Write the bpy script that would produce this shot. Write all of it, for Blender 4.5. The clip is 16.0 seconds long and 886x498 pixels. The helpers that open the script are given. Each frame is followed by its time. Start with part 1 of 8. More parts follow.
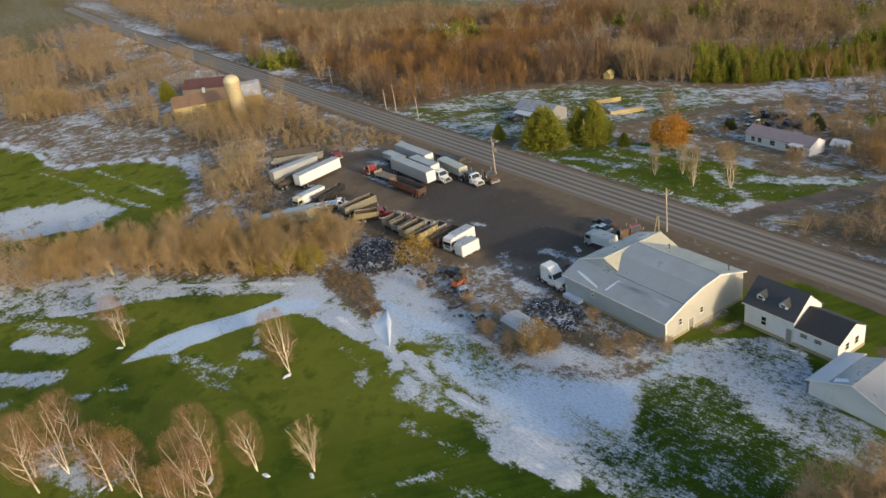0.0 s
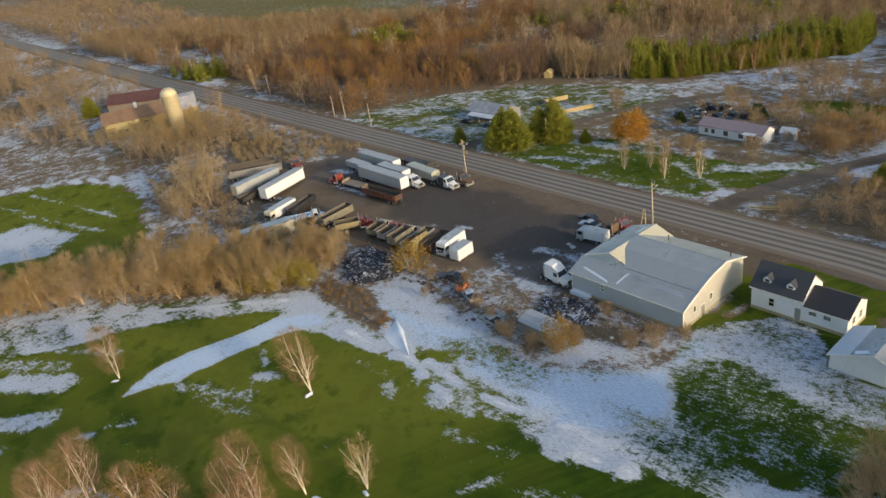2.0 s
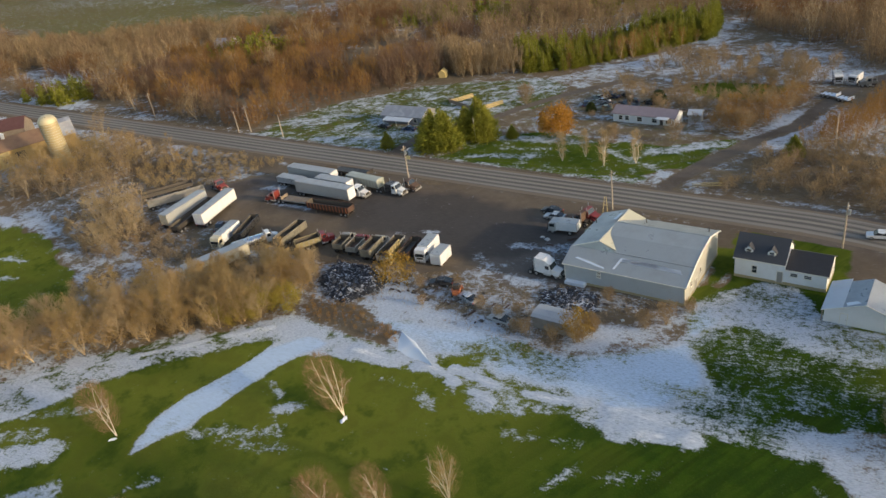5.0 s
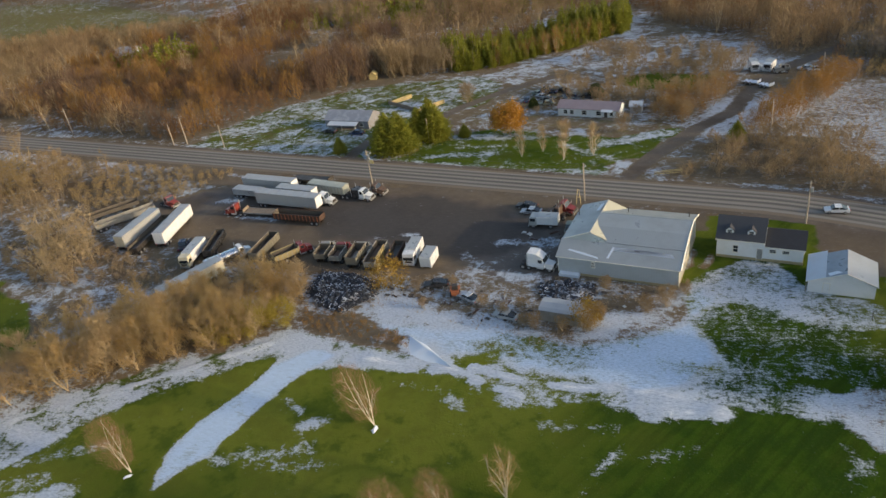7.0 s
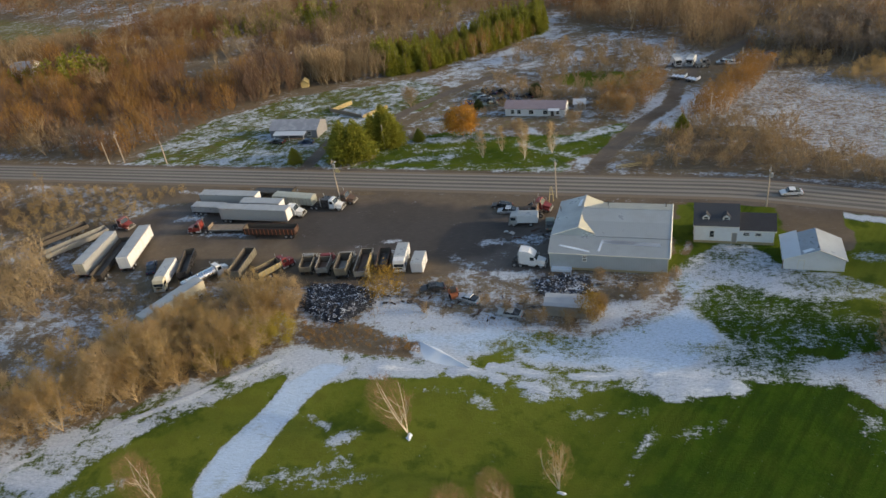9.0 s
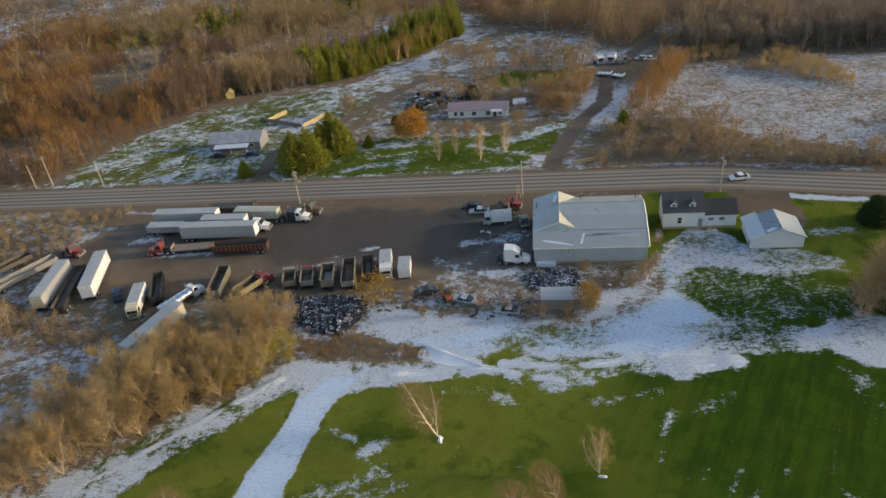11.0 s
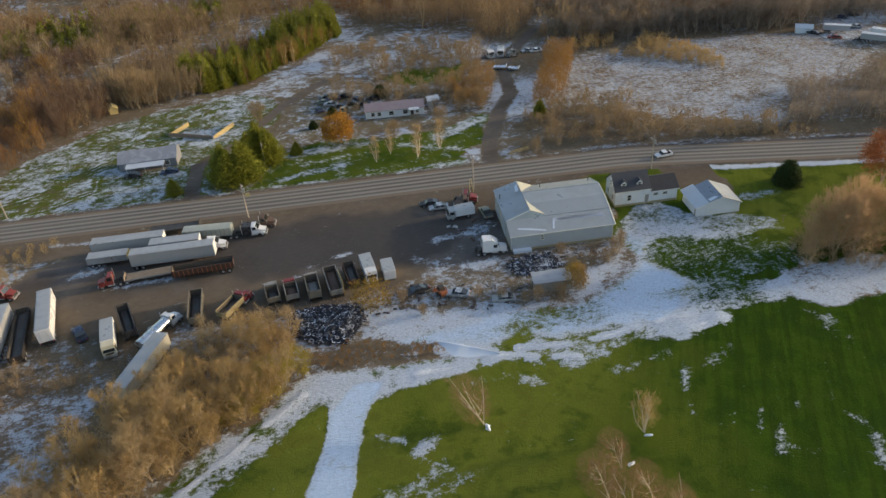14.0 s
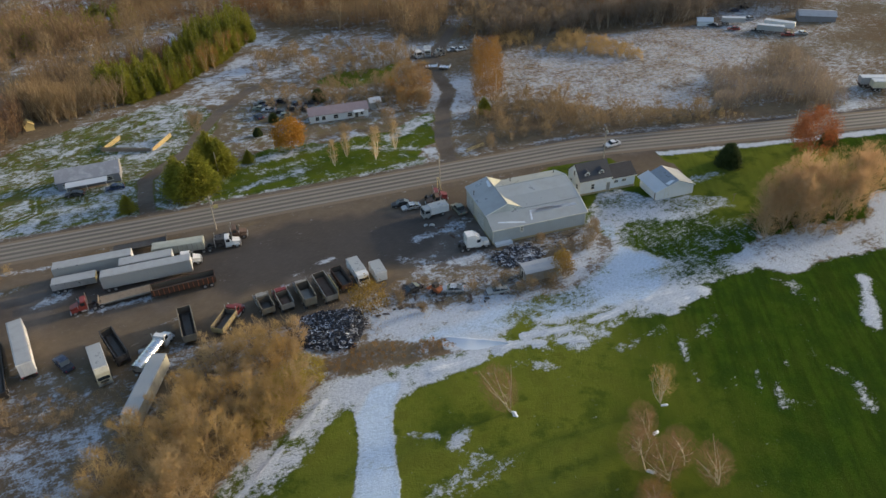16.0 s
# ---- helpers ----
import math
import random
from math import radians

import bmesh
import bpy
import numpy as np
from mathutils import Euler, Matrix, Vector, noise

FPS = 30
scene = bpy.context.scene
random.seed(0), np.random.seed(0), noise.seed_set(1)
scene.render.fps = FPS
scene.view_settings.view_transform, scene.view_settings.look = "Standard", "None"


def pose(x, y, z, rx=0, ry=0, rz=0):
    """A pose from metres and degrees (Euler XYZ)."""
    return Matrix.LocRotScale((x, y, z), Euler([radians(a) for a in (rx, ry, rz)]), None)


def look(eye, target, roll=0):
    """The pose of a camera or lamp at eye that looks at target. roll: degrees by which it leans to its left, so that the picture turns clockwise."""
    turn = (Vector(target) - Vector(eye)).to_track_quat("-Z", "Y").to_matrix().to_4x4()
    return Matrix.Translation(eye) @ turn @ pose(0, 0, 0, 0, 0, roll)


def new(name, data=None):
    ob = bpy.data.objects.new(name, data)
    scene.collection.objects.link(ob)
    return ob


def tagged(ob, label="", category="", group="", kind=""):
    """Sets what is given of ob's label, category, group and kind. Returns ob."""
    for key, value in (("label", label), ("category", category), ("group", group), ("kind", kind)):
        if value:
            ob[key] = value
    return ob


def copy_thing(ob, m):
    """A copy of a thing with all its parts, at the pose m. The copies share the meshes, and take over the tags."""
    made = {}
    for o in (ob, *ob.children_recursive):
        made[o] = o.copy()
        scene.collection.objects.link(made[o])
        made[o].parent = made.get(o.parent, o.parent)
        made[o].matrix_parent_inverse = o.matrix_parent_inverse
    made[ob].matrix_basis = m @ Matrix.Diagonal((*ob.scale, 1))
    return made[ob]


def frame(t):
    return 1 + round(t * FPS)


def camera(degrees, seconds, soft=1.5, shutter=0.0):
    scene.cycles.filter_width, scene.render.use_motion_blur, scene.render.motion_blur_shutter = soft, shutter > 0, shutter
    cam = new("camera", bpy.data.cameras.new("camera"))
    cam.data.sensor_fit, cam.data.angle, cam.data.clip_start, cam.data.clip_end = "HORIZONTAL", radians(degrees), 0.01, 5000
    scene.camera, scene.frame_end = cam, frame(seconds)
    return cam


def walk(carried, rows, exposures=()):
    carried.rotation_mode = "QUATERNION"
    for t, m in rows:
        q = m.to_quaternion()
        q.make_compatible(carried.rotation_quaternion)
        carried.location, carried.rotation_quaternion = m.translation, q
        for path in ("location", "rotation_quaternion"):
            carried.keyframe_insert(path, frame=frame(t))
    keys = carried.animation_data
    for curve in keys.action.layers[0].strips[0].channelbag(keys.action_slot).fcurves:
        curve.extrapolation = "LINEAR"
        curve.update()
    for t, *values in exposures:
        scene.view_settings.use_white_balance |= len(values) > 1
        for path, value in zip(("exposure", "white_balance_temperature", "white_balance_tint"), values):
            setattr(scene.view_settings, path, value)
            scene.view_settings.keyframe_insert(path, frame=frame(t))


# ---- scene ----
cam = camera(61.9, 16.0)
METRES, EYE, TILT, LEAN, TURN = 150.0, 64.46, -26.34, 8.40, 56.5
ROWS = [
    (0.0, 0.0, 0.0, 0.0, 0.0, 0.0, -0.0),
    (0.5, -0.0272, 0.0008, 0.0009, -1.8, 0.05, 0.92),
    (1.0, -0.0549, 0.0024, 0.0022, -3.63, 0.08, 1.87),
    (1.5, -0.0826, 0.0044, 0.0045, -5.4, 0.03, 2.8),
    (2.0, -0.1105, 0.0067, 0.0072, -7.1, -0.05, 3.73),
    (2.5, -0.1387, 0.0099, 0.0105, -8.83, -0.17, 4.68),
    (3.0, -0.167, 0.014, 0.0143, -10.68, -0.33, 5.66),
    (3.5, -0.1947, 0.0196, 0.0186, -12.67, -0.54, 6.74),
    (4.0, -0.2228, 0.0264, 0.0236, -14.82, -0.81, 7.84),
    (6.5, -0.3645, 0.0743, 0.057, -26.01, -2.95, 12.97),
    (7.0, -0.3916, 0.0856, 0.0648, -27.98, -3.43, 13.81),
    (7.5, -0.4188, 0.0976, 0.0733, -29.99, -3.94, 14.63),
    (8.0, -0.4455, 0.1107, 0.0821, -32.1, -4.46, 15.45),
    (8.5, -0.4718, 0.1251, 0.0916, -34.38, -5.03, 16.27),
    (9.0, -0.4979, 0.1407, 0.1016, -36.8, -5.65, 17.07),
    (11.5, -0.6161, 0.2307, 0.1563, -48.7, -9.32, 20.76),
    (12.0, -0.6381, 0.2511, 0.169, -51.1, -10.24, 21.4),
    (12.5, -0.6597, 0.2727, 0.1821, -53.55, -11.21, 21.99),
    (13.0, -0.6803, 0.2958, 0.1953, -56.06, -12.22, 22.54),
    (13.5, -0.6996, 0.32, 0.2088, -58.68, -13.29, 23.08),
    (14.0, -0.7184, 0.345, 0.2226, -61.4, -14.4, 23.58),
    (14.5, -0.7364, 0.3706, 0.2369, -64.12, -15.52, 24.03),
    (15.0, -0.7533, 0.3966, 0.2519, -66.78, -16.65, 24.41),
    (15.5, -0.7694, 0.4237, 0.2668, -69.42, -17.74, 24.72),
    (16.0, -0.7842, 0.4516, 0.282, -72.04, -18.83, 24.97),
]
walk(cam, [(t, pose(87.08, -97.45, EYE, TILT, LEAN, TURN) @ pose(METRES * x, METRES * y, METRES * z, 90 + pitch, roll, yaw)) for t, x, y, z, yaw, pitch, roll in ROWS])

# ---- sky and sun: a low, warm sun from the east ----
SUN_EL, SUN_AZ = radians(13.0), radians(6.0)     # azimuth counted from +x towards +y
sun_way = Vector((math.cos(SUN_EL) * math.cos(SUN_AZ), math.cos(SUN_EL) * math.sin(SUN_AZ), math.sin(SUN_EL)))
world = bpy.data.worlds.new("sky")
scene.world = world
world.use_nodes = True
wn = world.node_tree
sky = wn.nodes.new("ShaderNodeTexSky")
sky.sky_type, sky.sun_disc = "NISHITA", False
sky.sun_elevation, sky.sun_rotation = SUN_EL, radians(90) - SUN_AZ
sky.air_density, sky.dust_density, sky.ozone_density = 1.0, 2.0, 1.0
wn.links.new(sky.outputs[0], wn.nodes["Background"].inputs[0])
wn.nodes["Background"].inputs[1].default_value = 0.15
sun_data = bpy.data.lights.new("sun", "SUN")
sun_data.energy, sun_data.angle, sun_data.color = 1.8, radians(1.0), (1.0, 0.79, 0.51)
sun = new("sun", sun_data)
sun.matrix_world = look(sun_way * 400, (0, 0, 0))
scene.view_settings.exposure = 0.82

# ---- materials ----
def shader(name):
    m = bpy.data.materials.new(name)
    m.use_nodes = True
    return m, m.node_tree, m.node_tree.nodes["Principled BSDF"]


def node(nt, kind, **values):
    n = nt.nodes.new(kind)
    for key, value in values.items():
        if key in n.inputs:
            n.inputs[key].default_value = value
    return n


def noise_of(nt, scale, detail=4.0, rough=0.6, vec=None):
    n = node(nt, "ShaderNodeTexNoise", Scale=scale, Detail=detail, Roughness=rough)
    if vec is not None:
        nt.links.new(vec, n.inputs["Vector"])
    return n.outputs["Fac"]


def ramp(nt, fac, a, b):
    r = node(nt, "ShaderNodeMapRange")
    r.inputs["From Min"].default_value, r.inputs["From Max"].default_value = a, b
    r.interpolation_type = "SMOOTHSTEP"
    nt.links.new(fac, r.inputs["Value"])
    return r.outputs["Result"]


def mix(nt, fac, a, b, how="MIX"):
    m = nt.nodes.new("ShaderNodeMix")
    m.data_type, m.blend_type = "RGBA", how
    for sock, v in ((m.inputs["Factor"], fac), (m.inputs[6], a), (m.inputs[7], b)):
        if isinstance(v, bpy.types.NodeSocket):
            nt.links.new(v, sock)
        elif isinstance(v, (int, float)):
            sock.default_value = v
        else:
            sock.default_value = (*v, 1)
    return m.outputs[2]


def calc(nt, how, a, b):
    m = nt.nodes.new("ShaderNodeMath")
    m.operation = how
    for sock, v in zip(m.inputs, (a, b)):
        if isinstance(v, bpy.types.NodeSocket):
            nt.links.new(v, sock)
        else:
            sock.default_value = v
    return m.outputs[0]


def bump(nt, bs, height, strength, distance):
    b = node(nt, "ShaderNodeBump", Strength=strength, Distance=distance)
    nt.links.new(height, b.inputs["Height"])
    nt.links.new(b.outputs[0], bs.inputs["Normal"])


def surface(name, color, rough=0.6, metal=0.0, dirt=(0.12, 0.10, 0.08), grime=0.35, scale=0.8, grain=12.0, ribs=None, rib_step=0.3, relief=0.25):
    """A painted, metal, wooden or stony surface with grime, grain and, where asked for, ribs or boards along an axis."""
    m, nt, bs = shader(name)
    co = nt.nodes.new("ShaderNodeTexCoord").outputs["Object"]
    big, fine = noise_of(nt, scale, 5, 0.65, co), noise_of(nt, grain, 3, 0.6, co)
    col = mix(nt, calc(nt, "MULTIPLY", ramp(nt, big, 0.42, 0.75), grime), color, dirt)
    col = mix(nt, 0.35, col, mix(nt, fine, [c * 0.72 for c in color], [min(1, c * 1.2) for c in color]))
    nt.links.new(col, bs.inputs["Base Color"])
    bs.inputs["Metallic"].default_value = metal
    nt.links.new(ramp(nt, big, 0.2 - rough, 1.9 - rough), bs.inputs["Roughness"])
    height = calc(nt, "MULTIPLY", fine, 0.3)
    if ribs is not None:
        w = node(nt, "ShaderNodeTexWave", Scale=0.314 / rib_step, Distortion=0.0)
        w.wave_type, w.bands_direction, w.wave_profile = "BANDS", ribs, "SAW" if ribs == "Z" else "SIN"
        nt.links.new(co, w.inputs["Vector"])
        height = calc(nt, "ADD", height, w.outputs["Fac"])
    bump(nt, bs, height, relief, 0.03)
    return m


def foliage(name, dark, light, rough=0.8, leak=0.0):
    """Leaves or twigs: each piece has a tone of its own between two colours."""
    m, nt, bs = shader(name)
    geo, info = nt.nodes.new("ShaderNodeNewGeometry"), nt.nodes.new("ShaderNodeObjectInfo")
    tone = mix(nt, geo.outputs["Random Per Island"], dark, light)
    big = noise_of(nt, 0.05, 2, 0.5, geo.outputs["Position"])
    tone = mix(nt, ramp(nt, big, 0.35, 0.65), tone, [c * 0.7 for c in light])
    tone = mix(nt, calc(nt, "MULTIPLY", info.outputs["Random"], 0.35), tone, [c * 0.55 for c in light])
    nt.links.new(tone, bs.inputs["Base Color"])
    bs.inputs["Roughness"].default_value = rough
    bs.inputs["Specular IOR Level"].default_value = 0.15
    if leak:
        tr = node(nt, "ShaderNodeBsdfTranslucent")
        nt.links.new(tone, tr.inputs[0])
        ms = node(nt, "ShaderNodeMixShader", Fac=leak)
        nt.links.new(bs.outputs[0], ms.inputs[1])
        nt.links.new(tr.outputs[0], ms.inputs[2])
        nt.links.new(ms.outputs[0], nt.nodes["Material Output"].inputs[0])
    return m


def ground_material():
    """One sheet: dry litter, lawn, packed gravel and broken snow, mixed by the masks painted on it by place."""
    m, nt, bs = shader("ground_cover")
    co = nt.nodes.new("ShaderNodeTexCoord").outputs["Object"]
    zone = nt.nodes.new("ShaderNodeAttribute")
    zone.attribute_name = "zone"
    part_of = nt.nodes.new("ShaderNodeSeparateColor")
    nt.links.new(zone.outputs["Color"], part_of.inputs[0])
    snow, green, gravel = part_of.outputs
    fine, mid, wide = noise_of(nt, 3.2, 5, 0.7, co), noise_of(nt, 0.45, 6, 0.68, co), noise_of(nt, 0.06, 4, 0.55, co)
    streak_map = node(nt, "ShaderNodeMapping")
    streak_map.vector_type = "TEXTURE"
    streak_map.inputs["Scale"].default_value = (2.1, 0.75, 1.0)
    streak_map.inputs["Rotation"].default_value = (0, 0, radians(10))
    nt.links.new(co, streak_map.inputs[0])
    streak = noise_of(nt, 1.55, 6, 0.70, streak_map.outputs[0])
    litter = mix(nt, mid, (0.088, 0.070, 0.052), (0.245, 0.195, 0.128))
    litter = mix(nt, calc(nt, "MULTIPLY", ramp(nt, wide, 0.4, 0.7), 0.6), litter, (0.16, 0.105, 0.06))
    litter = mix(nt, calc(nt, "MULTIPLY", ramp(nt, fine, 0.5, 0.7), 0.5), litter, (0.05, 0.04, 0.03))
    lawn = mix(nt, mid, (0.022, 0.052, 0.006), (0.056, 0.098, 0.011))
    # olive carries the sunlit look of the lawn in its colour
    olive = calc(nt, "MULTIPLY", calc(nt, "MINIMUM", zone.outputs["Alpha"], 1.0), ramp(nt, wide, 0.10, 0.55))
    # tone above 1.2 marks the smooth snow that carries painted shade
    shade_mask = ramp(nt, zone.outputs["Alpha"], 1.2, 2.0)
    lawn = mix(nt, calc(nt, "MULTIPLY", olive, 0.9), lawn, (0.152, 0.172, 0.026))
    mow_map = node(nt, "ShaderNodeMapping")
    mow_map.vector_type = "TEXTURE"
    mow_map.inputs["Scale"].default_value = (1.0, 11.0, 1.0)
    mow_map.inputs["Rotation"].default_value = (0, 0, radians(-23))
    nt.links.new(co, mow_map.inputs[0])
    mow = node(nt, "ShaderNodeTexNoise", Scale=0.55, Detail=4.0, Roughness=0.6)
    nt.links.new(mow_map.outputs[0], mow.inputs["Vector"])
    where = nt.nodes.new("ShaderNodeSeparateXYZ")
    nt.links.new(co, where.inputs[0])
    east = ramp(nt, where.outputs[0], -5, 40)
    lawn = mix(nt, calc(nt, "MULTIPLY", calc(nt, "MULTIPLY", ramp(nt, mow.outputs["Fac"], 0.40, 0.62), calc(nt, "MULTIPLY", east, calc(nt, "SUBTRACT", 1.0, calc(nt, "MULTIPLY", olive, 0.8)))), 0.62), lawn, (0.020, 0.038, 0.007))
    blotch = noise_of(nt, 0.16, 5, 0.62, co)
    lawn = mix(nt, calc(nt, "MULTIPLY", ramp(nt, blotch, 0.40, 0.68), calc(nt, "SUBTRACT", 0.55, calc(nt, "MULTIPLY", east, 0.4))), lawn, (0.085, 0.095, 0.018))
    lawn = mix(nt, calc(nt, "MULTIPLY", ramp(nt, blotch, 0.52, 0.34), 0.6), lawn, (0.026, 0.052, 0.010))
    lawn = mix(nt, calc(nt, "MULTIPLY", ramp(nt, fine, 0.52, 0.72), 0.25), lawn, (0.11, 0.11, 0.03))
    grit = mix(nt, mid, (0.098, 0.087, 0.081), (0.172, 0.150, 0.134))
    grit = mix(nt, calc(nt, "MULTIPLY", ramp(nt, wide, 0.45, 0.6), 0.75), grit, (0.075, 0.063, 0.055))
    grit = mix(nt, calc(nt, "MULTIPLY", zone.outputs["Alpha"], 0.75), grit, mix(nt, mid, (0.115, 0.090, 0.064), (0.21, 0.162, 0.110)))
    grit = mix(nt, calc(nt, "MULTIPLY", ramp(nt, streak, 0.55, 0.7), 0.45), grit, (0.215, 0.19, 0.17))
    grit = mix(nt, calc(nt, "MULTIPLY", ramp(nt, calc(nt, "ADD", gravel, calc(nt, "MULTIPLY", wide, 0.4)), 1.25, 1.65), 0.8), grit, mix(nt, streak, (0.045, 0.044, 0.046), (0.095, 0.088, 0.082)))
    col = mix(nt, ramp(nt, calc(nt, "ADD", green, calc(nt, "MULTIPLY", mid, 0.5)), 0.62, 0.88), litter, lawn)
    col = mix(nt, ramp(nt, calc(nt, "ADD", gravel, calc(nt, "MULTIPLY", mid, 0.5)), 0.62, 0.88), col, grit)
    fleck = noise_of(nt, 0.85, 5, 0.66, co)
    broken = calc(nt, "ADD", calc(nt, "MULTIPLY", streak, 0.32), calc(nt, "ADD", calc(nt, "MULTIPLY", fleck, 0.36), calc(nt, "MULTIPLY", fine, 0.32)))
    patchy = calc(nt, "MULTIPLY", calc(nt, "SUBTRACT", noise_of(nt, 0.27, 4, 0.6, co), 0.52), calc(nt, "MAXIMUM", 0.6, calc(nt, "SUBTRACT", calc(nt, "SUBTRACT", 1.5, shade_mask), calc(nt, "MULTIPLY", east, 0.85))))
    cover = calc(nt, "ADD", calc(nt, "ADD", snow, patchy), calc(nt, "MULTIPLY", calc(nt, "SUBTRACT", broken, 0.5), 3.4))
    lying = ramp(nt, cover, 0.34, 0.82)
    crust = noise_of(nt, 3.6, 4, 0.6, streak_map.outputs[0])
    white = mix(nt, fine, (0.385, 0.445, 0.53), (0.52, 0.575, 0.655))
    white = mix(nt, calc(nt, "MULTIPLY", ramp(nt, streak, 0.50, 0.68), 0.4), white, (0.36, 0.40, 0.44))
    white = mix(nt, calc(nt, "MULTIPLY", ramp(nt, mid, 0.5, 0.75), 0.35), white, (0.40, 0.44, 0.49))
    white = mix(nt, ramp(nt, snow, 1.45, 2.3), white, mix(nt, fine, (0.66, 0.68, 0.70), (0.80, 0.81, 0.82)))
    # the blue of tree-shaded, smooth snow, put into the colour
    shade_ice = mix(nt, ramp(nt, streak, 0.35, 0.8), (0.44, 0.58, 0.76), (0.35, 0.47, 0.62))
    shade_ice = mix(nt, calc(nt, "MULTIPLY", ramp(nt, calc(nt, "ADD", calc(nt, "MULTIPLY", blotch, 0.6), calc(nt, "MULTIPLY", streak, 0.4)), 0.54, 0.63), 0.62), shade_ice, (0.27, 0.31, 0.33))
    white = mix(nt, calc(nt, "MULTIPLY", shade_mask, 0.85), white, shade_ice)
    # ripple shading painted over the bump: darker troughs, lighter crests
    ripple_shade = calc(nt, "SUBTRACT", 0.55, calc(nt, "MULTIPLY", ramp(nt, zone.outputs["Alpha"], 1.955, 1.99), 0.5))
    white = mix(nt, calc(nt, "MULTIPLY", ramp(nt, crust, 0.54, 0.36), ripple_shade), white, (0.26, 0.32, 0.41))
    white = mix(nt, calc(nt, "MULTIPLY", ramp(nt, crust, 0.56, 0.72), ripple_shade), white, (0.66, 0.71, 0.78))
    col = mix(nt, lying, col, white)
    nt.links.new(col, bs.inputs["Base Color"])
    nt.links.new(calc(nt, "MULTIPLY", lying, 0.3), bs.inputs["Specular IOR Level"])
    bs.inputs["Roughness"].default_value = 0.82
    bs.inputs["Diffuse Roughness"].default_value = 0.1
    rough_part = calc(nt, "MULTIPLY", calc(nt, "SUBTRACT", 1.25, lying), fine)
    ripple = calc(nt, "MULTIPLY", lying, calc(nt, "ADD", calc(nt, "MULTIPLY", calc(nt, "SUBTRACT", 1.0, calc(nt, "MULTIPLY", shade_mask, 0.6)), streak), calc(nt, "MULTIPLY", crust, 1.1)))
    bump(nt, bs, calc(nt, "ADD", calc(nt, "ADD", calc(nt, "MULTIPLY", lying, 0.4), ripple), calc(nt, "ADD", rough_part, mid)), 0.5, 0.22)
    return m


def road_material():
    m, nt, bs = shader("worn_asphalt")
    co = nt.nodes.new("ShaderNodeTexCoord")
    uv = node(nt, "ShaderNodeUVMap")
    uv.uv_map = "along"
    sep = nt.nodes.new("ShaderNodeSeparateXYZ")
    nt.links.new(uv.outputs[0], sep.inputs[0])
    across = sep.outputs[1]
    stretch = node(nt, "ShaderNodeMapping")
    stretch.inputs["Scale"].default_value = (0.012, 1.0, 1.0)
    nt.links.new(uv.outputs[0], stretch.inputs[0])
    streak = noise_of(nt, 1.9, 4, 0.6, stretch.outputs[0])
    fine, mid = noise_of(nt, 9, 4, 0.7, co.outputs["Object"]), noise_of(nt, 0.35, 5, 0.6, co.outputs["Object"])
    col = mix(nt, mid, (0.105, 0.095, 0.086), (0.165, 0.15, 0.133))
    col = mix(nt, calc(nt, "MULTIPLY", ramp(nt, streak, 0.42, 0.62), 0.8), col, (0.25, 0.225, 0.19))
    col = mix(nt, calc(nt, "MULTIPLY", fine, 0.4), col, (0.07, 0.065, 0.06))
    track = calc(nt, "SINE", calc(nt, "ADD", calc(nt, "MULTIPLY", across, 3.5), calc(nt, "MULTIPLY", streak, 3.0)), 0.0)
    col = mix(nt, calc(nt, "MULTIPLY", ramp(nt, track, -0.3, 0.9), 0.75), col, (0.27, 0.245, 0.21))
    col = mix(nt, calc(nt, "MULTIPLY", ramp(nt, track, -0.4, -1.0), 0.55), col, (0.085, 0.078, 0.072))
    edge = ramp(nt, calc(nt, "ADD", calc(nt, "ABSOLUTE", across, 0.0), calc(nt, "MULTIPLY", mid, 0.8)), 4.1, 4.8)
    col = mix(nt, edge, col, mix(nt, fine, (0.12, 0.095, 0.07), (0.24, 0.19, 0.14)))
    nt.links.new(col, bs.inputs["Base Color"])
    bs.inputs["Roughness"].default_value = 0.85
    bs.inputs["Specular IOR Level"].default_value = 0.25
    bump(nt, bs, fine, 0.4, 0.02)
    return m


def pane_material(name, tint, rough):
    m, nt, bs = shader(name)
    bs.inputs["Base Color"].default_value = (*tint, 1)
    bs.inputs["Roughness"].default_value = rough
    bs.inputs["Specular IOR Level"].default_value = 0.8
    return m


GROUND, ROAD = ground_material(), road_material()
PAINT_LINE = surface("road_line_paint", (0.27, 0.25, 0.18), 0.7, grime=0.8, scale=2.5)
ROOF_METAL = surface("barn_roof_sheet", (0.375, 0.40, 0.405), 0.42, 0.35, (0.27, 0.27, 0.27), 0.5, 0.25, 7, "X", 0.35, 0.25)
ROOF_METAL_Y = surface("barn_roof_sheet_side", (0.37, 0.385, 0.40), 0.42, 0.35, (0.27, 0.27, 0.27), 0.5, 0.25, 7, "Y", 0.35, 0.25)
# one wall sheet, two tints: shaded blue-grey south, sun-warmed cream for the gable
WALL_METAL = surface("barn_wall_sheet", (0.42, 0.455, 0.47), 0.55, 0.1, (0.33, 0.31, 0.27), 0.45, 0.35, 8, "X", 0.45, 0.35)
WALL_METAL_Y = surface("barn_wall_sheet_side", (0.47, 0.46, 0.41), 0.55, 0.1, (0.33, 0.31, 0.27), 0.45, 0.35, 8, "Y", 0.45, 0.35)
# the grey roof sheet again, tinted cream for the sun on its east slope
SUNLIT_SHEET = surface("sunlit_roof_sheet", (0.52, 0.50, 0.38), 0.45, 0.1, (0.36, 0.34, 0.27), 0.4, 0.3, 7, "Y", 0.35, 0.25)
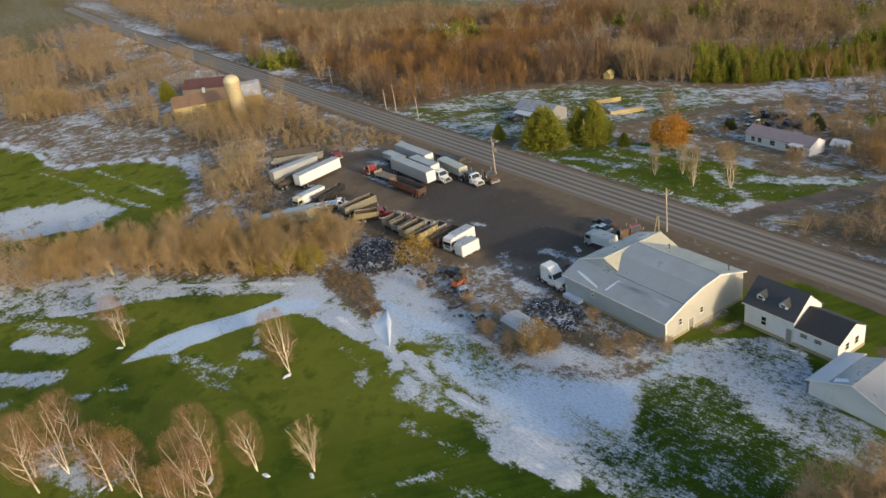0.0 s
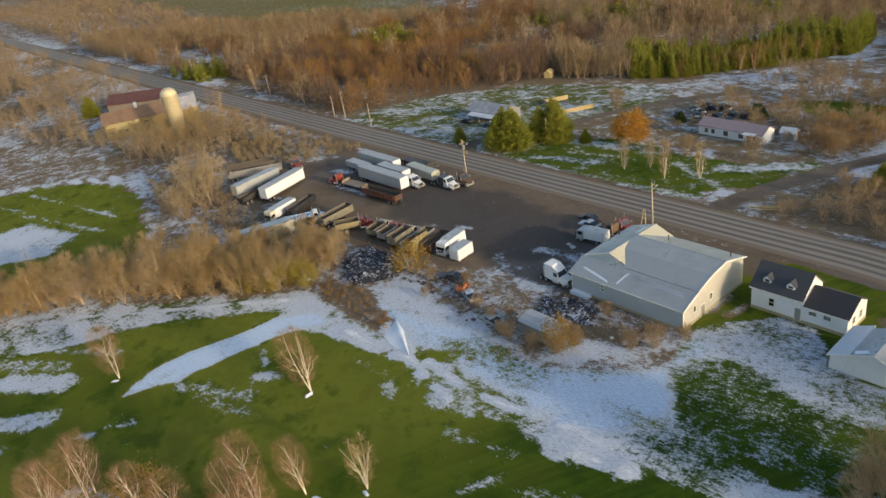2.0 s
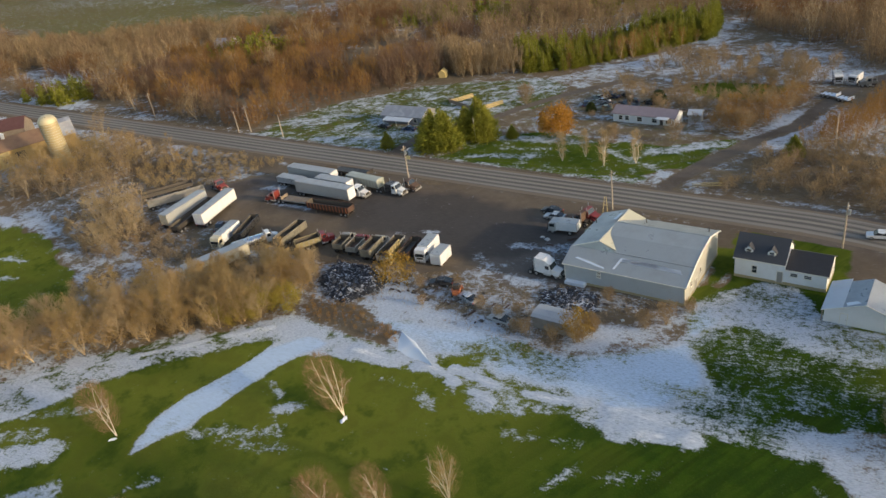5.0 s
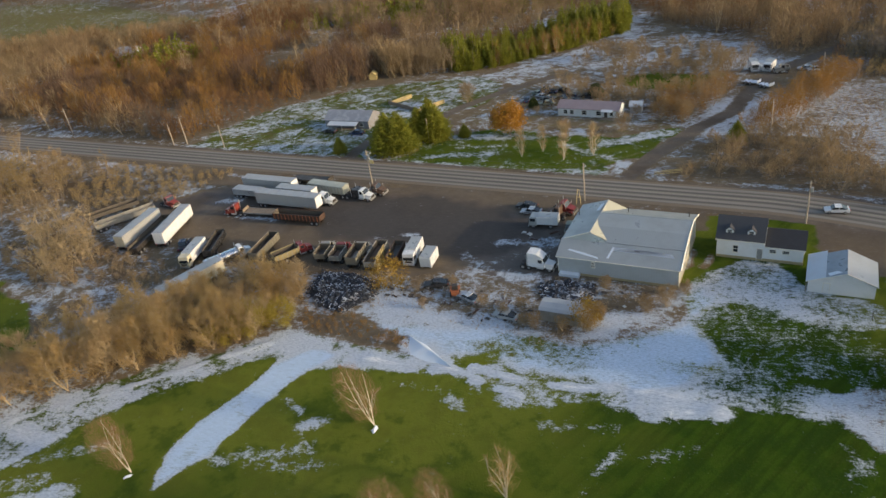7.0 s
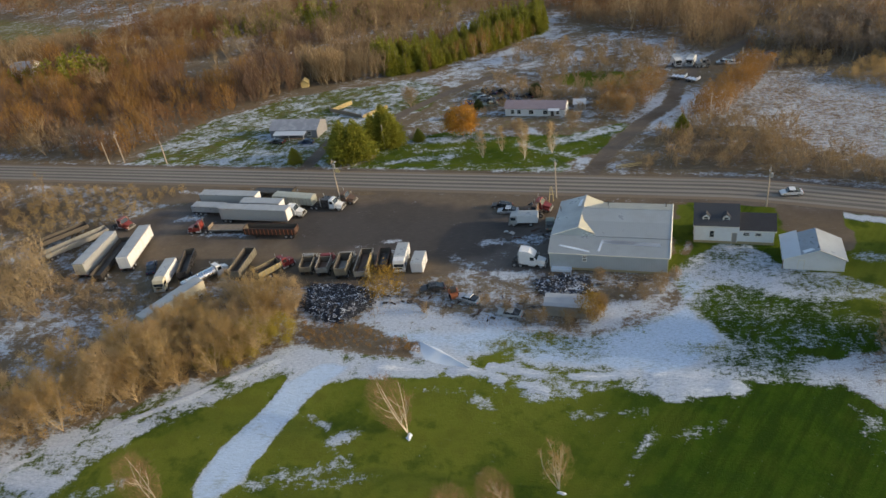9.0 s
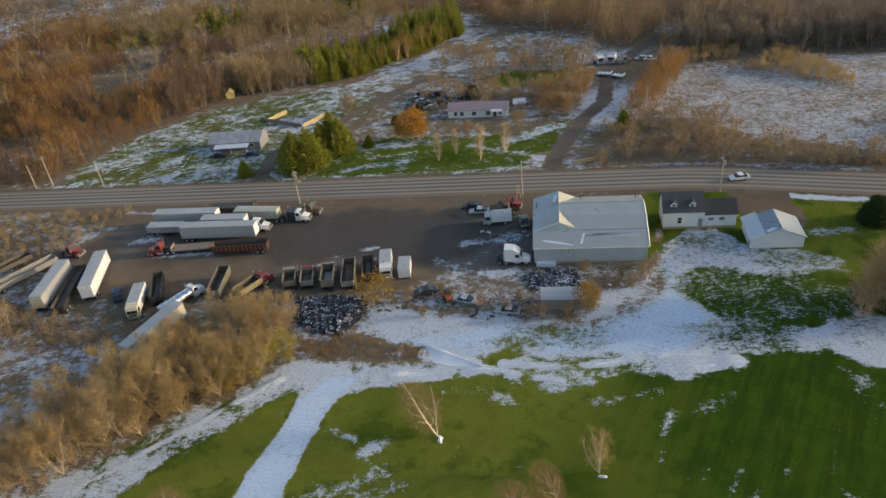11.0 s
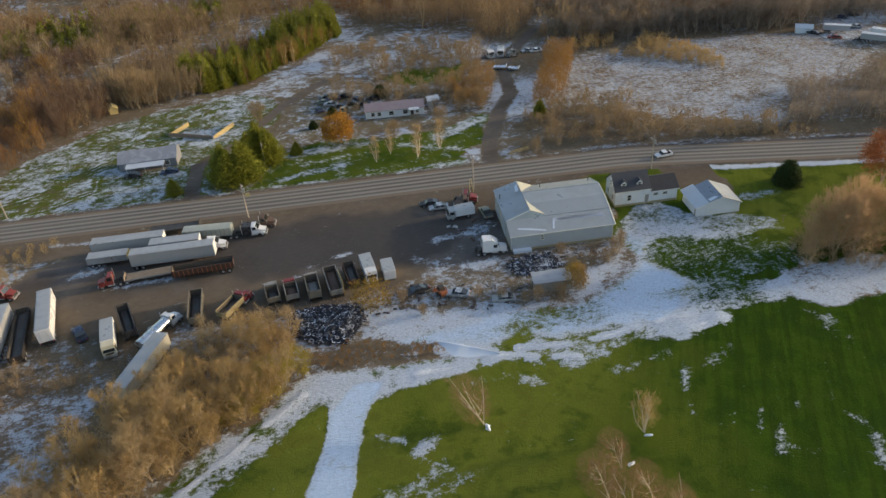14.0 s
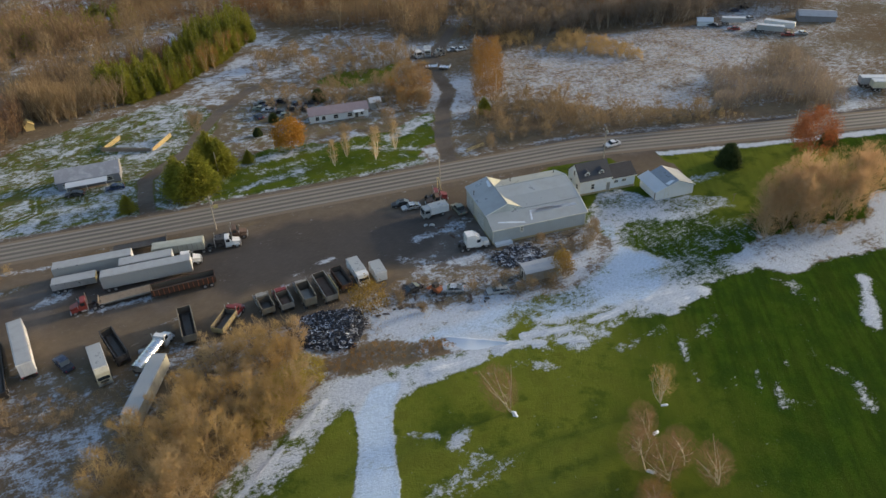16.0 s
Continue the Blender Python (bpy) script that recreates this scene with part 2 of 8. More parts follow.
TRIM_PALE = surface("pale_trim", (0.72, 0.70, 0.62), 0.5, 0.0, grime=0.25)
SIDING = surface("white_siding", (0.72, 0.74, 0.75), 0.55, 0.0, (0.50, 0.50, 0.47), 0.35, 0.5, 9, "Z", 0.18, 0.4)
SHINGLE = surface("dark_shingles", (0.045, 0.047, 0.055), 0.75, 0.0, (0.10, 0.10, 0.10), 0.5, 0.9, 8, "Z", 0.2, 0.5)
SHINGLE_BLACK = surface("black_shingles", (0.025, 0.025, 0.03), 0.75, 0.0, (0.06, 0.06, 0.06), 0.4, 0.9, 8, "Z", 0.2, 0.5)
ROOF_BLUE = surface("garage_roof_sheet", (0.27, 0.30, 0.34), 0.4, 0.5, (0.2, 0.2, 0.2), 0.35, 0.5, 7, "Y", 0.3, 0.3)
ROOF_SNOW = surface("snowy_roof", (0.50, 0.54, 0.59), 0.7, 0.0, (0.45, 0.46, 0.48), 0.45, 0.5, 9)
SNOW = surface("snow", (0.62, 0.68, 0.76), 0.6, 0.0, (0.6, 0.62, 0.66), 0.4, 0.7, 6)
ROOF_PINK = surface("faded_red_roof", (0.27, 0.21, 0.225), 0.6, 0.0, (0.42, 0.36, 0.36), 0.5, 0.6, 8, "X", 0.4, 0.3)
ROOF_GREY = surface("grey_roof", (0.25, 0.26, 0.29), 0.6, 0.0, (0.55, 0.56, 0.6), 0.7, 0.5, 8)
WALL_GREY = surface("grey_wall", (0.22, 0.22, 0.24), 0.7, 0.0, grime=0.3)
BRICK_RED = surface("weathered_ochre_boards", (0.40, 0.27, 0.10), 0.8, 0.0, (0.10, 0.06, 0.05), 0.6, 0.6, 9, "X", 0.3, 0.4)
ROOF_WINE = surface("dark_red_roof", (0.105, 0.045, 0.038), 0.7, 0.0, (0.09, 0.05, 0.05), 0.5, 0.5, 8)
ROOF_RUST = surface("rusty_roof_sheet", (0.215, 0.135, 0.082), 0.6, 0.1, (0.13, 0.07, 0.06), 0.6, 0.5, 8, "X", 0.4, 0.3)
CONCRETE = surface("silo_concrete", (0.35, 0.295, 0.17), 0.8, 0.0, (0.25, 0.23, 0.20), 0.5, 0.5, 9, "Z", 0.75, 0.4)
DOME = surface("silo_dome_metal", (0.50, 0.45, 0.30), 0.6, 0.15, (0.3, 0.26, 0.2), 0.4, 0.8)
YELLOW_WOOD = surface("yellow_boards", (0.58, 0.46, 0.20), 0.7, 0.0, (0.3, 0.22, 0.1), 0.4, 0.9)
TIMBER = surface("weathered_timber", (0.24, 0.19, 0.14), 0.8, 0.0, (0.10, 0.08, 0.06), 0.5, 1.2, 20)
POLE_WOOD = surface("pole_wood", (0.40, 0.34, 0.27), 0.8, 0.0, (0.2, 0.16, 0.12), 0.5, 1.0, 20)
WIRE = surface("wire", (0.05, 0.05, 0.05), 0.5, 0.4)
WHITE_PAINT = surface("white_truck_paint", (0.68, 0.69, 0.70), 0.3, 0.0, (0.45, 0.42, 0.38), 0.3, 0.5)
DULL_WHITE = surface("dull_white_sheet", (0.37, 0.385, 0.39), 0.42, 0.15, (0.35, 0.33, 0.30), 0.45, 0.45, 8, "Y", 0.6, 0.15)
TRAILER_TOP = surface("grey_trailer_top", (0.36, 0.375, 0.39), 0.55, 0.1, (0.24, 0.24, 0.24), 0.5, 0.5, 8)
# patches of sun and shade on the trailer side, mottled into the colour
DAPPLED_SHEET = surface("dappled_cream_sheet", (0.50, 0.47, 0.37), 0.5, 0.0, (0.22, 0.20, 0.18), 0.95, 0.55, 6, "Y", 0.6, 0.2)
HUT_ROOF = surface("grey_hut_roof", (0.34, 0.36, 0.39), 0.55, 0.1, (0.24, 0.25, 0.27), 0.5, 0.6, 8)
CREAM = surface("cream_sheet", (0.64, 0.58, 0.42), 0.5, 0.0, (0.34, 0.28, 0.2), 0.5, 0.5)
POLISHED = surface("polished_aluminium", (0.80, 0.80, 0.80), 0.30, 1.0, (0.45, 0.43, 0.4), 0.25, 0.6, 8, relief=0.08)
ALLOY = surface("dull_aluminium", (0.52, 0.53, 0.54), 0.4, 0.7, (0.25, 0.23, 0.21), 0.5, 0.6, relief=0.15)
GREY_STEEL = surface("grey_dump_steel", (0.30, 0.29, 0.265), 0.6, 0.2, (0.15, 0.11, 0.08), 0.6, 0.7)
PALE_STEEL = surface("pale_grey_green_steel", (0.40, 0.41, 0.35), 0.5, 0.1, (0.24, 0.22, 0.17), 0.5, 0.7)
TAN_STEEL = surface("tan_dump_steel", (0.20, 0.185, 0.145), 0.6, 0.1, (0.17, 0.12, 0.08), 0.6, 0.7)
YELLOW_STEEL = surface("yellow_dump_steel", (0.30, 0.25, 0.13), 0.6, 0.1, (0.25, 0.16, 0.07), 0.45, 0.8)
# dark tone for the shade inside dump boxes; also colours flat-trailer rails
BOX_SHADE_RAIL = surface("box_shade_and_rail", (0.105, 0.088, 0.070), 0.7, 0.1, (0.20, 0.17, 0.14), 0.6, 0.9)
DARK_STEEL = surface("dark_chassis_steel", (0.065, 0.058, 0.052), 0.6, 0.3, (0.10, 0.06, 0.04), 0.5, 0.9)
RUST_STEEL = surface("rusty_steel", (0.135, 0.085, 0.06), 0.8, 0.2, (0.08, 0.05, 0.04), 0.6, 1.0)
BROWN_STEEL = surface("brown_dump_steel", (0.09, 0.05, 0.036), 0.7, 0.2, (0.06, 0.04, 0.03), 0.5, 0.9)
RED_PAINT = surface("red_truck_paint", (0.24, 0.042, 0.032), 0.4, 0.0, (0.18, 0.07, 0.05), 0.4, 0.9)
DARK_RED = surface("dark_red_paint", (0.20, 0.03, 0.03), 0.45, 0.0, (0.08, 0.04, 0.04), 0.4, 0.9)
ORANGE_PAINT = surface("orange_machine_paint", (0.36, 0.12, 0.05), 0.5, 0.0, (0.22, 0.10, 0.05), 0.45, 1.2)
BLUE_PAINT = surface("dark_blue_paint", (0.03, 0.045, 0.09), 0.3, 0.0, (0.1, 0.09, 0.08), 0.3, 0.9)
SILVER_PAINT = surface("silver_car_paint", (0.50, 0.51, 0.53), 0.3, 0.5, (0.3, 0.28, 0.26), 0.3, 0.9)
BLACK_PAINT = surface("black_paint", (0.034, 0.034, 0.037), 0.35, 0.0, (0.08, 0.07, 0.06), 0.4, 0.9)
GREEN_PAINT = surface("grey_green_paint", (0.20, 0.23, 0.19), 0.5, 0.0, (0.14, 0.10, 0.07), 0.5, 0.9)
RUBBER = surface("tyre_rubber", (0.032, 0.032, 0.034), 0.8, 0.0, (0.07, 0.065, 0.06), 0.5, 2.0, 25)
RIM = surface("wheel_rim", (0.42, 0.42, 0.42), 0.4, 0.6, (0.15, 0.12, 0.1), 0.5, 2.0)


def snowy(name, color):
    """A dark surface with snow lying on whatever faces upwards."""
    m, nt, bs = shader(name)
    geo = nt.nodes.new("ShaderNodeNewGeometry")
    sep = nt.nodes.new("ShaderNodeSeparateXYZ")
    nt.links.new(geo.outputs["Normal"], sep.inputs[0])
    spot = noise_of(nt, 1.3, 4, 0.6, geo.outputs["Position"])
    lies = ramp(nt, calc(nt, "ADD", sep.outputs[2], calc(nt, "MULTIPLY", spot, 1.2)), 1.57, 1.68)
    nt.links.new(mix(nt, lies, mix(nt, spot, color, [c * 1.8 for c in color]), (0.52, 0.57, 0.65)), bs.inputs["Base Color"])
    bs.inputs["Roughness"].default_value = 0.8
    return m


SNOWY_RUBBER = snowy("snow_flecked_rubber", (0.022, 0.025, 0.034))
GLASS = pane_material("dark_window_glass", (0.02, 0.025, 0.03), 0.06)
PORCELAIN = pane_material("grey_porcelain", (0.45, 0.45, 0.46), 0.25)
LAMP_RED = pane_material("red_lens", (0.5, 0.03, 0.02), 0.3)
BIRCH_BARK = surface("birch_bark", (0.68, 0.61, 0.50), 0.75, 0.0, (0.12, 0.09, 0.07), 0.55, 2.5, 14)
BARK = surface("grey_brown_bark", (0.33, 0.265, 0.19), 0.9, 0.0, (0.09, 0.07, 0.05), 0.5, 1.5, 14)
BARK_DARK = surface("dark_bark", (0.15, 0.105, 0.07), 0.9, 0.0, (0.07, 0.05, 0.04), 0.5, 1.5, 14)
PALE_BARK = surface("pale_tan_bark", (0.46, 0.36, 0.23), 0.9, 0.0, (0.2, 0.15, 0.09), 0.4, 1.5, 14)
TWIG_BROWN = foliage("brown_twigs", (0.28, 0.195, 0.090), (0.63, 0.455, 0.215), 0.8, 0.6)
TWIG_PALE = foliage("pale_grey_brown_twigs", (0.35, 0.235, 0.130), (0.70, 0.475, 0.275), 0.8, 0.6)
TWIG_DULL = foliage("dull_tan_twigs", (0.203, 0.145, 0.085), (0.452, 0.327, 0.184), 0.8, 0.4)
TWIG_GOLD = foliage("golden_brown_twigs", (0.2, 0.105, 0.032), (0.46, 0.26, 0.085), 0.8, 0.5)
TWIG_DARK = foliage("dark_brown_twigs", (0.154, 0.108, 0.066), (0.397, 0.275, 0.157), 0.8, 0.4)
TWIG_GREY = foliage("grey_brown_twigs", (0.31, 0.232, 0.132), (0.65, 0.49, 0.280), 0.8, 0.6)
TWIG_RUST = foliage("rust_twigs", (0.139, 0.078, 0.038), (0.343, 0.190, 0.087), 0.8, 0.4)
TWIG_DUSK = foliage("dusky_maroon_twigs", (0.116, 0.078, 0.056), (0.313, 0.203, 0.133), 0.8, 0.4)
TWIG_ASH = foliage("ash_grey_twigs", (0.15, 0.125, 0.108), (0.34, 0.285, 0.235), 0.8, 0.6)
TWIG_PINK = foliage("pinkish_birch_twigs", (0.21, 0.122, 0.068), (0.43, 0.272, 0.155), 0.8, 0.3)
LEAF_OCHRE = foliage("ochre_leaves", (0.17, 0.105, 0.022), (0.42, 0.27, 0.055), 0.7, 0.25)
LEAF_OLIVE = foliage("olive_leaves", (0.22, 0.180, 0.035), (0.47, 0.385, 0.080), 0.7, 0.4)
LEAF_ORANGE = foliage("orange_leaves", (0.24, 0.115, 0.018), (0.55, 0.28, 0.045), 0.7, 0.25)
LEAF_RED = foliage("rust_red_leaves", (0.24, 0.080, 0.035), (0.48, 0.18, 0.07), 0.7, 0.4)
NEEDLE = foliage("conifer_needles", (0.090, 0.110, 0.014), (0.36, 0.36, 0.050), 0.7, 0.3)
NEEDLE_DARK = foliage("dark_conifer_needles", (0.032, 0.050, 0.018), (0.095, 0.125, 0.040), 0.7, 0.25)
STALK = foliage("dry_stalks", (0.30, 0.23, 0.15), (0.60, 0.48, 0.34), 0.8, 0.5)

# ---- building blocks ----
class Solid:
    """Collects the faces of one mesh."""

    def __init__(self):
        self.v, self.f = [], []

    def add(self, verts, faces, m=None):
        n = len(self.v)
        self.v += [tuple(m @ Vector(p)) for p in verts] if m is not None else [tuple(p) for p in verts]
        self.f += [tuple(n + i for i in f) for f in faces]
        return self

    def box(self, x0, x1, y0, y1, z0, z1, m=None, taper=(0, 0)):
        """A box; taper draws its top in along x and y."""
        a, b = taper
        return self.add([(x0, y0, z0), (x1, y0, z0), (x1, y1, z0), (x0, y1, z0), (x0 + a, y0 + b, z1), (x1 - a, y0 + b, z1), (x1 - a, y1 - b, z1), (x0 + a, y1 - b, z1)],
                        [(3, 2, 1, 0), (4, 5, 6, 7), (0, 1, 5, 4), (1, 2, 6, 5), (2, 3, 7, 6), (3, 0, 4, 7)], m)

    def tube(self, a, b, r0, r1=None, n=8, caps=True):
        a, b = Vector(a), Vector(b)
        r1 = r0 if r1 is None else r1
        q = (b - a).to_track_quat("Z", "Y")
        ring = [(math.cos(i * math.tau / n), math.sin(i * math.tau / n)) for i in range(n)]
        vs = [a + q @ Vector((r0 * c, r0 * s, 0)) for c, s in ring] + [b + q @ Vector((r1 * c, r1 * s, 0)) for c, s in ring]
        fs = [(i, (i + 1) % n, n + (i + 1) % n, n + i) for i in range(n)]
        if caps:
            fs += [tuple(range(n - 1, -1, -1)), tuple(range(n, 2 * n))]
        return self.add(vs, fs)

    def prism(self, outline, y0, y1, axis="y", m=None):
        """An outline in two axes drawn along the third: along y it lies in x and z, along x in y and z."""
        n = len(outline)
        put = (lambda a, b, c: (a, c, b)) if axis == "y" else (lambda a, b, c: (c, a, b))
        vs = [put(a, b, y0) for a, b in outline] + [put(a, b, y1) for a, b in outline]
        fs = [(i, (i + 1) % n, n + (i + 1) % n, n + i) for i in range(n)] + [tuple(range(n - 1, -1, -1)), tuple(range(n, 2 * n))]
        return self.add(vs, fs, m)

    def slab(self, corners, thick):
        """A flat sheet through its corners, with thickness downwards along its normal."""
        c = [Vector(p) for p in corners]
        nor = (c[1] - c[0]).cross(c[2] - c[0]).normalized()
        if nor.z < 0:
            nor = -nor
        n = len(c)
        return self.add([*c, *[p - nor * thick for p in c]], [tuple(range(n)), tuple(range(2 * n - 1, n - 1, -1))] + [(i, n + i, n + (i + 1) % n, (i + 1) % n) for i in range(n)])

    def ring(self, m, r0, r1, w, n=14):
        """A tyre: a ring about the x axis."""
        prof = [(r0, -w / 2), (r1 - 0.03, -w / 2), (r1, -w / 4), (r1, w / 4), (r1 - 0.03, w / 2), (r0, w / 2)]
        k = len(prof)
        vs = [(x, r * math.cos(i * math.tau / n), r * math.sin(i * math.tau / n)) for i in range(n) for r, x in prof]
        fs = [(i * k + j, i * k + (j + 1) % k, (i + 1) % n * k + (j + 1) % k, (i + 1) % n * k + j) for i in range(n) for j in range(k)]
        return self.add(vs, fs, m)

    def mesh(self, name, material, bevel=0.0, smooth=False):
        me = bpy.data.meshes.new(name)
        me.from_pydata(self.v, [], self.f)
        bm = bmesh.new()
        bm.from_mesh(me)
        bmesh.ops.recalc_face_normals(bm, faces=bm.faces)
        if bevel:
            bmesh.ops.bevel(bm, geom=bm.edges[:], offset=bevel, segments=2, affect="EDGES", clamp_overlap=True)
        bm.to_mesh(me)
        bm.free()
        me.materials.append(material)
        if smooth:
            me.shade_smooth()
        return me


def part(name, solid, material, parent=None, label="", bevel=0.0, smooth=False):
    ob = new(name, solid.mesh(name, material, bevel, smooth))
    ob.parent = parent
    return tagged(ob, label)


def share(name, mesh, parent, m):
    """A further part on a mesh that is there already."""
    ob = new(name, mesh)
    ob.parent, ob.matrix_basis = parent, m
    return ob


def thing(name, m, label, category, group="", kind=""):
    ob = new(name)
    ob.empty_display_size = 0.3
    ob.matrix_basis = m
    return tagged(ob, label, category, group, kind)


def slope(x, y):
    """The lie of the land: level south of the road, falling gently to the north of it."""
    return -0.08 * min(max(0.0, y - 12.0), 260.0)


def on(x, y, turn=0.0, up=0.0):
    return pose(x, y, slope(x, y) + up, 0, 0, turn)


# ---- ground ----
def lattice(seed, step, X, Y):
    """Smooth noise between 0 and 1."""
    r = np.random.RandomState(seed).rand(128, 128)
    u, v = X / step, Y / step
    i, j = np.floor(u).astype(int), np.floor(v).astype(int)
    a, b = u - i, v - j
    a, b = a * a * (3 - 2 * a), b * b * (3 - 2 * b)
    i, j, k, l = i % 128, j % 128, (i + 1) % 128, (j + 1) % 128
    return (r[i, j] * (1 - a) + r[k, j] * a) * (1 - b) + (r[i, l] * (1 - a) + r[k, l] * a) * b


def inside(poly, X, Y):
    """How far each place lies inside an outline, in metres (outside: minus)."""
    best, odd = np.full(X.shape, 1e9), np.zeros(X.shape, bool)
    for (x0, y0), (x1, y1) in zip(poly, poly[1:] + poly[:1]):
        dx, dy = x1 - x0, y1 - y0
        t = np.clip(((X - x0) * dx + (Y - y0) * dy) / (dx * dx + dy * dy + 1e-9), 0, 1)
        best = np.minimum(best, np.hypot(X - x0 - t * dx, Y - y0 - t * dy))
        if dy:
            odd ^= ((y0 > Y) != (y1 > Y)) & (X < x0 + (Y - y0) / dy * dx)
    return np.where(odd, best, -best)


def along(line, X, Y):
    """The distance from a line of points."""
    best = np.full(X.shape, 1e9)
    for (x0, y0), (x1, y1) in zip(line, line[1:]):
        dx, dy = x1 - x0, y1 - y0
        t = np.clip(((X - x0) * dx + (Y - y0) * dy) / (dx * dx + dy * dy + 1e-9), 0, 1)
        best = np.minimum(best, np.hypot(X - x0 - t * dx, Y - y0 - t * dy))
    return best


def road_y(x):
    """The road's middle line."""
    far = np.maximum(0, np.asarray(x, float) - 34)
    return 5.9 - 0.155 * far * (1 - np.exp(-far / 14)) + 0.00002 * np.minimum(0, np.asarray(x, float) + 100) ** 2


GOLF = [(-300, -400), (-112, -135), (-75, -99), (-60, -80), (-48, -68), (-38, -57), (-28, -53), (-10, -50), (12, -48), (26, -38), (26, -10), (27, 0), (45, 0), (75, -6), (120, -14), (300, -50), (300, -400)]
SNOW_PATH = [(-92, -126), (-75, -94), (-66, -82), (-57, -74), (-49, -68), (-43, -61), (-40, -57), (-34, -56), (-28, -57), (-20, -57.5), (-10, -56.5), (-10, -61), (-20, -63), (-26, -64), (-33, -67), (-36, -65), (-42, -70), (-49, -77), (-55, -84), (-60, -94), (-80, -126)]
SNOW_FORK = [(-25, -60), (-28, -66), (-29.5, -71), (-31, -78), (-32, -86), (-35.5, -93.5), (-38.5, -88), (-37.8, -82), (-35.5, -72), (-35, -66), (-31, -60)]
BROWN_STRIP = [(-40, -50), (-30, -49), (-24, -51.5), (-15.5, -53), (-13, -56), (-18, -56.3), (-24, -56), (-33, -56.5), (-37, -55)]
TRAILER_SNOW = [(-122, -30), (-104, -26), (-96, -44), (-70, -42), (-62, -44), (-62, -52), (-74, -62), (-88, -72), (-104, -60), (-124, -46)]
SNOW_BAND = [(-30, -54), (-29, -47), (-21, -47), (-11, -47), (3, -46), (11, -47), (15, -45), (21, -40), (26, -36), (26, -28), (27, -20), (35, -17), (43, -17), (43, -22), (33, -28), (30, -35), (31, -42), (38, -46), (50, -48), (63, -46), (73, -45), (85, -46), (99, -36), (104, -42), (84, -54), (70, -54), (60, -52), (44, -52), (39, -54), (36, -57), (29, -59), (23, -61), (18, -59), (5, -59), (-2, -58), (-10, -61), (-19, -62), (-26, -64)]
HOUSE_LAWN = [(34, -28), (26, -30), (26, -37), (30, -44), (38, -49), (44, -48), (52, -47), (60, -43), (60, -36), (56, -33), (46, -28)]
YARD = [(-118, -2), (-92, -9), (-110, -21), (-98, -34), (-74, -38), (-62, -38), (-46, -37), (-21, -34), (-12, -33), (-5, -35), (4, -29), (4, -8), (26, -6), (26, 1), (-46, 1), (-99, 0)]
WEST_GREEN = [(-232, -99), (-205, -88), (-176, -87), (-163, -71), (-141, -54), (-100, -64), (-86, -74), (-92, -92), (-119, -112), (-200, -140)]
WEST_ISLAND = [(-150, -108), (-137, -84), (-116, -78), (-111, -86), (-119, -103), (-128, -110)]
WEST_SNOW = [(-262, -104), (-240, -88), (-205, -78), (-178, -80), (-150, -45), (-111, -50), (-78, -60), (-70, -76), (-86, -92), (-80, -76), (-98, -67), (-136, -58), (-165, -75), (-180, -92), (-210, -92), (-233, -103)]
NORTH_WHITE = [(-128, 10), (-124, 45), (-107, 80), (-72, 94), (-57, 104), (-48, 70), (-62, 40), (-62, 24), (-58, 12)]
NORTH_LAWN = [(-56, 12), (-50, 33), (-36, 41), (-3, 37), (12, 50), (6, 29), (0, 12)]
SPRUCE_STRIP = [(-66, 96), (-44, 129), (-30, 176), (-16, 172), (-30, 131), (-43, 105), (-30, 84), (-40, 80)]
EAST_FIELD = [(33, 38), (36, 60), (44, 90), (70, 92), (94, 104), (135, 92), (140, 60), (126, 44), (106, 38), (98, 30), (84, 13), (70, 15), (47, 30)]
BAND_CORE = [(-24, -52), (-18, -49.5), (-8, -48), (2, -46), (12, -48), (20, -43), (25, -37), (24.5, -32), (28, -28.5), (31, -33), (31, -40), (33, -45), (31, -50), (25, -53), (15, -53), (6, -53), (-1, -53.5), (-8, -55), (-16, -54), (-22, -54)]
BAND_BROKEN = [(-6, -56), (0, -54.5), (7, -54), (17, -52.5), (24, -52.5), (22, -57), (14, -60.5), (7, -62.5), (-2, -60.5)]
BAND_EAST = [(33, -46), (43, -46.5), (50, -50), (58, -51), (58, -53.5), (49, -52), (43, -54), (35, -56), (31, -53)]
OLIVE_HOLE = [(-5.5, -56), (-2.5, -53.3), (0.2, -54), (-1.8, -57)]
FRONT_SNOW = [(27, -22), (30, -20), (44, -23), (50, -25), (58, -28), (60, -33), (46, -31.5), (36, -29.5), (28, -31)]
SIDE_LAND = [(10, 14), (16, 30), (28, 48), (44, 46), (56, 28), (84, 12), (122, 12), (120, 0), (60, 8), (30, 13)]
GREEN_GLADE = [(-16, 94), (-6, 102), (14, 102), (10, 84), (-6, 82)]
SIDE_ROAD = [(5.5, 9), (9.5, 29), (16, 49), (22.5, 64), (24.5, 84), (30, 106), (48, 140)]
SIDE_DRIVE = [(-67.3, 8), (-69, 22), (-69.5, 33), (-65, 40), (-58.5, 49), (-56, 60), (-49.5, 77), (-42, 91), (-36, 100)]
HOUSE_DRIVE = [(46, 1), (45, -9), (47, -15), (56, -15), (57, -1)]
OCHRE_YARD = [(-110, -20), (-60, -24), (-44, -26), (-44, -36), (-80, -42), (-108, -36)]
WET_YARD = [(-52, -6), (-14, -9), (-6, -14), (-8, -25), (-22, -24), (-34, -23), (-50, -24), (-56, -16)]
PINK_YARD = [(-50, 44), (-46, 80), (-20, 86), (14, 72), (16, 54), (-3, 40), (-36, 42)]
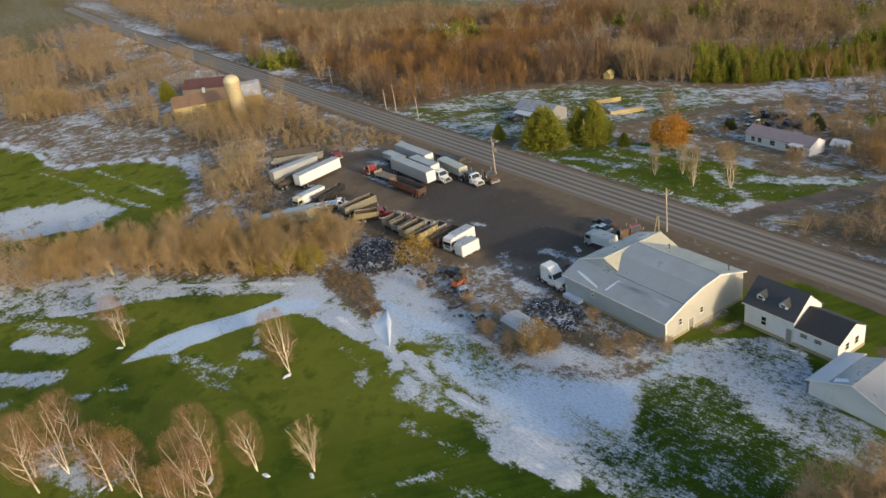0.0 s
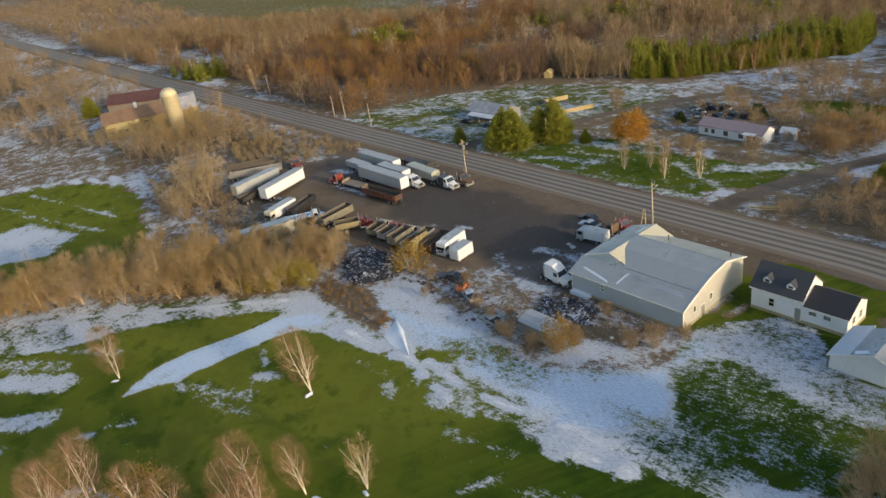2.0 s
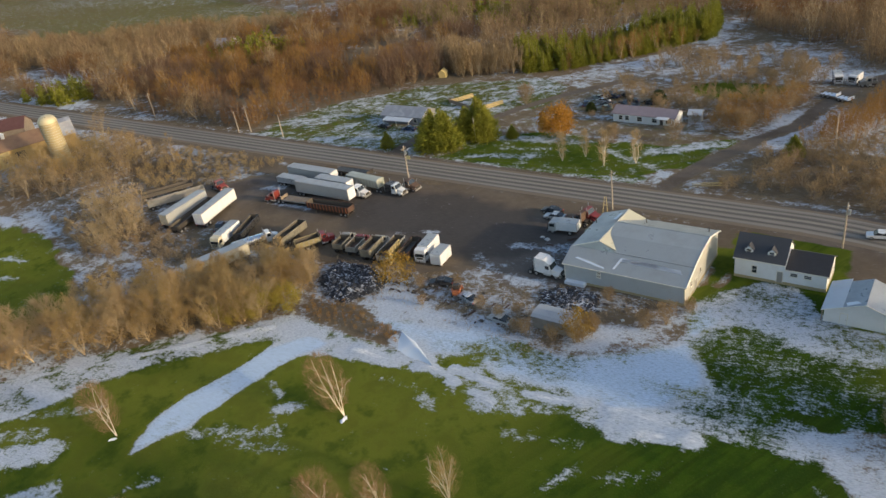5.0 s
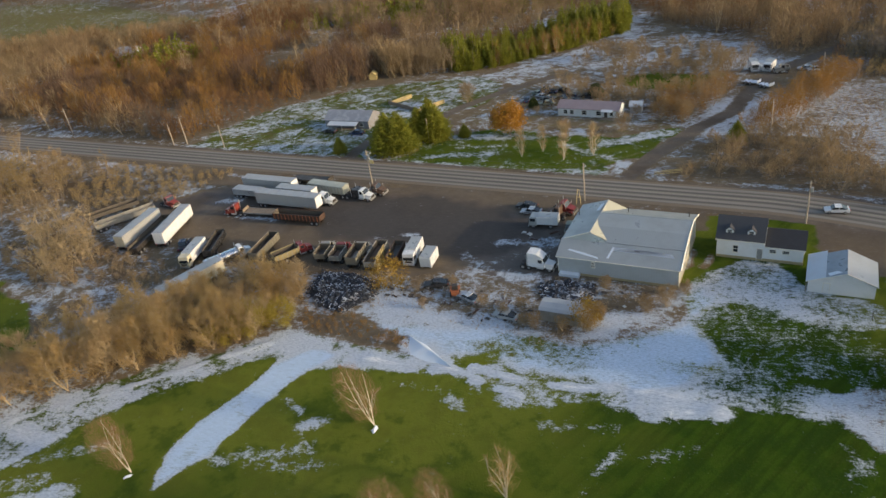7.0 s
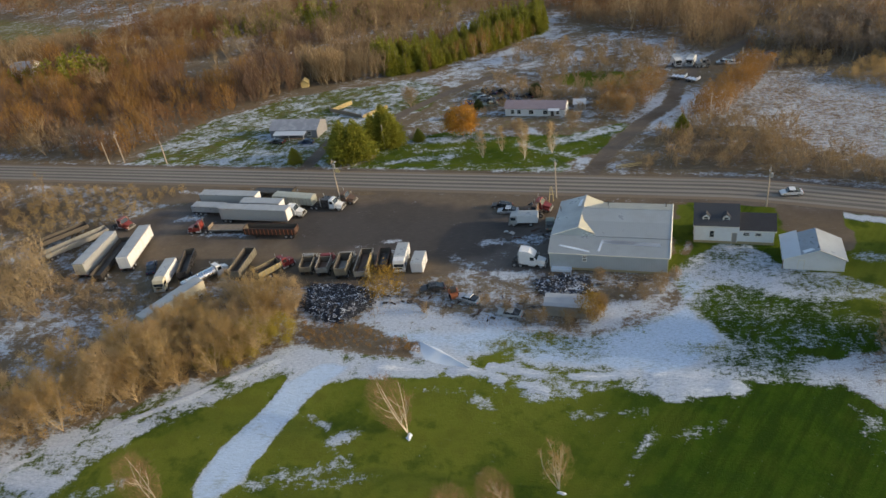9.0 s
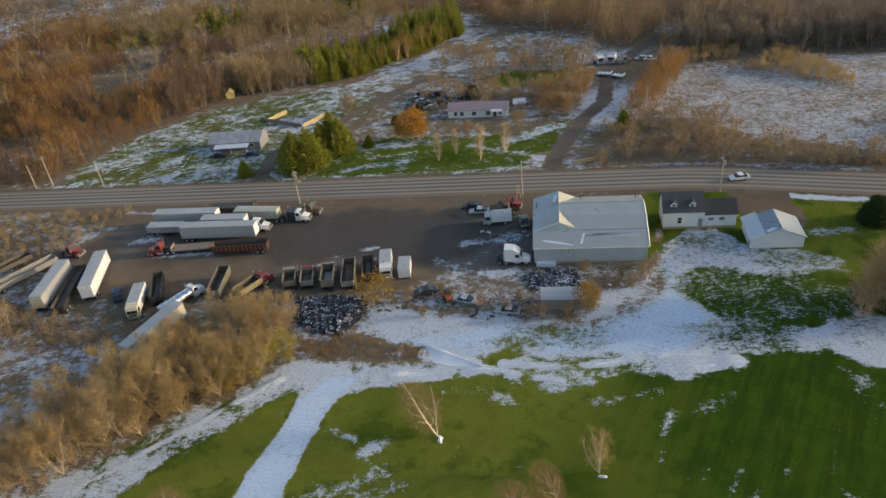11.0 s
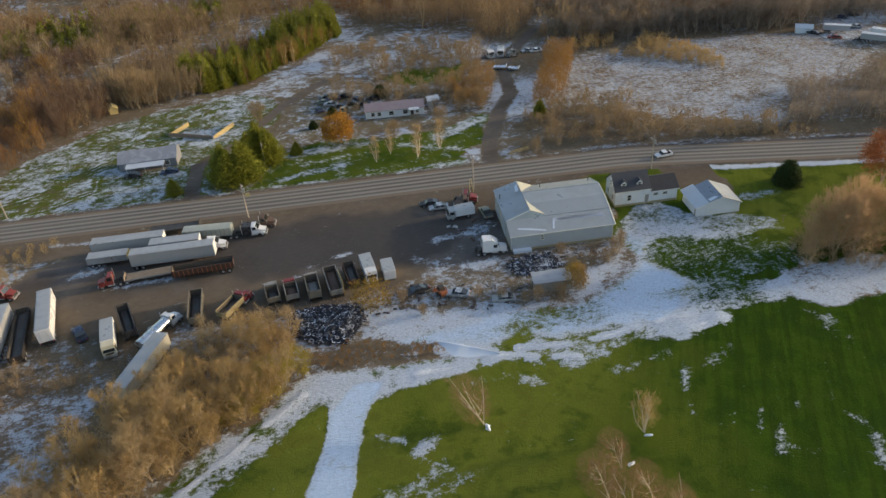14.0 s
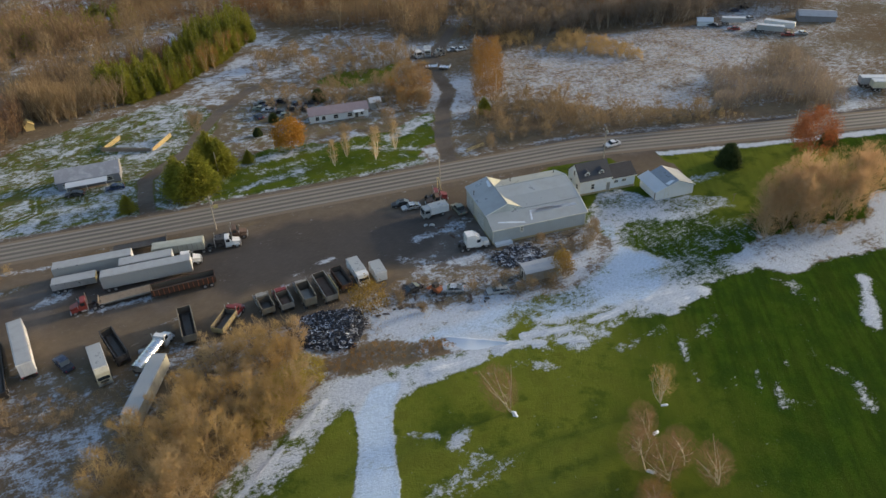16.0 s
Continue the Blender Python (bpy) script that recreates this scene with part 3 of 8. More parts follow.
WEST_FIELD = [(-300, -104), (-291, -92), (-213, -60), (-160, -46), (-130, -40), (-112, -52), (-141, -50), (-165, -66), (-178, -80), (-206, -80), (-262, -102)]
BARN_FRONT = [(11.8, -47), (12.2, -38.4), (16.5, -36.6), (22.5, -31), (26.5, -30), (27, -38), (20, -43.5)]
JUNK_SNOW = [(-31, -44), (-25, -40.5), (-20, -42), (-10, -43.5), (3, -46), (10, -48), (-8, -49), (-20, -50), (-28, -50)]
RUST_LAND = [(-240, 24), (-128, 16), (-124, 45), (-106, 84), (-112, 150), (-190, 190), (-300, 130)]
FAR_STRIPS = [(-560, 250), (-380, 180), (-300, 215), (-380, 262), (-560, 330)]
FAR_WEST = [(-1500, -120), (-620, -110), (-400, -100), (-330, -86), (-500, -40), (-600, 20), (-1000, 40), (-1500, 60)]
BARN_WEST = [(-16, -34), (-12, -24), (-8, -18), (1, -17), (2, -29), (-4, -33)]
FAR_FIELDS = [(-900, 190), (-530, 125), (-420, 95), (-340, 160), (-275, 192), (-290, 225), (-500, 290), (-900, 330)]
EAST_BANK = [(47, -51), (52, -46.5), (58, -43), (68, -43), (80, -45), (90, -45), (78, -55.5), (64, -59), (51, -55)]
DARK_LAWN = [(-60, -113), (-48, -94), (-40, -85), (-34, -92), (-24, -82), (-18, -88), (-26, -97), (-34, -108), (-40, -116)]
BARN_GAP = [(24.0, -25.0), (26.5, -23.5), (30.0, -18.5), (30.0, -1.5), (24.0, -1.5)]
# strips of lying snow on the golf course: from, to, half width, cover
WEST_PATCHES = [((-15, -109), (-6.5, -102.5), 1.7, 0.72), ((58, -18.6), (65, -18.2), 1.5, 0.55), ((-58, -107), (-48, -99.5), 2.7, 0.86), ((-66, -106), (-54, -98), 1.6, 0.6), ((-47, -112), (-40.5, -105), 2.3, 0.86), ((-44, -118), (-38, -113), 1.6, 0.75), ((-29.4, -98.2), (-27.4, -95.6), 1.0, 0.9), ((-31.2, -102.6), (-30, -100.8), 0.8, 0.85), ((-60, -96), (-50, -90), 1.2, 0.5), ((-29, -86), (-18, -80), 1.8, 0.50), ((-24, -86), (-14, -82), 1.0, 0.44), ((-27, -72.5), (-24, -74), 0.8, 0.9), ((-22, -77), (-19, -75), 1.0, 0.8), ((-18, -108), (-6, -102), 3.2, 0.6), ((-3, -64), (0, -66), 1.0, 0.6), ((13, -66), (22, -63.5), 0.9, 0.55), ((-13, -64), (-4, -63), 0.8, 0.45)]
NORTH_PATCHES = [((-160, -76), (-118, -66), 0.5, 0.8), ((-150, -84), (-112, -72), 0.4, 0.7), ((-190, -94), (-150, -82), 0.5, 0.8), ((-50, 32), (-22, 36), 2.2, 0.6), ((-14, 31), (3, 21), 1.4, 0.6), ((-46, 17), (-30, 22), 1.6, 0.55), ((-12, 14), (2, 15), 1.3, 0.6), ((-40, 25), (-30, 28), 1.2, 0.6), ((-4, 34), (8, 44), 2.4, 0.65)]
MID_PATCHES = [((23.7, -68), (22, -72), 0.6, 0.95), ((21.5, -73.5), (21.2, -77), 0.3, 0.7), ((28.5, -67), (32, -65), 1.2, 0.5), ((33, -65), (33.5, -63), 0.4, 0.8), ((50, -58), (53, -62), 0.25, 0.5), ((50, -67), (52, -64), 0.2, 0.4), ((58.5, -75), (66.5, -63.5), 1.6, 0.95), ((32.5, -82), (30.2, -86.5), 0.35, 0.85), ((31.8, -86), (35.1, -87.6), 0.5, 0.55), ((45, -86.4), (43, -91), 0.7, 0.6), ((31.2, -78.7), (29.2, -82.2), 0.25, 0.7)]
EAST_PATCHES = [((27.3, -78), (26, -80), 0.2, 0.6), ((37.3, -77.6), (36.8, -79), 0.35, 0.6), ((53.1, -60), (51.2, -62.8), 0.28, 0.6), ((53.3, -65.5), (52, -67.5), 0.2, 0.45), ((43.4, -81.5), (44.2, -83.4), 0.42, 0.6), ((44, -53.3), (48, -53.3), 1.0, 0.8), ((58, -53), (66, -52.4), 1.3, 0.95), ((66, -52.4), (80, -49.5), 1.6, 0.9), ((38, -70), (35, -77), 0.2, 0.6), ((46, -71), (43, -78), 0.2, 0.6), ((84, -47), (78, -62), 1.3, 0.85), ((93, -40), (84, -48), 2.2, 0.95)]
THICKET_EDGE = [(-96, -112), (-76, -90), (-64, -82), (-52, -70), (-40, -57), (-36, -62), (-48, -76), (-58, -88), (-66, -100), (-84, -122)]
RIDGES = (([(-243, -98), (-208, -89), (-178, -85), (-160, -64), (-148, -54)], 0.4, 1.2), ([(-16.3, -52.3), (-15.6, -55), (-12.5, -57)], 0.15, 0.5), ([(-16, -52.5), (-11, -54.8), (-6, -57)], 0.15, 0.55), ([(-74, -93), (-62, -83), (-50, -72), (-39, -61)], 0.5, 0.5), ([(-20, -60), (-12, -59.5), (-5, -58.5), (3, -60.5), (8, -61.5)], 0.4, 1.0), ([(22, -59), (29, -58.4), (35, -56.4)], 0.5, 1.3), ([(20, -56.2), (25, -55), (30, -55)], 0.35, 1.7), ([(-2, -57), (8, -58), (18, -56.5)], 0.3, 0.8))
CAR_TRACKS = ([(-128, 14), (-110, 22), (-98, 38), (-86, 46)], [(-126, 16), (-107, 27), (-97, 42), (-84, 52)], [(-122, 10), (-104, 16), (-94, 24), (-96, 34), (-108, 36)], [(-112, 62), (-98, 58), (-86, 62), (-72, 80)], [(-60, 74), (-44, 60), (-30, 50), (-22, 56)])
JUNK_STRIP = [(-47, -37), (-30, -35), (-16, -35), (-5, -36), (3, -30), (24, -29), (26, -38), (18, -44), (8, -49), (-4, -48), (-23, -46), (-36, -52), (-42, -48)]


def soft(d, w):
    return np.clip(d / w * 0.5 + 0.5, 0, 1)


def ground():
    xs = np.unique(np.concatenate([np.linspace(-2600, -500, 12), np.linspace(-500, -130, 75), np.arange(-130, 112, 0.55), np.linspace(112, 330, 45), np.linspace(330, 2600, 12)]))
    ys = np.unique(np.concatenate([np.linspace(-2600, -420, 10), np.linspace(-420, -128, 30), np.arange(-128, 60, 0.6), np.linspace(60, 200, 70), np.linspace(200, 500, 50), np.linspace(500, 3200, 14)]))
    X, Y = np.meshgrid(xs, ys)
    warp = (lattice(3, 9, X, Y) - 0.5) * 5 + (lattice(4, 2.6, X, Y) - 0.5) * 2.2
    near = np.clip(1 - np.hypot(X, Y) / 700, 0, 1)
    hit = lambda poly, w=1.4: soft(inside(poly, X, Y) + warp, w)
    # olive tone: sunlit west slope and house lawn, painted in by place
    tone = np.clip(soft(14 - X + warp * 2 + 0.25 * (Y + 80), 14) + soft(inside([(44, -2), (47, -29), (58, -38), (78, -40), (98, -30), (98, -8)], X, Y), 5), 0, 1)
    # less olive over this stretch, so the lawn is darker there
    tone = tone * (1 - 0.4 * soft(inside(DARK_LAWN, X, Y) + warp, 4))
    ring = np.hypot(X + 6.5, Y + 87.5)
    tone = np.where(np.abs(ring - 7.2) < 0.5, np.minimum(tone, 0.75), tone)
    road_gap = np.abs(Y - road_y(X))
    snow = 0.47 + 0.55 * (lattice(7, 17, X, Y) - 0.5) + 0.3 * (lattice(8, 60, X, Y) - 0.5) - 0.17 * np.clip((Y - 90) / 60, 0, 1)
    green, gravel = np.zeros(X.shape), np.zeros(X.shape)
    lay = lambda a, mask, value: a * (1 - mask) + value * mask
    golf = hit(GOLF)
    green, snow = np.maximum(green, golf), lay(snow, golf, -0.3 + 0.5 * np.clip(lattice(9, 11, X, Y) - 0.6, 0, 1))
    for poly, s, g in ((WEST_SNOW, 0.60, 0.1), (WEST_GREEN, 0.08, 1.0), (WEST_ISLAND, 0.92, 0.3), (WEST_FIELD, 0.44, 0.0), (SNOW_BAND, 0.82, 0.55), (HOUSE_LAWN, 0.38, 1.0), (FRONT_SNOW, 0.76, 0.6), (BAND_BROKEN, 0.60, 0.72), (BAND_EAST, 0.60, 0.9), (OLIVE_HOLE, 0.05, 1.0), (RUST_LAND, 0.20, 0.0), (NORTH_WHITE, 0.52, 0.55), (NORTH_LAWN, 0.24, 0.85), (SPRUCE_STRIP, 0.58, 0.3), (EAST_FIELD, 0.60, 0.0), (SIDE_LAND, 0.26, 0.0), (GREEN_GLADE, 0.15, 1.0), (PINK_YARD, 0.42, 0.40), (JUNK_STRIP, 0.47, 0.0), (JUNK_SNOW, 0.95, 0.0), (BARN_FRONT, 0.98, 0.3), (TRAILER_SNOW, 0.47, 0.0), (BROWN_STRIP, 0.30, 0.0), (EAST_BANK, 0.74, 0.3), (BARN_GAP, 0.02, 1.0)):
        mask = hit(poly)
        s = s + (0.28 if poly in (EAST_FIELD, HOUSE_LAWN) else 0.5) * (lattice(11, 7 if poly is not HOUSE_LAWN else 4.2, X, Y) - 0.5) * (0.2 + s)
        snow, green = lay(snow, mask, s), lay(green, mask, g)
        if poly is NORTH_LAWN or poly is NORTH_WHITE:
            tone = lay(tone, mask, 0.4 if poly is NORTH_LAWN else 0.45)
    # high tones paint the blue shade onto the band and the fork
    for poly, shade_ice in ((SNOW_PATH, 0.3), (BAND_CORE, 1.95), (SNOW_FORK, 2.0)):
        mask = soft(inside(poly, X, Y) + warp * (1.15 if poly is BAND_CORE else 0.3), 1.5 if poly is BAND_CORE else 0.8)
        snow, green = lay(snow, mask, (0.93 if poly is BAND_CORE else 1.45 if poly is SNOW_FORK else 0.98) + 0.12 * shade_ice * (shade_ice > 1.97) + (1.1 if poly is BAND_CORE else 0.3 if poly is SNOW_FORK else 0.9) * (lattice(13, 4, X * 0.6, Y) - 0.5) - 0.25 * soft(-46 - X, 10)), lay(green, mask, 0.6)
        tone = lay(tone, mask, shade_ice)
    strip_mask = soft(inside(BROWN_STRIP, X, Y) + warp * 0.3, 1.0)
    snow, green = lay(snow, strip_mask, 0.26), lay(green, strip_mask, 0.0)
    glade = lattice(16, 19, X, Y) * 0.65 + lattice(17, 47, X, Y) * 0.35
    snow = snow + 0.22 * soft(0.45 - glade, 0.10) * np.clip((Y - 96) / 20, 0, 1)
    thin = lattice(14, 19, X, Y) * 0.65 + lattice(15, 47, X, Y) * 0.35
    snow = snow + 0.26 * soft(0.43 - thin, 0.10) * soft(inside(RUST_LAND, X, Y), 8) * np.clip((46 - Y) / 20, 0, 1)
    for poly in (THICKET_EDGE,):
        snow = np.maximum(snow, hit(poly) * (0.62 + 0.4 * (lattice(14, 5, X, Y) - 0.5)))
    for a, b, w, s in WEST_PATCHES + MID_PATCHES + EAST_PATCHES + NORTH_PATCHES:
        mask = soft(w - along([a, b], X, Y) + warp * 0.25, 0.9)
        snow = np.maximum(snow, lay(snow, mask, s))
    for line in CAR_TRACKS:
        d = along(line, X, Y) + warp * 0.06
        snow = np.where((np.abs(d - 0.8) < 0.45), np.minimum(snow, 0.22), snow)
    far = hit(FAR_FIELDS, 8)
    far = np.maximum(far, np.maximum(hit(FAR_STRIPS, 8), hit(FAR_WEST, 8)))
    green, snow, tone = lay(green, far, np.where(X < -560, 0.46, 0.48)), lay(snow, far, 0.10 + 0.3 * lattice(16, 40, X, Y)), lay(tone, far, 0.9)
    yard = hit(YARD)
    gravel, snow = np.maximum(gravel, yard), lay(snow, yard, -0.16 + 0.3 * np.clip(lattice(12, 6, X, Y) - 0.5, 0, 1))
    for a, b, w in (((-80, -22.6), (-67, -21.6), 1.5), ((-39, -24.5), (-30, -20.7), 0.7), ((-16, -27), (0, -33), 1.3), ((-89, -17), (-84, -14), 2.0), ((-11, -20), (-2, -18), 2.0), ((-14, -31.5), (0, -31), 2.2), ((-42, -27), (-30, -25), 0.8), ((-88, -3), (-100, -2.5), 0.9), ((-74, -18.5), (-62, -18), 0.7), ((-68, -32), (-62, -30), 0.8)):
        snow = lay(snow, soft(w - along([a, b], X, Y) + warp * 0.3, 1.0), 0.62)
    beside = hit(BARN_WEST)
    snow = np.maximum(snow, beside * (0.34 + 0.4 * (lattice(17, 5, X, Y) - 0.5)))
    ochre = np.clip(soft(inside(OCHRE_YARD, X, Y) + warp * 1.5, 6) + soft(5.5 - np.abs(Y + 3.5) + warp, 4) + soft(3.5 - np.abs(Y + 31) + warp, 3) * (X < -10), 0, 1)
    tone = lay(tone, yard, ochre)
    gravel = gravel + 0.9 * soft(inside(WET_YARD, X, Y) + warp, 5.0)
    for line, w in ((SIDE_ROAD, 2.1), (SIDE_DRIVE, 1.9)):
        mask = soft(w - along(line, X, Y) + warp * 0.07, 0.8)
        gravel, snow, tone = np.maximum(gravel, mask), lay(snow, mask, 0.05), lay(tone, mask, 0.45)
    drive = hit(HOUSE_DRIVE)
    gravel, snow = np.maximum(gravel, drive), lay(snow, drive, 0.05)
    shoulder = soft(6.6 - road_gap + warp * 0.25, 0.9) * (np.abs(X) < 900)
    gravel, snow = np.maximum(gravel, shoulder), lay(snow, shoulder, 0.12)
    verge = soft(1.2 - np.abs(Y - road_y(X) + 7.4) + warp * 0.2, 0.7) * ((X > 57) & (X < 240))
    snow, gravel = lay(snow, verge, 1.0), lay(gravel, verge, 0.0)
    rim = soft(0.7 - np.abs(Y - road_y(X) - 7.0) + warp * 0.3, 0.7) * ((X > -200) & (X < 200))
    snow = lay(snow, rim, 0.5)
    Z = -0.08 * np.clip(Y - 12, 0, 260) + near * 0.5 * (lattice(5, 23, X, Y) - 0.5) * np.clip((-50 - Y) / 15 + np.clip((Y - 18) / 12, 0, 1) * 2, 0, 1)
    Z += 0.09 * near * np.clip(snow - 0.3, 0, 0.7) * (1 - np.clip(gravel, 0, 1)) * (1 - 0.8 * np.clip(tone - 1, 0, 1)) * lattice(6, 1.7, X, Y)
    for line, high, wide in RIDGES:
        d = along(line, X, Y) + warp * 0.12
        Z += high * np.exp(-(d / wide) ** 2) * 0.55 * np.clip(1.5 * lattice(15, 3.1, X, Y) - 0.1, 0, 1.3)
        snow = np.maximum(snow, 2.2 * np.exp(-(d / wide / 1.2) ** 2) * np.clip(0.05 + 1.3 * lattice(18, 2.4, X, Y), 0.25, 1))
    nx, ny = len(xs), len(ys)
    idx = np.arange(nx * ny).reshape(ny, nx)
    quads = np.stack([idx[:-1, :-1], idx[:-1, 1:], idx[1:, 1:], idx[1:, :-1]], -1).reshape(-1, 4)
    me = quick_mesh("ground", np.stack([X, Y, Z], -1).reshape(-1, 3), quads, GROUND, True)
    col = me.color_attributes.new("zone", "FLOAT_COLOR", "POINT")
    rgba = np.stack([snow, green, gravel, tone], -1).astype(np.float32)
    col.data.foreach_set("color", rgba.ravel())
    tagged(new("ground", me), "lawn, dry litter, gravel and broken snow cover", "ground", kind="structure")


def quick_mesh(name, verts, faces, material, smooth=False):
    """A mesh from arrays, of faces that all have as many corners."""
    me = bpy.data.meshes.new(name)
    verts, faces = np.asarray(verts, np.float32), np.asarray(faces, np.int32)
    k = faces.shape[1]
    me.vertices.add(len(verts))
    me.vertices.foreach_set("co", verts.ravel())
    me.loops.add(faces.size)
    me.loops.foreach_set("vertex_index", faces.ravel())
    me.polygons.add(len(faces))
    me.polygons.foreach_set("loop_start", np.arange(0, faces.size, k, dtype=np.int32))
    me.polygons.foreach_set("use_smooth", np.full(len(faces), smooth))
    me.update(calc_edges=True)
    me.materials.append(material)
    return me


ground()


def strip(name, x0, x1, step, offsets, up, material, label, category):
    """A ribbon along the road's middle line; offsets: its cross-section as (across, up)."""
    xs = np.arange(x0, x1 + step, step).astype(float)
    yc = road_y(xs)
    slope_of = np.gradient(yc, xs)
    n = np.stack([-slope_of, np.ones_like(xs)], -1) / np.hypot(slope_of, 1)[:, None]
    V = np.stack([np.stack([xs + n[:, 0] * o, yc + n[:, 1] * o, np.full_like(xs, up + u)], -1) for o, u in offsets], 1).reshape(-1, 3)
    k = len(offsets)
    idx = np.arange(len(xs) * k).reshape(-1, k)
    F = np.stack([idx[:-1, :-1], idx[1:, :-1], idx[1:, 1:], idx[:-1, 1:]], -1).reshape(-1, 4)
    me = quick_mesh(name, V, F, material, True)
    uv = me.uv_layers.new(name="along")
    s = np.repeat(xs, k)
    o = np.tile([o for o, _ in offsets], len(xs))
    co = np.stack([s, o], -1)[F.ravel()].astype(np.float32)
    uv.data.foreach_set("uv", co.ravel())
    return tagged(new(name, me), label, category, kind="structure")


strip("road", -900, 700, 4, [(-5.2, -0.10), (-4.6, 0.04), (-3.6, 0.10), (0, 0.16), (3.6, 0.10), (4.6, 0.04), (5.2, -0.10)], 0.06, ROAD, "worn grey two-lane asphalt road with wheel tracks", "road")
for o in (-0.16, 0.10):
    strip("road_line", -500, 320, 4, [(o, 0.0), (o + 0.1, 0.0)], 0.235, PAINT_LINE, "faded yellow centre line on the asphalt", "road line")

# ---- buildings ----
def window_in(parent, x, z, w, h, y, face="S", frame_mat=None, up=0.0):
    """A framed window on a wall that looks south (face S), east or west; (x, z) is the middle."""
    turn = {"S": 0, "E": 90, "W": -90, "N": 180}[face]
    m = {"S": pose(x, y, z), "E": pose(y, x, z, 0, 0, 90), "W": pose(y, x, z, 0, 0, -90), "N": pose(x, y, z, 0, 0, 180)}[face]
    f = Solid()
    for a in ((-w / 2 - 0.09, -w / 2, -h / 2 - 0.09, h / 2 + 0.09), (w / 2, w / 2 + 0.09, -h / 2 - 0.09, h / 2 + 0.09), (-w / 2, w / 2, h / 2, h / 2 + 0.09), (-w / 2, w / 2, -h / 2 - 0.09, -h / 2), (-w / 2, w / 2, -0.03, 0.03)):
        f.box(a[0], a[1], -0.07, 0.02, a[2], a[3])
    win = part("window", f, frame_mat or TRIM_PALE, parent)
    win.matrix_basis = m
    part("pane", Solid().box(-w / 2, w / 2, -0.03, 0.0, -h / 2, h / 2), GLASS, win, "dark window glass")
    part("sill", Solid().box(-w / 2 - 0.14, w / 2 + 0.14, -0.14, 0.02, -h / 2 - 0.15, -h / 2 - 0.09), frame_mat or TRIM_PALE, win)
    return win


def door_in(parent, x, w, h, y, material, face="S", z=0.0):
    m = {"S": pose(x, y, z), "E": pose(y, x, z, 0, 0, 90), "W": pose(y, x, z, 0, 0, -90)}[face]
    d = part("door", Solid().box(-w / 2, w / 2, -0.05, 0.03, 0.05, h), material, parent)
    d.matrix_basis = m
    part("door_frame", Solid().box(-w / 2 - 0.1, -w / 2, -0.08, 0.03, 0, h + 0.1).box(w / 2, w / 2 + 0.1, -0.08, 0.03, 0, h + 0.1).box(-w / 2, w / 2, -0.08, 0.03, h, h + 0.1), TRIM_PALE, d)
    part("door_handle", Solid().tube((w / 2 - 0.14, -0.05, h * 0.5), (w / 2 - 0.14, -0.12, h * 0.5), 0.035), DARK_STEEL, d)
    return d


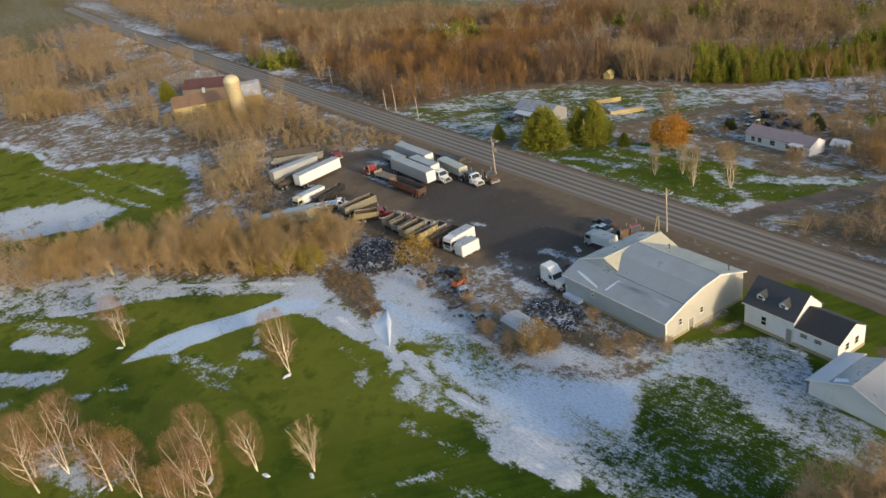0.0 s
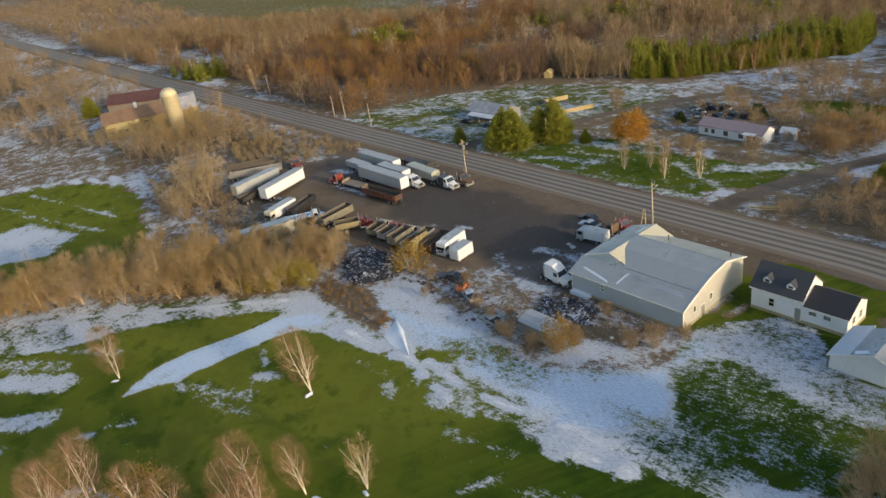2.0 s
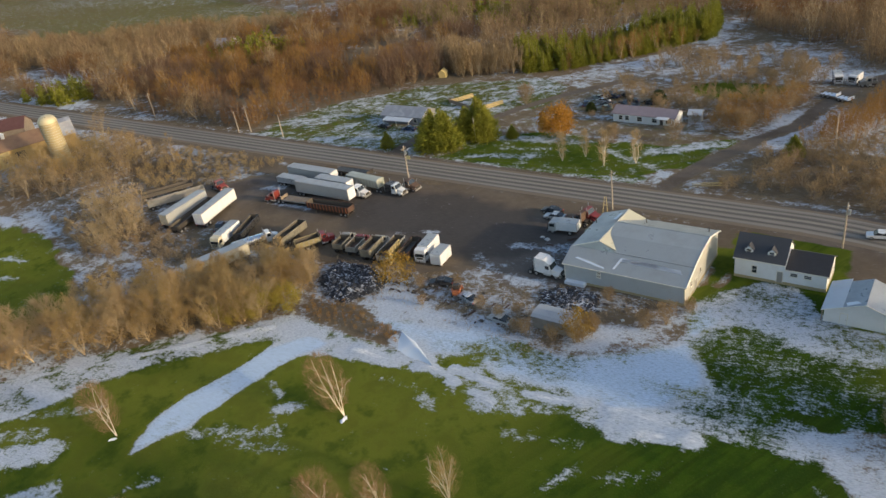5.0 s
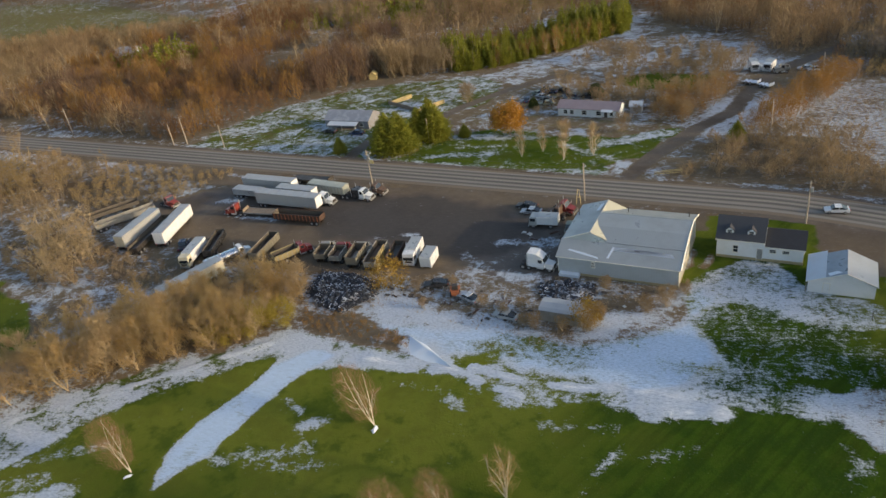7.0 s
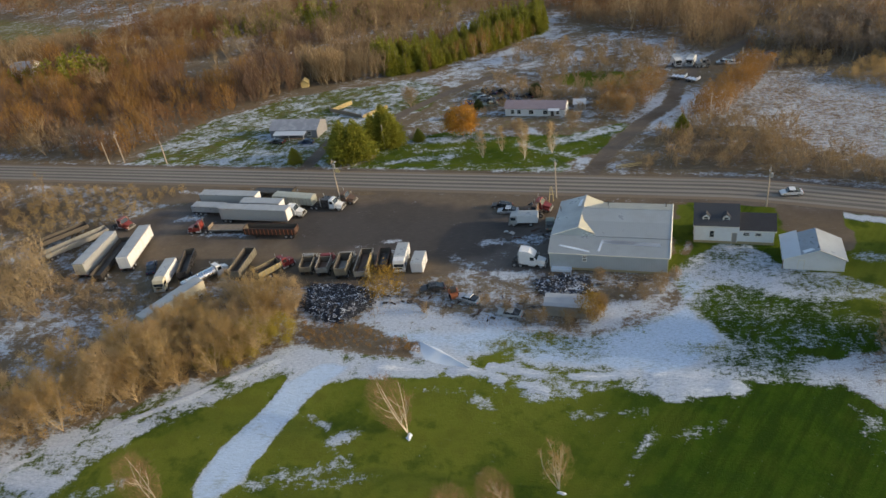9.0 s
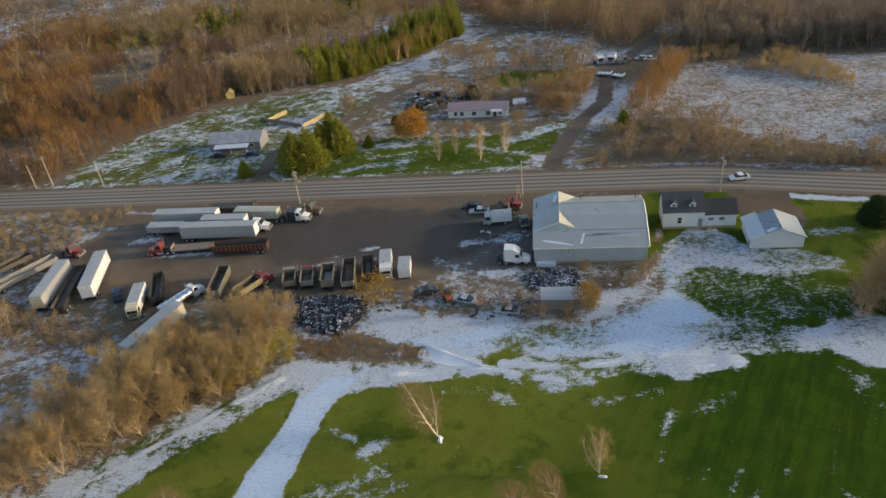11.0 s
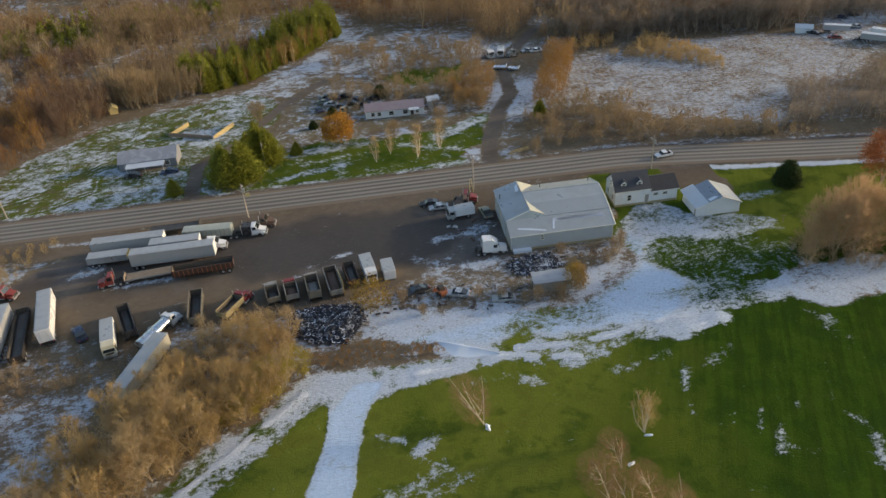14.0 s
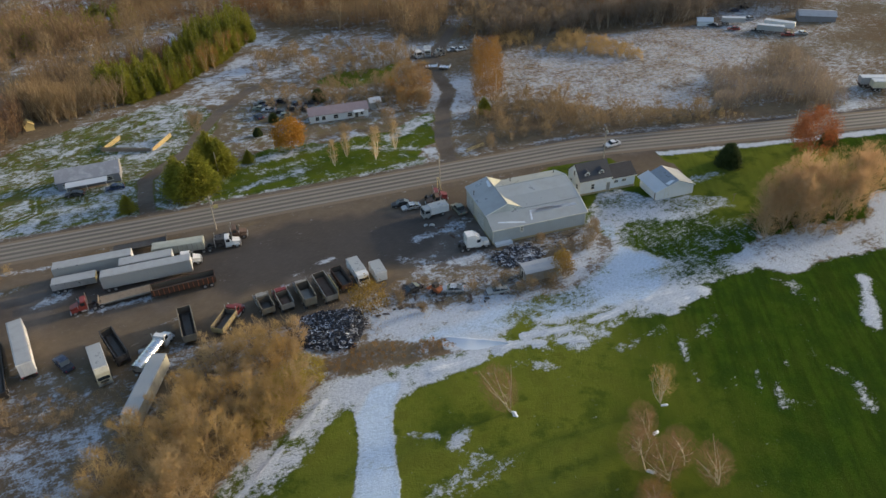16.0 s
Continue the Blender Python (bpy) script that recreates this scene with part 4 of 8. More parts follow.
def barn():
    """The big sheet-metal workshop: a bowed main roof, a cross wing at its west end and a lean-to along its south side."""
    t = thing("workshop_barn", pose(0, 0, 0), "large pale grey sheet-metal workshop barn beside the gravel yard", "barn")
    W, E, S, B, K, R, N = 3.1, 24.5, -28.0, -24.3, -20.5, -16.4, -10.7
    zs, zb, zk, zr, zn = 3.9, 5.3, 6.42, 6.9, 5.0
    ridge, top, foot = 8.0, 6.8, 11.4
    gable = [(S, 0), (N, 0), (N, zn - 0.1), (R, zr - 0.1), (K, zk - 0.1), (B, zb - 0.1), (S, zs - 0.1)]
    part("east_wall", Solid().prism(gable, E - 0.2, E, "x"), WALL_METAL_Y, t, "pale sheet-metal gable wall, sunlit cream put into its colour")
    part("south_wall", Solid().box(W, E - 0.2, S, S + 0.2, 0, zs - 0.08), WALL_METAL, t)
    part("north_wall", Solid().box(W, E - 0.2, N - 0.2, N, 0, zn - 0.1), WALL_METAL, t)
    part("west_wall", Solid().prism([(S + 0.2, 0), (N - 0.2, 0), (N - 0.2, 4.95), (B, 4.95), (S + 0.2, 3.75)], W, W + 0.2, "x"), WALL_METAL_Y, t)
    part("foundation", Solid().box(W - 0.06, E + 0.06, S - 0.06, S, 0, 0.45).box(E, E + 0.06, S, N, 0, 0.45).box(W - 0.06, W, S, N, 0, 0.45), CONCRETE, t, "stained concrete base course")
    x0, x1 = ridge, E + 0.35
    part("main_roof", Solid().slab([(x0, K, zk), (x1, K, zk), (x1, R, zr), (x0, R, zr)], 0.12), ROOF_METAL, t, "grey ribbed metal roof")
    part("main_roof", Solid().slab([(x0, B, zb + 0.02), (x1, B, zb + 0.02), (x1, K, zk), (x0, K, zk)], 0.12), ROOF_METAL, t, "grey ribbed metal roof")
    part("north_roof", Solid().slab([(x0, R, zr), (x1, R, zr), (x1, N + 0.3, zn - 0.1), (x0, N + 0.3, zn - 0.1)], 0.12), ROOF_METAL, t)
    lean = lambda y: 3.8 + (y - S + 0.35) * (zb - 3.8) / (B - S + 0.35)
    part("lean_to_roof", Solid().slab([(W - 0.3, S - 0.35, 3.8), (x1, S - 0.35, 3.8), (x1, B + 0.1, lean(B + 0.1)), (W - 0.3, B + 0.1, lean(B + 0.1))], 0.12), ROOF_METAL, t, "pale metal lean-to roof with snow streaks")
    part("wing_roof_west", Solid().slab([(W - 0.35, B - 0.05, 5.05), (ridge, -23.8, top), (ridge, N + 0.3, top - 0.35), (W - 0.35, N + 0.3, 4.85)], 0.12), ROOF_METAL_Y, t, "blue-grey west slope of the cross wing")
    part("wing_roof_east", Solid().slab([(ridge, -23.8, top), (foot, -23.8, 5.36), (foot, N + 0.3, 5.01), (ridge, N + 0.3, top - 0.35)], 0.1), SUNLIT_SHEET, t, "east slope of the cross wing, sunlit cream put into its colour")
    part("wing_hip", Solid().slab([(W - 0.35, B - 0.06, 5.08), (foot, B - 0.02, 5.36), (ridge, -23.76, top)], 0.1), ROOF_METAL, t)
    part("wing_gable_north", Solid().prism([(W, 4.75), (foot, 4.75), (ridge, top - 0.47)], N - 0.22, N - 0.02), WALL_METAL, t)
    part("corner_trim", Solid().box(E - 0.02, E + 0.05, S - 0.06, S + 0.16, 0.45, zs - 0.1), TRIM_PALE, t)
    part("corner_trim", Solid().box(W - 0.05, W + 0.05, S - 0.06, S + 0.16, 0.45, zs - 0.1), TRIM_PALE, t)
    for a, b in (((S - 0.35, 3.8), (B, zb)), ((B, zb + 0.05), (K, zk)), ((K, zk), (R, zr)), ((R, zr), (N + 0.3, zn - 0.05))):
        part("barge_board", Solid().tube((E + 0.37, a[0], a[1] - 0.06), (E + 0.37, b[0], b[1] - 0.06), 0.14, n=4), TRIM_PALE, t, "cream barge board")
    part("ridge_cap", Solid().tube((ridge + 0.4, R, zr + 0.01), (E + 0.35, R, zr + 0.01), 0.1, n=6), ROOF_METAL, t)
    part("ridge_cap", Solid().tube((ridge, -23.8, top + 0.02), (ridge, N + 0.3, top - 0.33), 0.1, n=6), ROOF_METAL, t)
    part("hip_cap", Solid().tube((W - 0.35, B - 0.06, 5.1), (ridge, -23.78, top + 0.02), 0.09, n=6), TRIM_PALE, t, "pale hip flashing")
    part("step_flashing", Solid().box(foot, x1, B - 0.06, B + 0.02, zb - 0.02, zb + 0.1), ROOF_METAL_Y, t)
    part("gutter", Solid().box(W - 0.3, E + 0.3, S - 0.48, S - 0.35, zs - 0.28, zs - 0.14), TRIM_PALE, t)
    for x, y, z in ((12.6, -13.6, 5.9), (23.6, -13.0, 5.7), (3.4, -15.0, 5.2)):
        pipe = part("vent_pipe", Solid().tube((x, y, z - 0.3), (x, y, z + 0.9), 0.09), DARK_STEEL, t)
        part("vent_cap", Solid().tube((x, y, z + 0.9), (x, y, z + 1.05), 0.18, 0.05), DARK_STEEL, pipe)
    for outline in ([(12.6, -25.9), (18.0, -26.0), (23.4, -26.1), (22.9, -25.35), (17.5, -25.15), (12.8, -25.1)], [(4.6, -26.75), (7.4, -27.35), (10.6, -27.95), (10.4, -27.6), (7.6, -26.95), (4.9, -26.5)], [(11.9, -27.6), (12.5, -25.1), (12.9, -25.1), (12.3, -27.6)]):
        part("snow_streak", Solid().slab([(x, y, lean(y) + 0.035) for x, y in outline], 0.02), SNOW, t, "thin strip of snow")
    part("snow_streak", Solid().slab([(ridge - d, y, top - 0.34 * d + 0.04) for d, y in ((0.5, -15.2), (1.2, -15.0), (0.9, -12.6), (0.3, -12.4))], 0.02), SNOW, t, "thin strip of snow")
    for z in (2.95, 2.35):
        window_in(t, 9.6, z, 0.55, 0.38, S - 0.01)
    for y in (-24.9, -20.3):
        window_in(t, y, 2.5, 0.6, 0.9, E + 0.01, "E")
    door_in(t, -22.6, 1.0, 2.1, E + 0.01, GREY_STEEL, "E")
    for y, w in ((-20.5, 4.2), (-13.5, 4.2)):
        d = part("sliding_door", Solid().box(W - 0.1, W - 0.02, y - w / 2, y + w / 2, 0.1, 3.7), DULL_WHITE, t, "dull white sheet-metal roller door")
        for k in range(5):
            part("door_rib", Solid().box(W - 0.14, W - 0.1, y - w / 2, y + w / 2, 0.5 + k * 0.7, 0.56 + k * 0.7), TRIM_PALE, d)
    part("loading_dock", Solid().box(3.4, 7.2, S - 1.1, S - 0.06, 0, 0.6), SNOW, t, "snow-covered low dock at the wall")


barn()


def dormer(parent, x, y, z):
    d = part("dormer", Solid().prism([(x - 0.65, z - 0.2), (x + 0.65, z - 0.2), (x + 0.65, z + 0.95), (x, z + 1.5), (x - 0.65, z + 0.95)], y, y + 2.4), SIDING, parent, "white gabled dormer")
    part("dormer_roof", Solid().slab([(x - 0.85, y - 0.15, z + 0.85), (x, y - 0.15, z + 1.6), (x, y + 2.8, z + 1.6), (x - 0.85, y + 2.3, z + 0.85)], 0.08).slab([(x, y - 0.15, z + 1.6), (x + 0.85, y - 0.15, z + 0.85), (x + 0.85, y + 2.3, z + 0.85), (x, y + 2.8, z + 1.6)], 0.08), SHINGLE, d, "dark shingle dormer roof")
    window_in(d, x, z + 0.5, 0.7, 0.75, y - 0.01)


def house():
    """The white storey-and-a-half house with two dormers and a lower wing."""
    t = thing("white_house", pose(0, 0, 0), "white clapboard house with dark roof, two dormers and lower wing", "house")
    W, M, E, S, N = 29.0, 36.8, 43.2, -16.3, -9.9
    R = (S + N) / 2
    part("wall", Solid().prism([(S, 0), (N, 0), (N, 4.0), (R, 6.8), (S, 4.0)], W, M, "x"), SIDING, t)
    part("wing_wall", Solid().prism([(S + 0.1, 0), (N, 0), (N, 3.2), (R, 5.0), (S + 0.1, 3.2)], M, E, "x"), SIDING, t)
    part("foundation", Solid().box(W - 0.05, E + 0.05, S - 0.05, N + 0.05, 0, 0.5), CONCRETE, t, "grey concrete foundation")
    for n, x0, x1, eave, top, m in (("roof", W - 0.25, M + 0.2, 4.0, 6.95, SHINGLE), ("wing_roof", M + 0.2, E + 0.3, 3.2, 5.12, SHINGLE_BLACK)):
        k = (top - eave) / (R - S) * 0.3
        part(n, Solid().slab([(x0, S - 0.3, eave - k + 0.12), (x1, S - 0.3, eave - k + 0.12), (x1, R, top), (x0, R, top)], 0.12).slab([(x0, R, top), (x1, R, top), (x1, N + 0.3, eave - k + 0.12), (x0, N + 0.3, eave - k + 0.12)], 0.12), m, t, "dark shingle roof")
        part("fascia", Solid().box(x0, x1, S - 0.36, S - 0.3, eave - k - 0.1, eave - k + 0.1), TRIM_PALE, t)
    for x in (31.0, 34.6):
        dormer(t, x, S + 0.75, 4.4)
    for x, z, w, h in ((32.2, 2.0, 0.75, 1.3), (38.3, 2.15, 1.0, 0.55), (40.4, 2.15, 1.0, 0.55)):
        window_in(t, x, z, w, h, S - 0.01 if x < M else S + 0.09)
    door_in(t, 36.2, 0.85, 2.1, S - 0.01, GREY_STEEL, "S", 0.3)
    for y, z in ((-14.8, 1.9), (-11.6, 1.9), (-13.1, 4.6)):
        window_in(t, y, z, 0.7, 1.1, W - 0.01, "W")
    for y in (-14.2, -12.0):
        window_in(t, y, 1.9, 0.8, 1.0, E + 0.01, "E")


house()


def garage():
    t = thing("garage", pose(0, 0, 0), "white sheet-metal garage with a blue-grey ridged roof in snow", "garage")
    W, E, S, N, R = 44.3, 54.0, -24.1, -17.0, 49.7
    part("wall", Solid().prism([(W, 0), (E, 0), (E, 2.4), (R, 4.25), (W, 2.15)], S, N), SIDING, t)
    part("roof", Solid().slab([(R, S - 0.3, 4.4), (R, N + 0.3, 4.4), (46.7, N + 0.3, 3.27), (46.7, S - 0.3, 3.27)], 0.1), ROOF_BLUE, t, "blue-grey metal roof slope")
    part("east_roof", Solid().slab([(R, S - 0.3, 4.4), (E + 0.3, S - 0.3, 2.38), (E + 0.3, N + 0.3, 2.38), (R, N + 0.3, 4.4)], 0.1), ROOF_METAL_Y, t)
    part("west_roof", Solid().slab([(46.75, S - 0.3, 3.34), (46.75, N + 1.0, 3.34), (W - 0.4, N + 1.0, 2.2), (W - 0.4, S - 0.3, 2.2)], 0.1), ROOF_SNOW, t, "snow-covered lower roof slope")
    part("snow_patch", Solid().slab([(47.3, S, 3.52), (49.0, S + 0.4, 4.18), (48.4, S + 1.1, 3.96), (47.0, S + 0.9, 3.42)], 0.02), SNOW, t, "patch of snow")
    part("lean_to_post", Solid().box(W - 0.35, W - 0.2, S, S + 0.15, 0, 2.15), TIMBER, t)
    part("fascia", Solid().tube((R, S - 0.32, 4.35), (E + 0.3, S - 0.32, 2.5), 0.08, n=4).tube((R, S - 0.32, 4.35), (W - 0.4, S - 0.32, 2.15), 0.08, n=4), TRIM_PALE, t)
    door_in(t, 47.0, 0.9, 2.0, S - 0.01, SIDING)


garage()


def hut():
    t = thing("storage_container_hut", pose(0, 0, 0), "low grey metal storage hut among brush and scrap", "shed")
    x0, x1, y0, y1 = 4.5, 11.6, -42.7, -39.4
    part("wall", Solid().box(x0, x1, y0, y1, 0, 2.35), GREY_STEEL, t)
    out = [(y0 - 0.2, 2.3), (y0 + 0.4, 2.62), ((y0 + y1) / 2, 2.85), (y1 - 0.4, 2.75), (y1 + 0.2, 2.45)]
    part("roof", Solid().prism(out + [(a, b - 0.08) for a, b in out[::-1]], x0 - 0.2, x1 + 0.2, "x"), HUT_ROOF, t, "rounded pale roof")
    door_in(t, -41.0, 1.0, 1.9, x0 - 0.01, DARK_STEEL, "W")


hut()


def gabled(name, m, w, d, eave, top, wall_mat, roof_mat, label, category, windows=(), wall_label=""):
    """A plain gabled building, its ridge along its own x axis."""
    t = thing(name, m, label, category)
    part("wall", Solid().prism([(-d / 2, -0.6), (d / 2, -0.6), (d / 2, eave), (0, top), (-d / 2, eave)], -w / 2, w / 2, "x"), wall_mat, t, wall_label)
    k = (top - eave) / (d / 2) * 0.3
    part("roof", Solid().slab([(-w / 2 - 0.3, -d / 2 - 0.3, eave - k + 0.1), (w / 2 + 0.3, -d / 2 - 0.3, eave - k + 0.1), (w / 2 + 0.3, 0, top + 0.1), (-w / 2 - 0.3, 0, top + 0.1)], 0.12), roof_mat, t)
    part("roof", Solid().slab([(-w / 2 - 0.3, 0, top + 0.1), (w / 2 + 0.3, 0, top + 0.1), (w / 2 + 0.3, d / 2 + 0.3, eave - k + 0.1), (-w / 2 - 0.3, d / 2 + 0.3, eave - k + 0.1)], 0.12), roof_mat, t)
    for x, z, ww, hh in windows:
        window_in(t, x, z, ww, hh, -d / 2 - 0.01)
    return t


pink = gabled("mobile_home", on(-14.6, 57.0, -3), 17.5, 5.5, 2.6, 4.0, SIDING, ROOF_PINK, "long pale mobile home with a faded grey-pink roof", "house", [(-6.5, 1.5, 1.0, 1.1), (-4.6, 1.5, 1.0, 1.1), (-1.0, 1.5, 1.3, 1.1), (3.2, 1.5, 1.3, 1.1), (6.8, 1.5, 0.8, 1.0)])
door_in(pink, 5.2, 0.9, 2.0, -2.76, DARK_STEEL)
part("porch_deck", Solid().box(4.2, 7.4, -4.6, -2.75, -0.2, 0.45), TIMBER, pink)
part("porch_roof", Solid().box(4.2, 7.4, -4.6, -2.75, 2.6, 2.72), ROOF_SNOW, pink)
gabled("garden_shed", on(-2.6, 60.5, 4), 3.2, 2.8, 2.3, 3.2, DULL_WHITE, ROOF_SNOW, "small white garden shed with snow on its roof", "shed")
across = gabled("grey_bungalow", on(-83.0, 39.0, 2), 15.0, 7.4, 2.8, 4.6, WALL_GREY, ROOF_GREY, "low grey bungalow with a snow-dusted roof", "house", [(-5.5, 1.6, 1.2, 1.0), (5.0, 1.6, 1.2, 1.0)])
part("porch_roof", Solid().slab([(-5.5, -4.0, 2.6), (4.5, -4.0, 2.6), (4.5, -6.2, 2.2), (-5.5, -6.2, 2.2)], 0.12), ROOF_SNOW, across, "snow-covered porch roof")
part("porch_deck", Solid().box(-5.5, 4.5, -6.2, -4.02, -0.4, 0.4), TIMBER, across)
for x in (-5.2, -0.5, 4.2):
    part("porch_post", Solid().box(x - 0.07, x + 0.07, -6.15, -6.0, 0.4, 2.2), TRIM_PALE, across)
gabled("yellow_shed", on(-106.0, 90.0, 108), 3.0, 2.6, 1.9, 3.0, YELLOW_WOOD, YELLOW_WOOD, "small bright yellow wooden shed at the wood's edge", "shed")
gabled("far_grey_house", on(-165.0, 255.0, 12), 16, 9, 3.0, 5.5, WALL_GREY, ROOF_GREY, "far grey house with a snowy roof among bare trees", "house", [(-4, 1.7, 1.2, 1.2), (3, 1.7, 1.2, 1.2)])
gabled("far_white_house", on(-262.0, 118.0, 12), 11, 8, 4.0, 6.5, SIDING, ROOF_GREY, "far white house in bare trees beside the road", "house", [(-3, 2.4, 1.0, 1.2), (3, 2.4, 1.0, 1.2)])


def old_farm():
    t = thing("farm_barn", on(-196, -25.5, 67), "long weathered farm barn with a rusty brown roof", "barn")
    part("wall", Solid().prism([(-4.5, -0.4), (4.5, -0.4), (4.5, 5.0), (0, 8.0), (-4.5, 5.0)], -15, 8.8, "x"), BRICK_RED, t, "weathered ochre boards")
    for side in (-1, 1):
        part("roof", Solid().slab([(-15.4, side * 4.9, 4.85), (9.0, side * 4.9, 4.85), (9.0, 0, 8.15), (-15.4, 0, 8.15)][::side], 0.12), ROOF_RUST, t)
    part("lower_wing", Solid().prism([(-6.2, -0.4), (-4.6, -0.4), (-4.6, 4.6), (-6.2, 3.9)], -14.5, -3, "x"), YELLOW_WOOD, t, "ochre boarded lean-to wing")
    for x in (-12.5, -10, -7.5, -5):
        window_in(t, x, 2.0, 1.0, 1.0, -6.22)
    # dark sheet stands in for the shade inside an open doorway
    part("sliding_door", Solid().box(-1.6, 1.6, -4.6, -4.5, -0.2, 3.6), DARK_STEEL, t, "dark sheet added for the shade in an open doorway")
    part("end_gable", Solid().prism([(-5.2, -0.4), (5.2, -0.4), (5.2, 4.6), (2.4, 8.2), (0, 9.0), (-2.4, 8.2), (-5.2, 4.6)], 9.1, 17.5, "x"), BRICK_RED, t, "gambrel end of the old barn")
    for side in (-1, 1):
        part("end_roof", Solid().slab([(8.9, side * 5.4, 4.5), (17.8, side * 5.4, 4.5), (17.8, side * 2.4, 8.35), (8.9, side * 2.4, 8.35)][::side], 0.12).slab([(8.9, side * 2.4, 8.35), (17.8, side * 2.4, 8.35), (17.8, 0, 9.15), (8.9, 0, 9.15)][::side], 0.12), ROOF_GREY, t, "pale sheet-metal gambrel roof")
    part("roof_vent", Solid().box(-3.5, -2.5, -0.5, 0.5, 7.6, 9.2).add([(-3.7, -0.7, 9.2), (-2.3, -0.7, 9.2), (-2.3, 0.7, 9.2), (-3.7, 0.7, 9.2), (-3, 0, 9.9)], [(0, 1, 4), (1, 2, 4), (2, 3, 4), (3, 0, 4), (3, 2, 1, 0)]), SIDING, t, "small pale roof vent")
    gabled("farm_shed", on(-227, -17.5, 44), 22, 9, 4.2, 7.2, TIMBER, ROOF_WINE, "old farm shed with a dark red roof behind the barn", "shed")
    s = thing("silo", on(-171, -24.6), "tall pale concrete silo with a rounded metal dome", "silo")
    part("shaft", Solid().tube((0, 0, -0.3), (0, 0, 14.2), 2.7, n=28), CONCRETE, s)
    for k in range(18):
        part("hoop", Solid().tube((0, 0, 0.6 + k * 0.77), (0, 0, 0.66 + k * 0.77), 2.74, n=28), ALLOY, s)
    dome = Solid()
    for k in range(5):
        a, b = radians(k * 18), radians((k + 1) * 18)
        dome.tube((0, 0, 14.2 + 2.4 * math.sin(a)), (0, 0, 14.2 + 2.4 * math.sin(b)), 2.8 * math.cos(a), max(0.02, 2.8 * math.cos(b)), 28, False)
    part("dome", dome, DOME, s, "rounded metal dome", smooth=True)
    part("hatch", Solid().slab([(1.55, -1.6, 15.55), (1.9, -1.1, 15.6), (1.35, -0.75, 16.25), (1.0, -1.2, 16.2)], 0.08), DARK_STEEL, s, "small dark dome hatch")
    part("chute", Solid().box(-3.5, -2.6, -0.4, 0.4, -0.2, 14.0), DOME, s)


old_farm()

# ---- plants ----
def sticks(segs, n=3):
    """Tapered limbs from rows of (start, end, radius, radius), as triangles."""
    a, b = np.array([s[0] for s in segs]), np.array([s[1] for s in segs])
    r0, r1 = np.array([s[2] for s in segs])[:, None], np.array([s[3] for s in segs])[:, None]
    d = b - a
    d /= np.linalg.norm(d, axis=1, keepdims=True) + 1e-9
    u = np.cross(d, np.where(np.abs(d[:, 2:]) > 0.9, [[1.0, 0, 0]], [[0, 0, 1.0]]))
    u /= np.linalg.norm(u, axis=1, keepdims=True) + 1e-9
    w = np.cross(d, u)
    rows = []
    for p, r in ((a, r0), (b, r1)):
        for k in range(n):
            c, s = math.cos(k * math.tau / n), math.sin(k * math.tau / n)
            rows.append(p + r * (u * c + w * s))
    V = np.stack(rows, 1).reshape(-1, 3)
    base = np.arange(len(segs))[:, None] * 2 * n
    F = []
    for k in range(n):
        j = (k + 1) % n
        F += [np.stack([base[:, 0] + k, base[:, 0] + j, base[:, 0] + n + j], -1), np.stack([base[:, 0] + k, base[:, 0] + n + j, base[:, 0] + n + k], -1)]
    return V, np.concatenate(F)


def slivers(rng, root, way, length, width):
    """One thin pointed triangle for each row."""
    side = np.cross(way, rng.normal(size=way.shape))
    side /= np.linalg.norm(side, axis=1, keepdims=True) + 1e-9
    V = np.stack([root - side * width[:, None] / 2, root + side * width[:, None] / 2, root + way * length[:, None]], 1).reshape(-1, 3)
    return V, np.arange(len(V)).reshape(-1, 3)


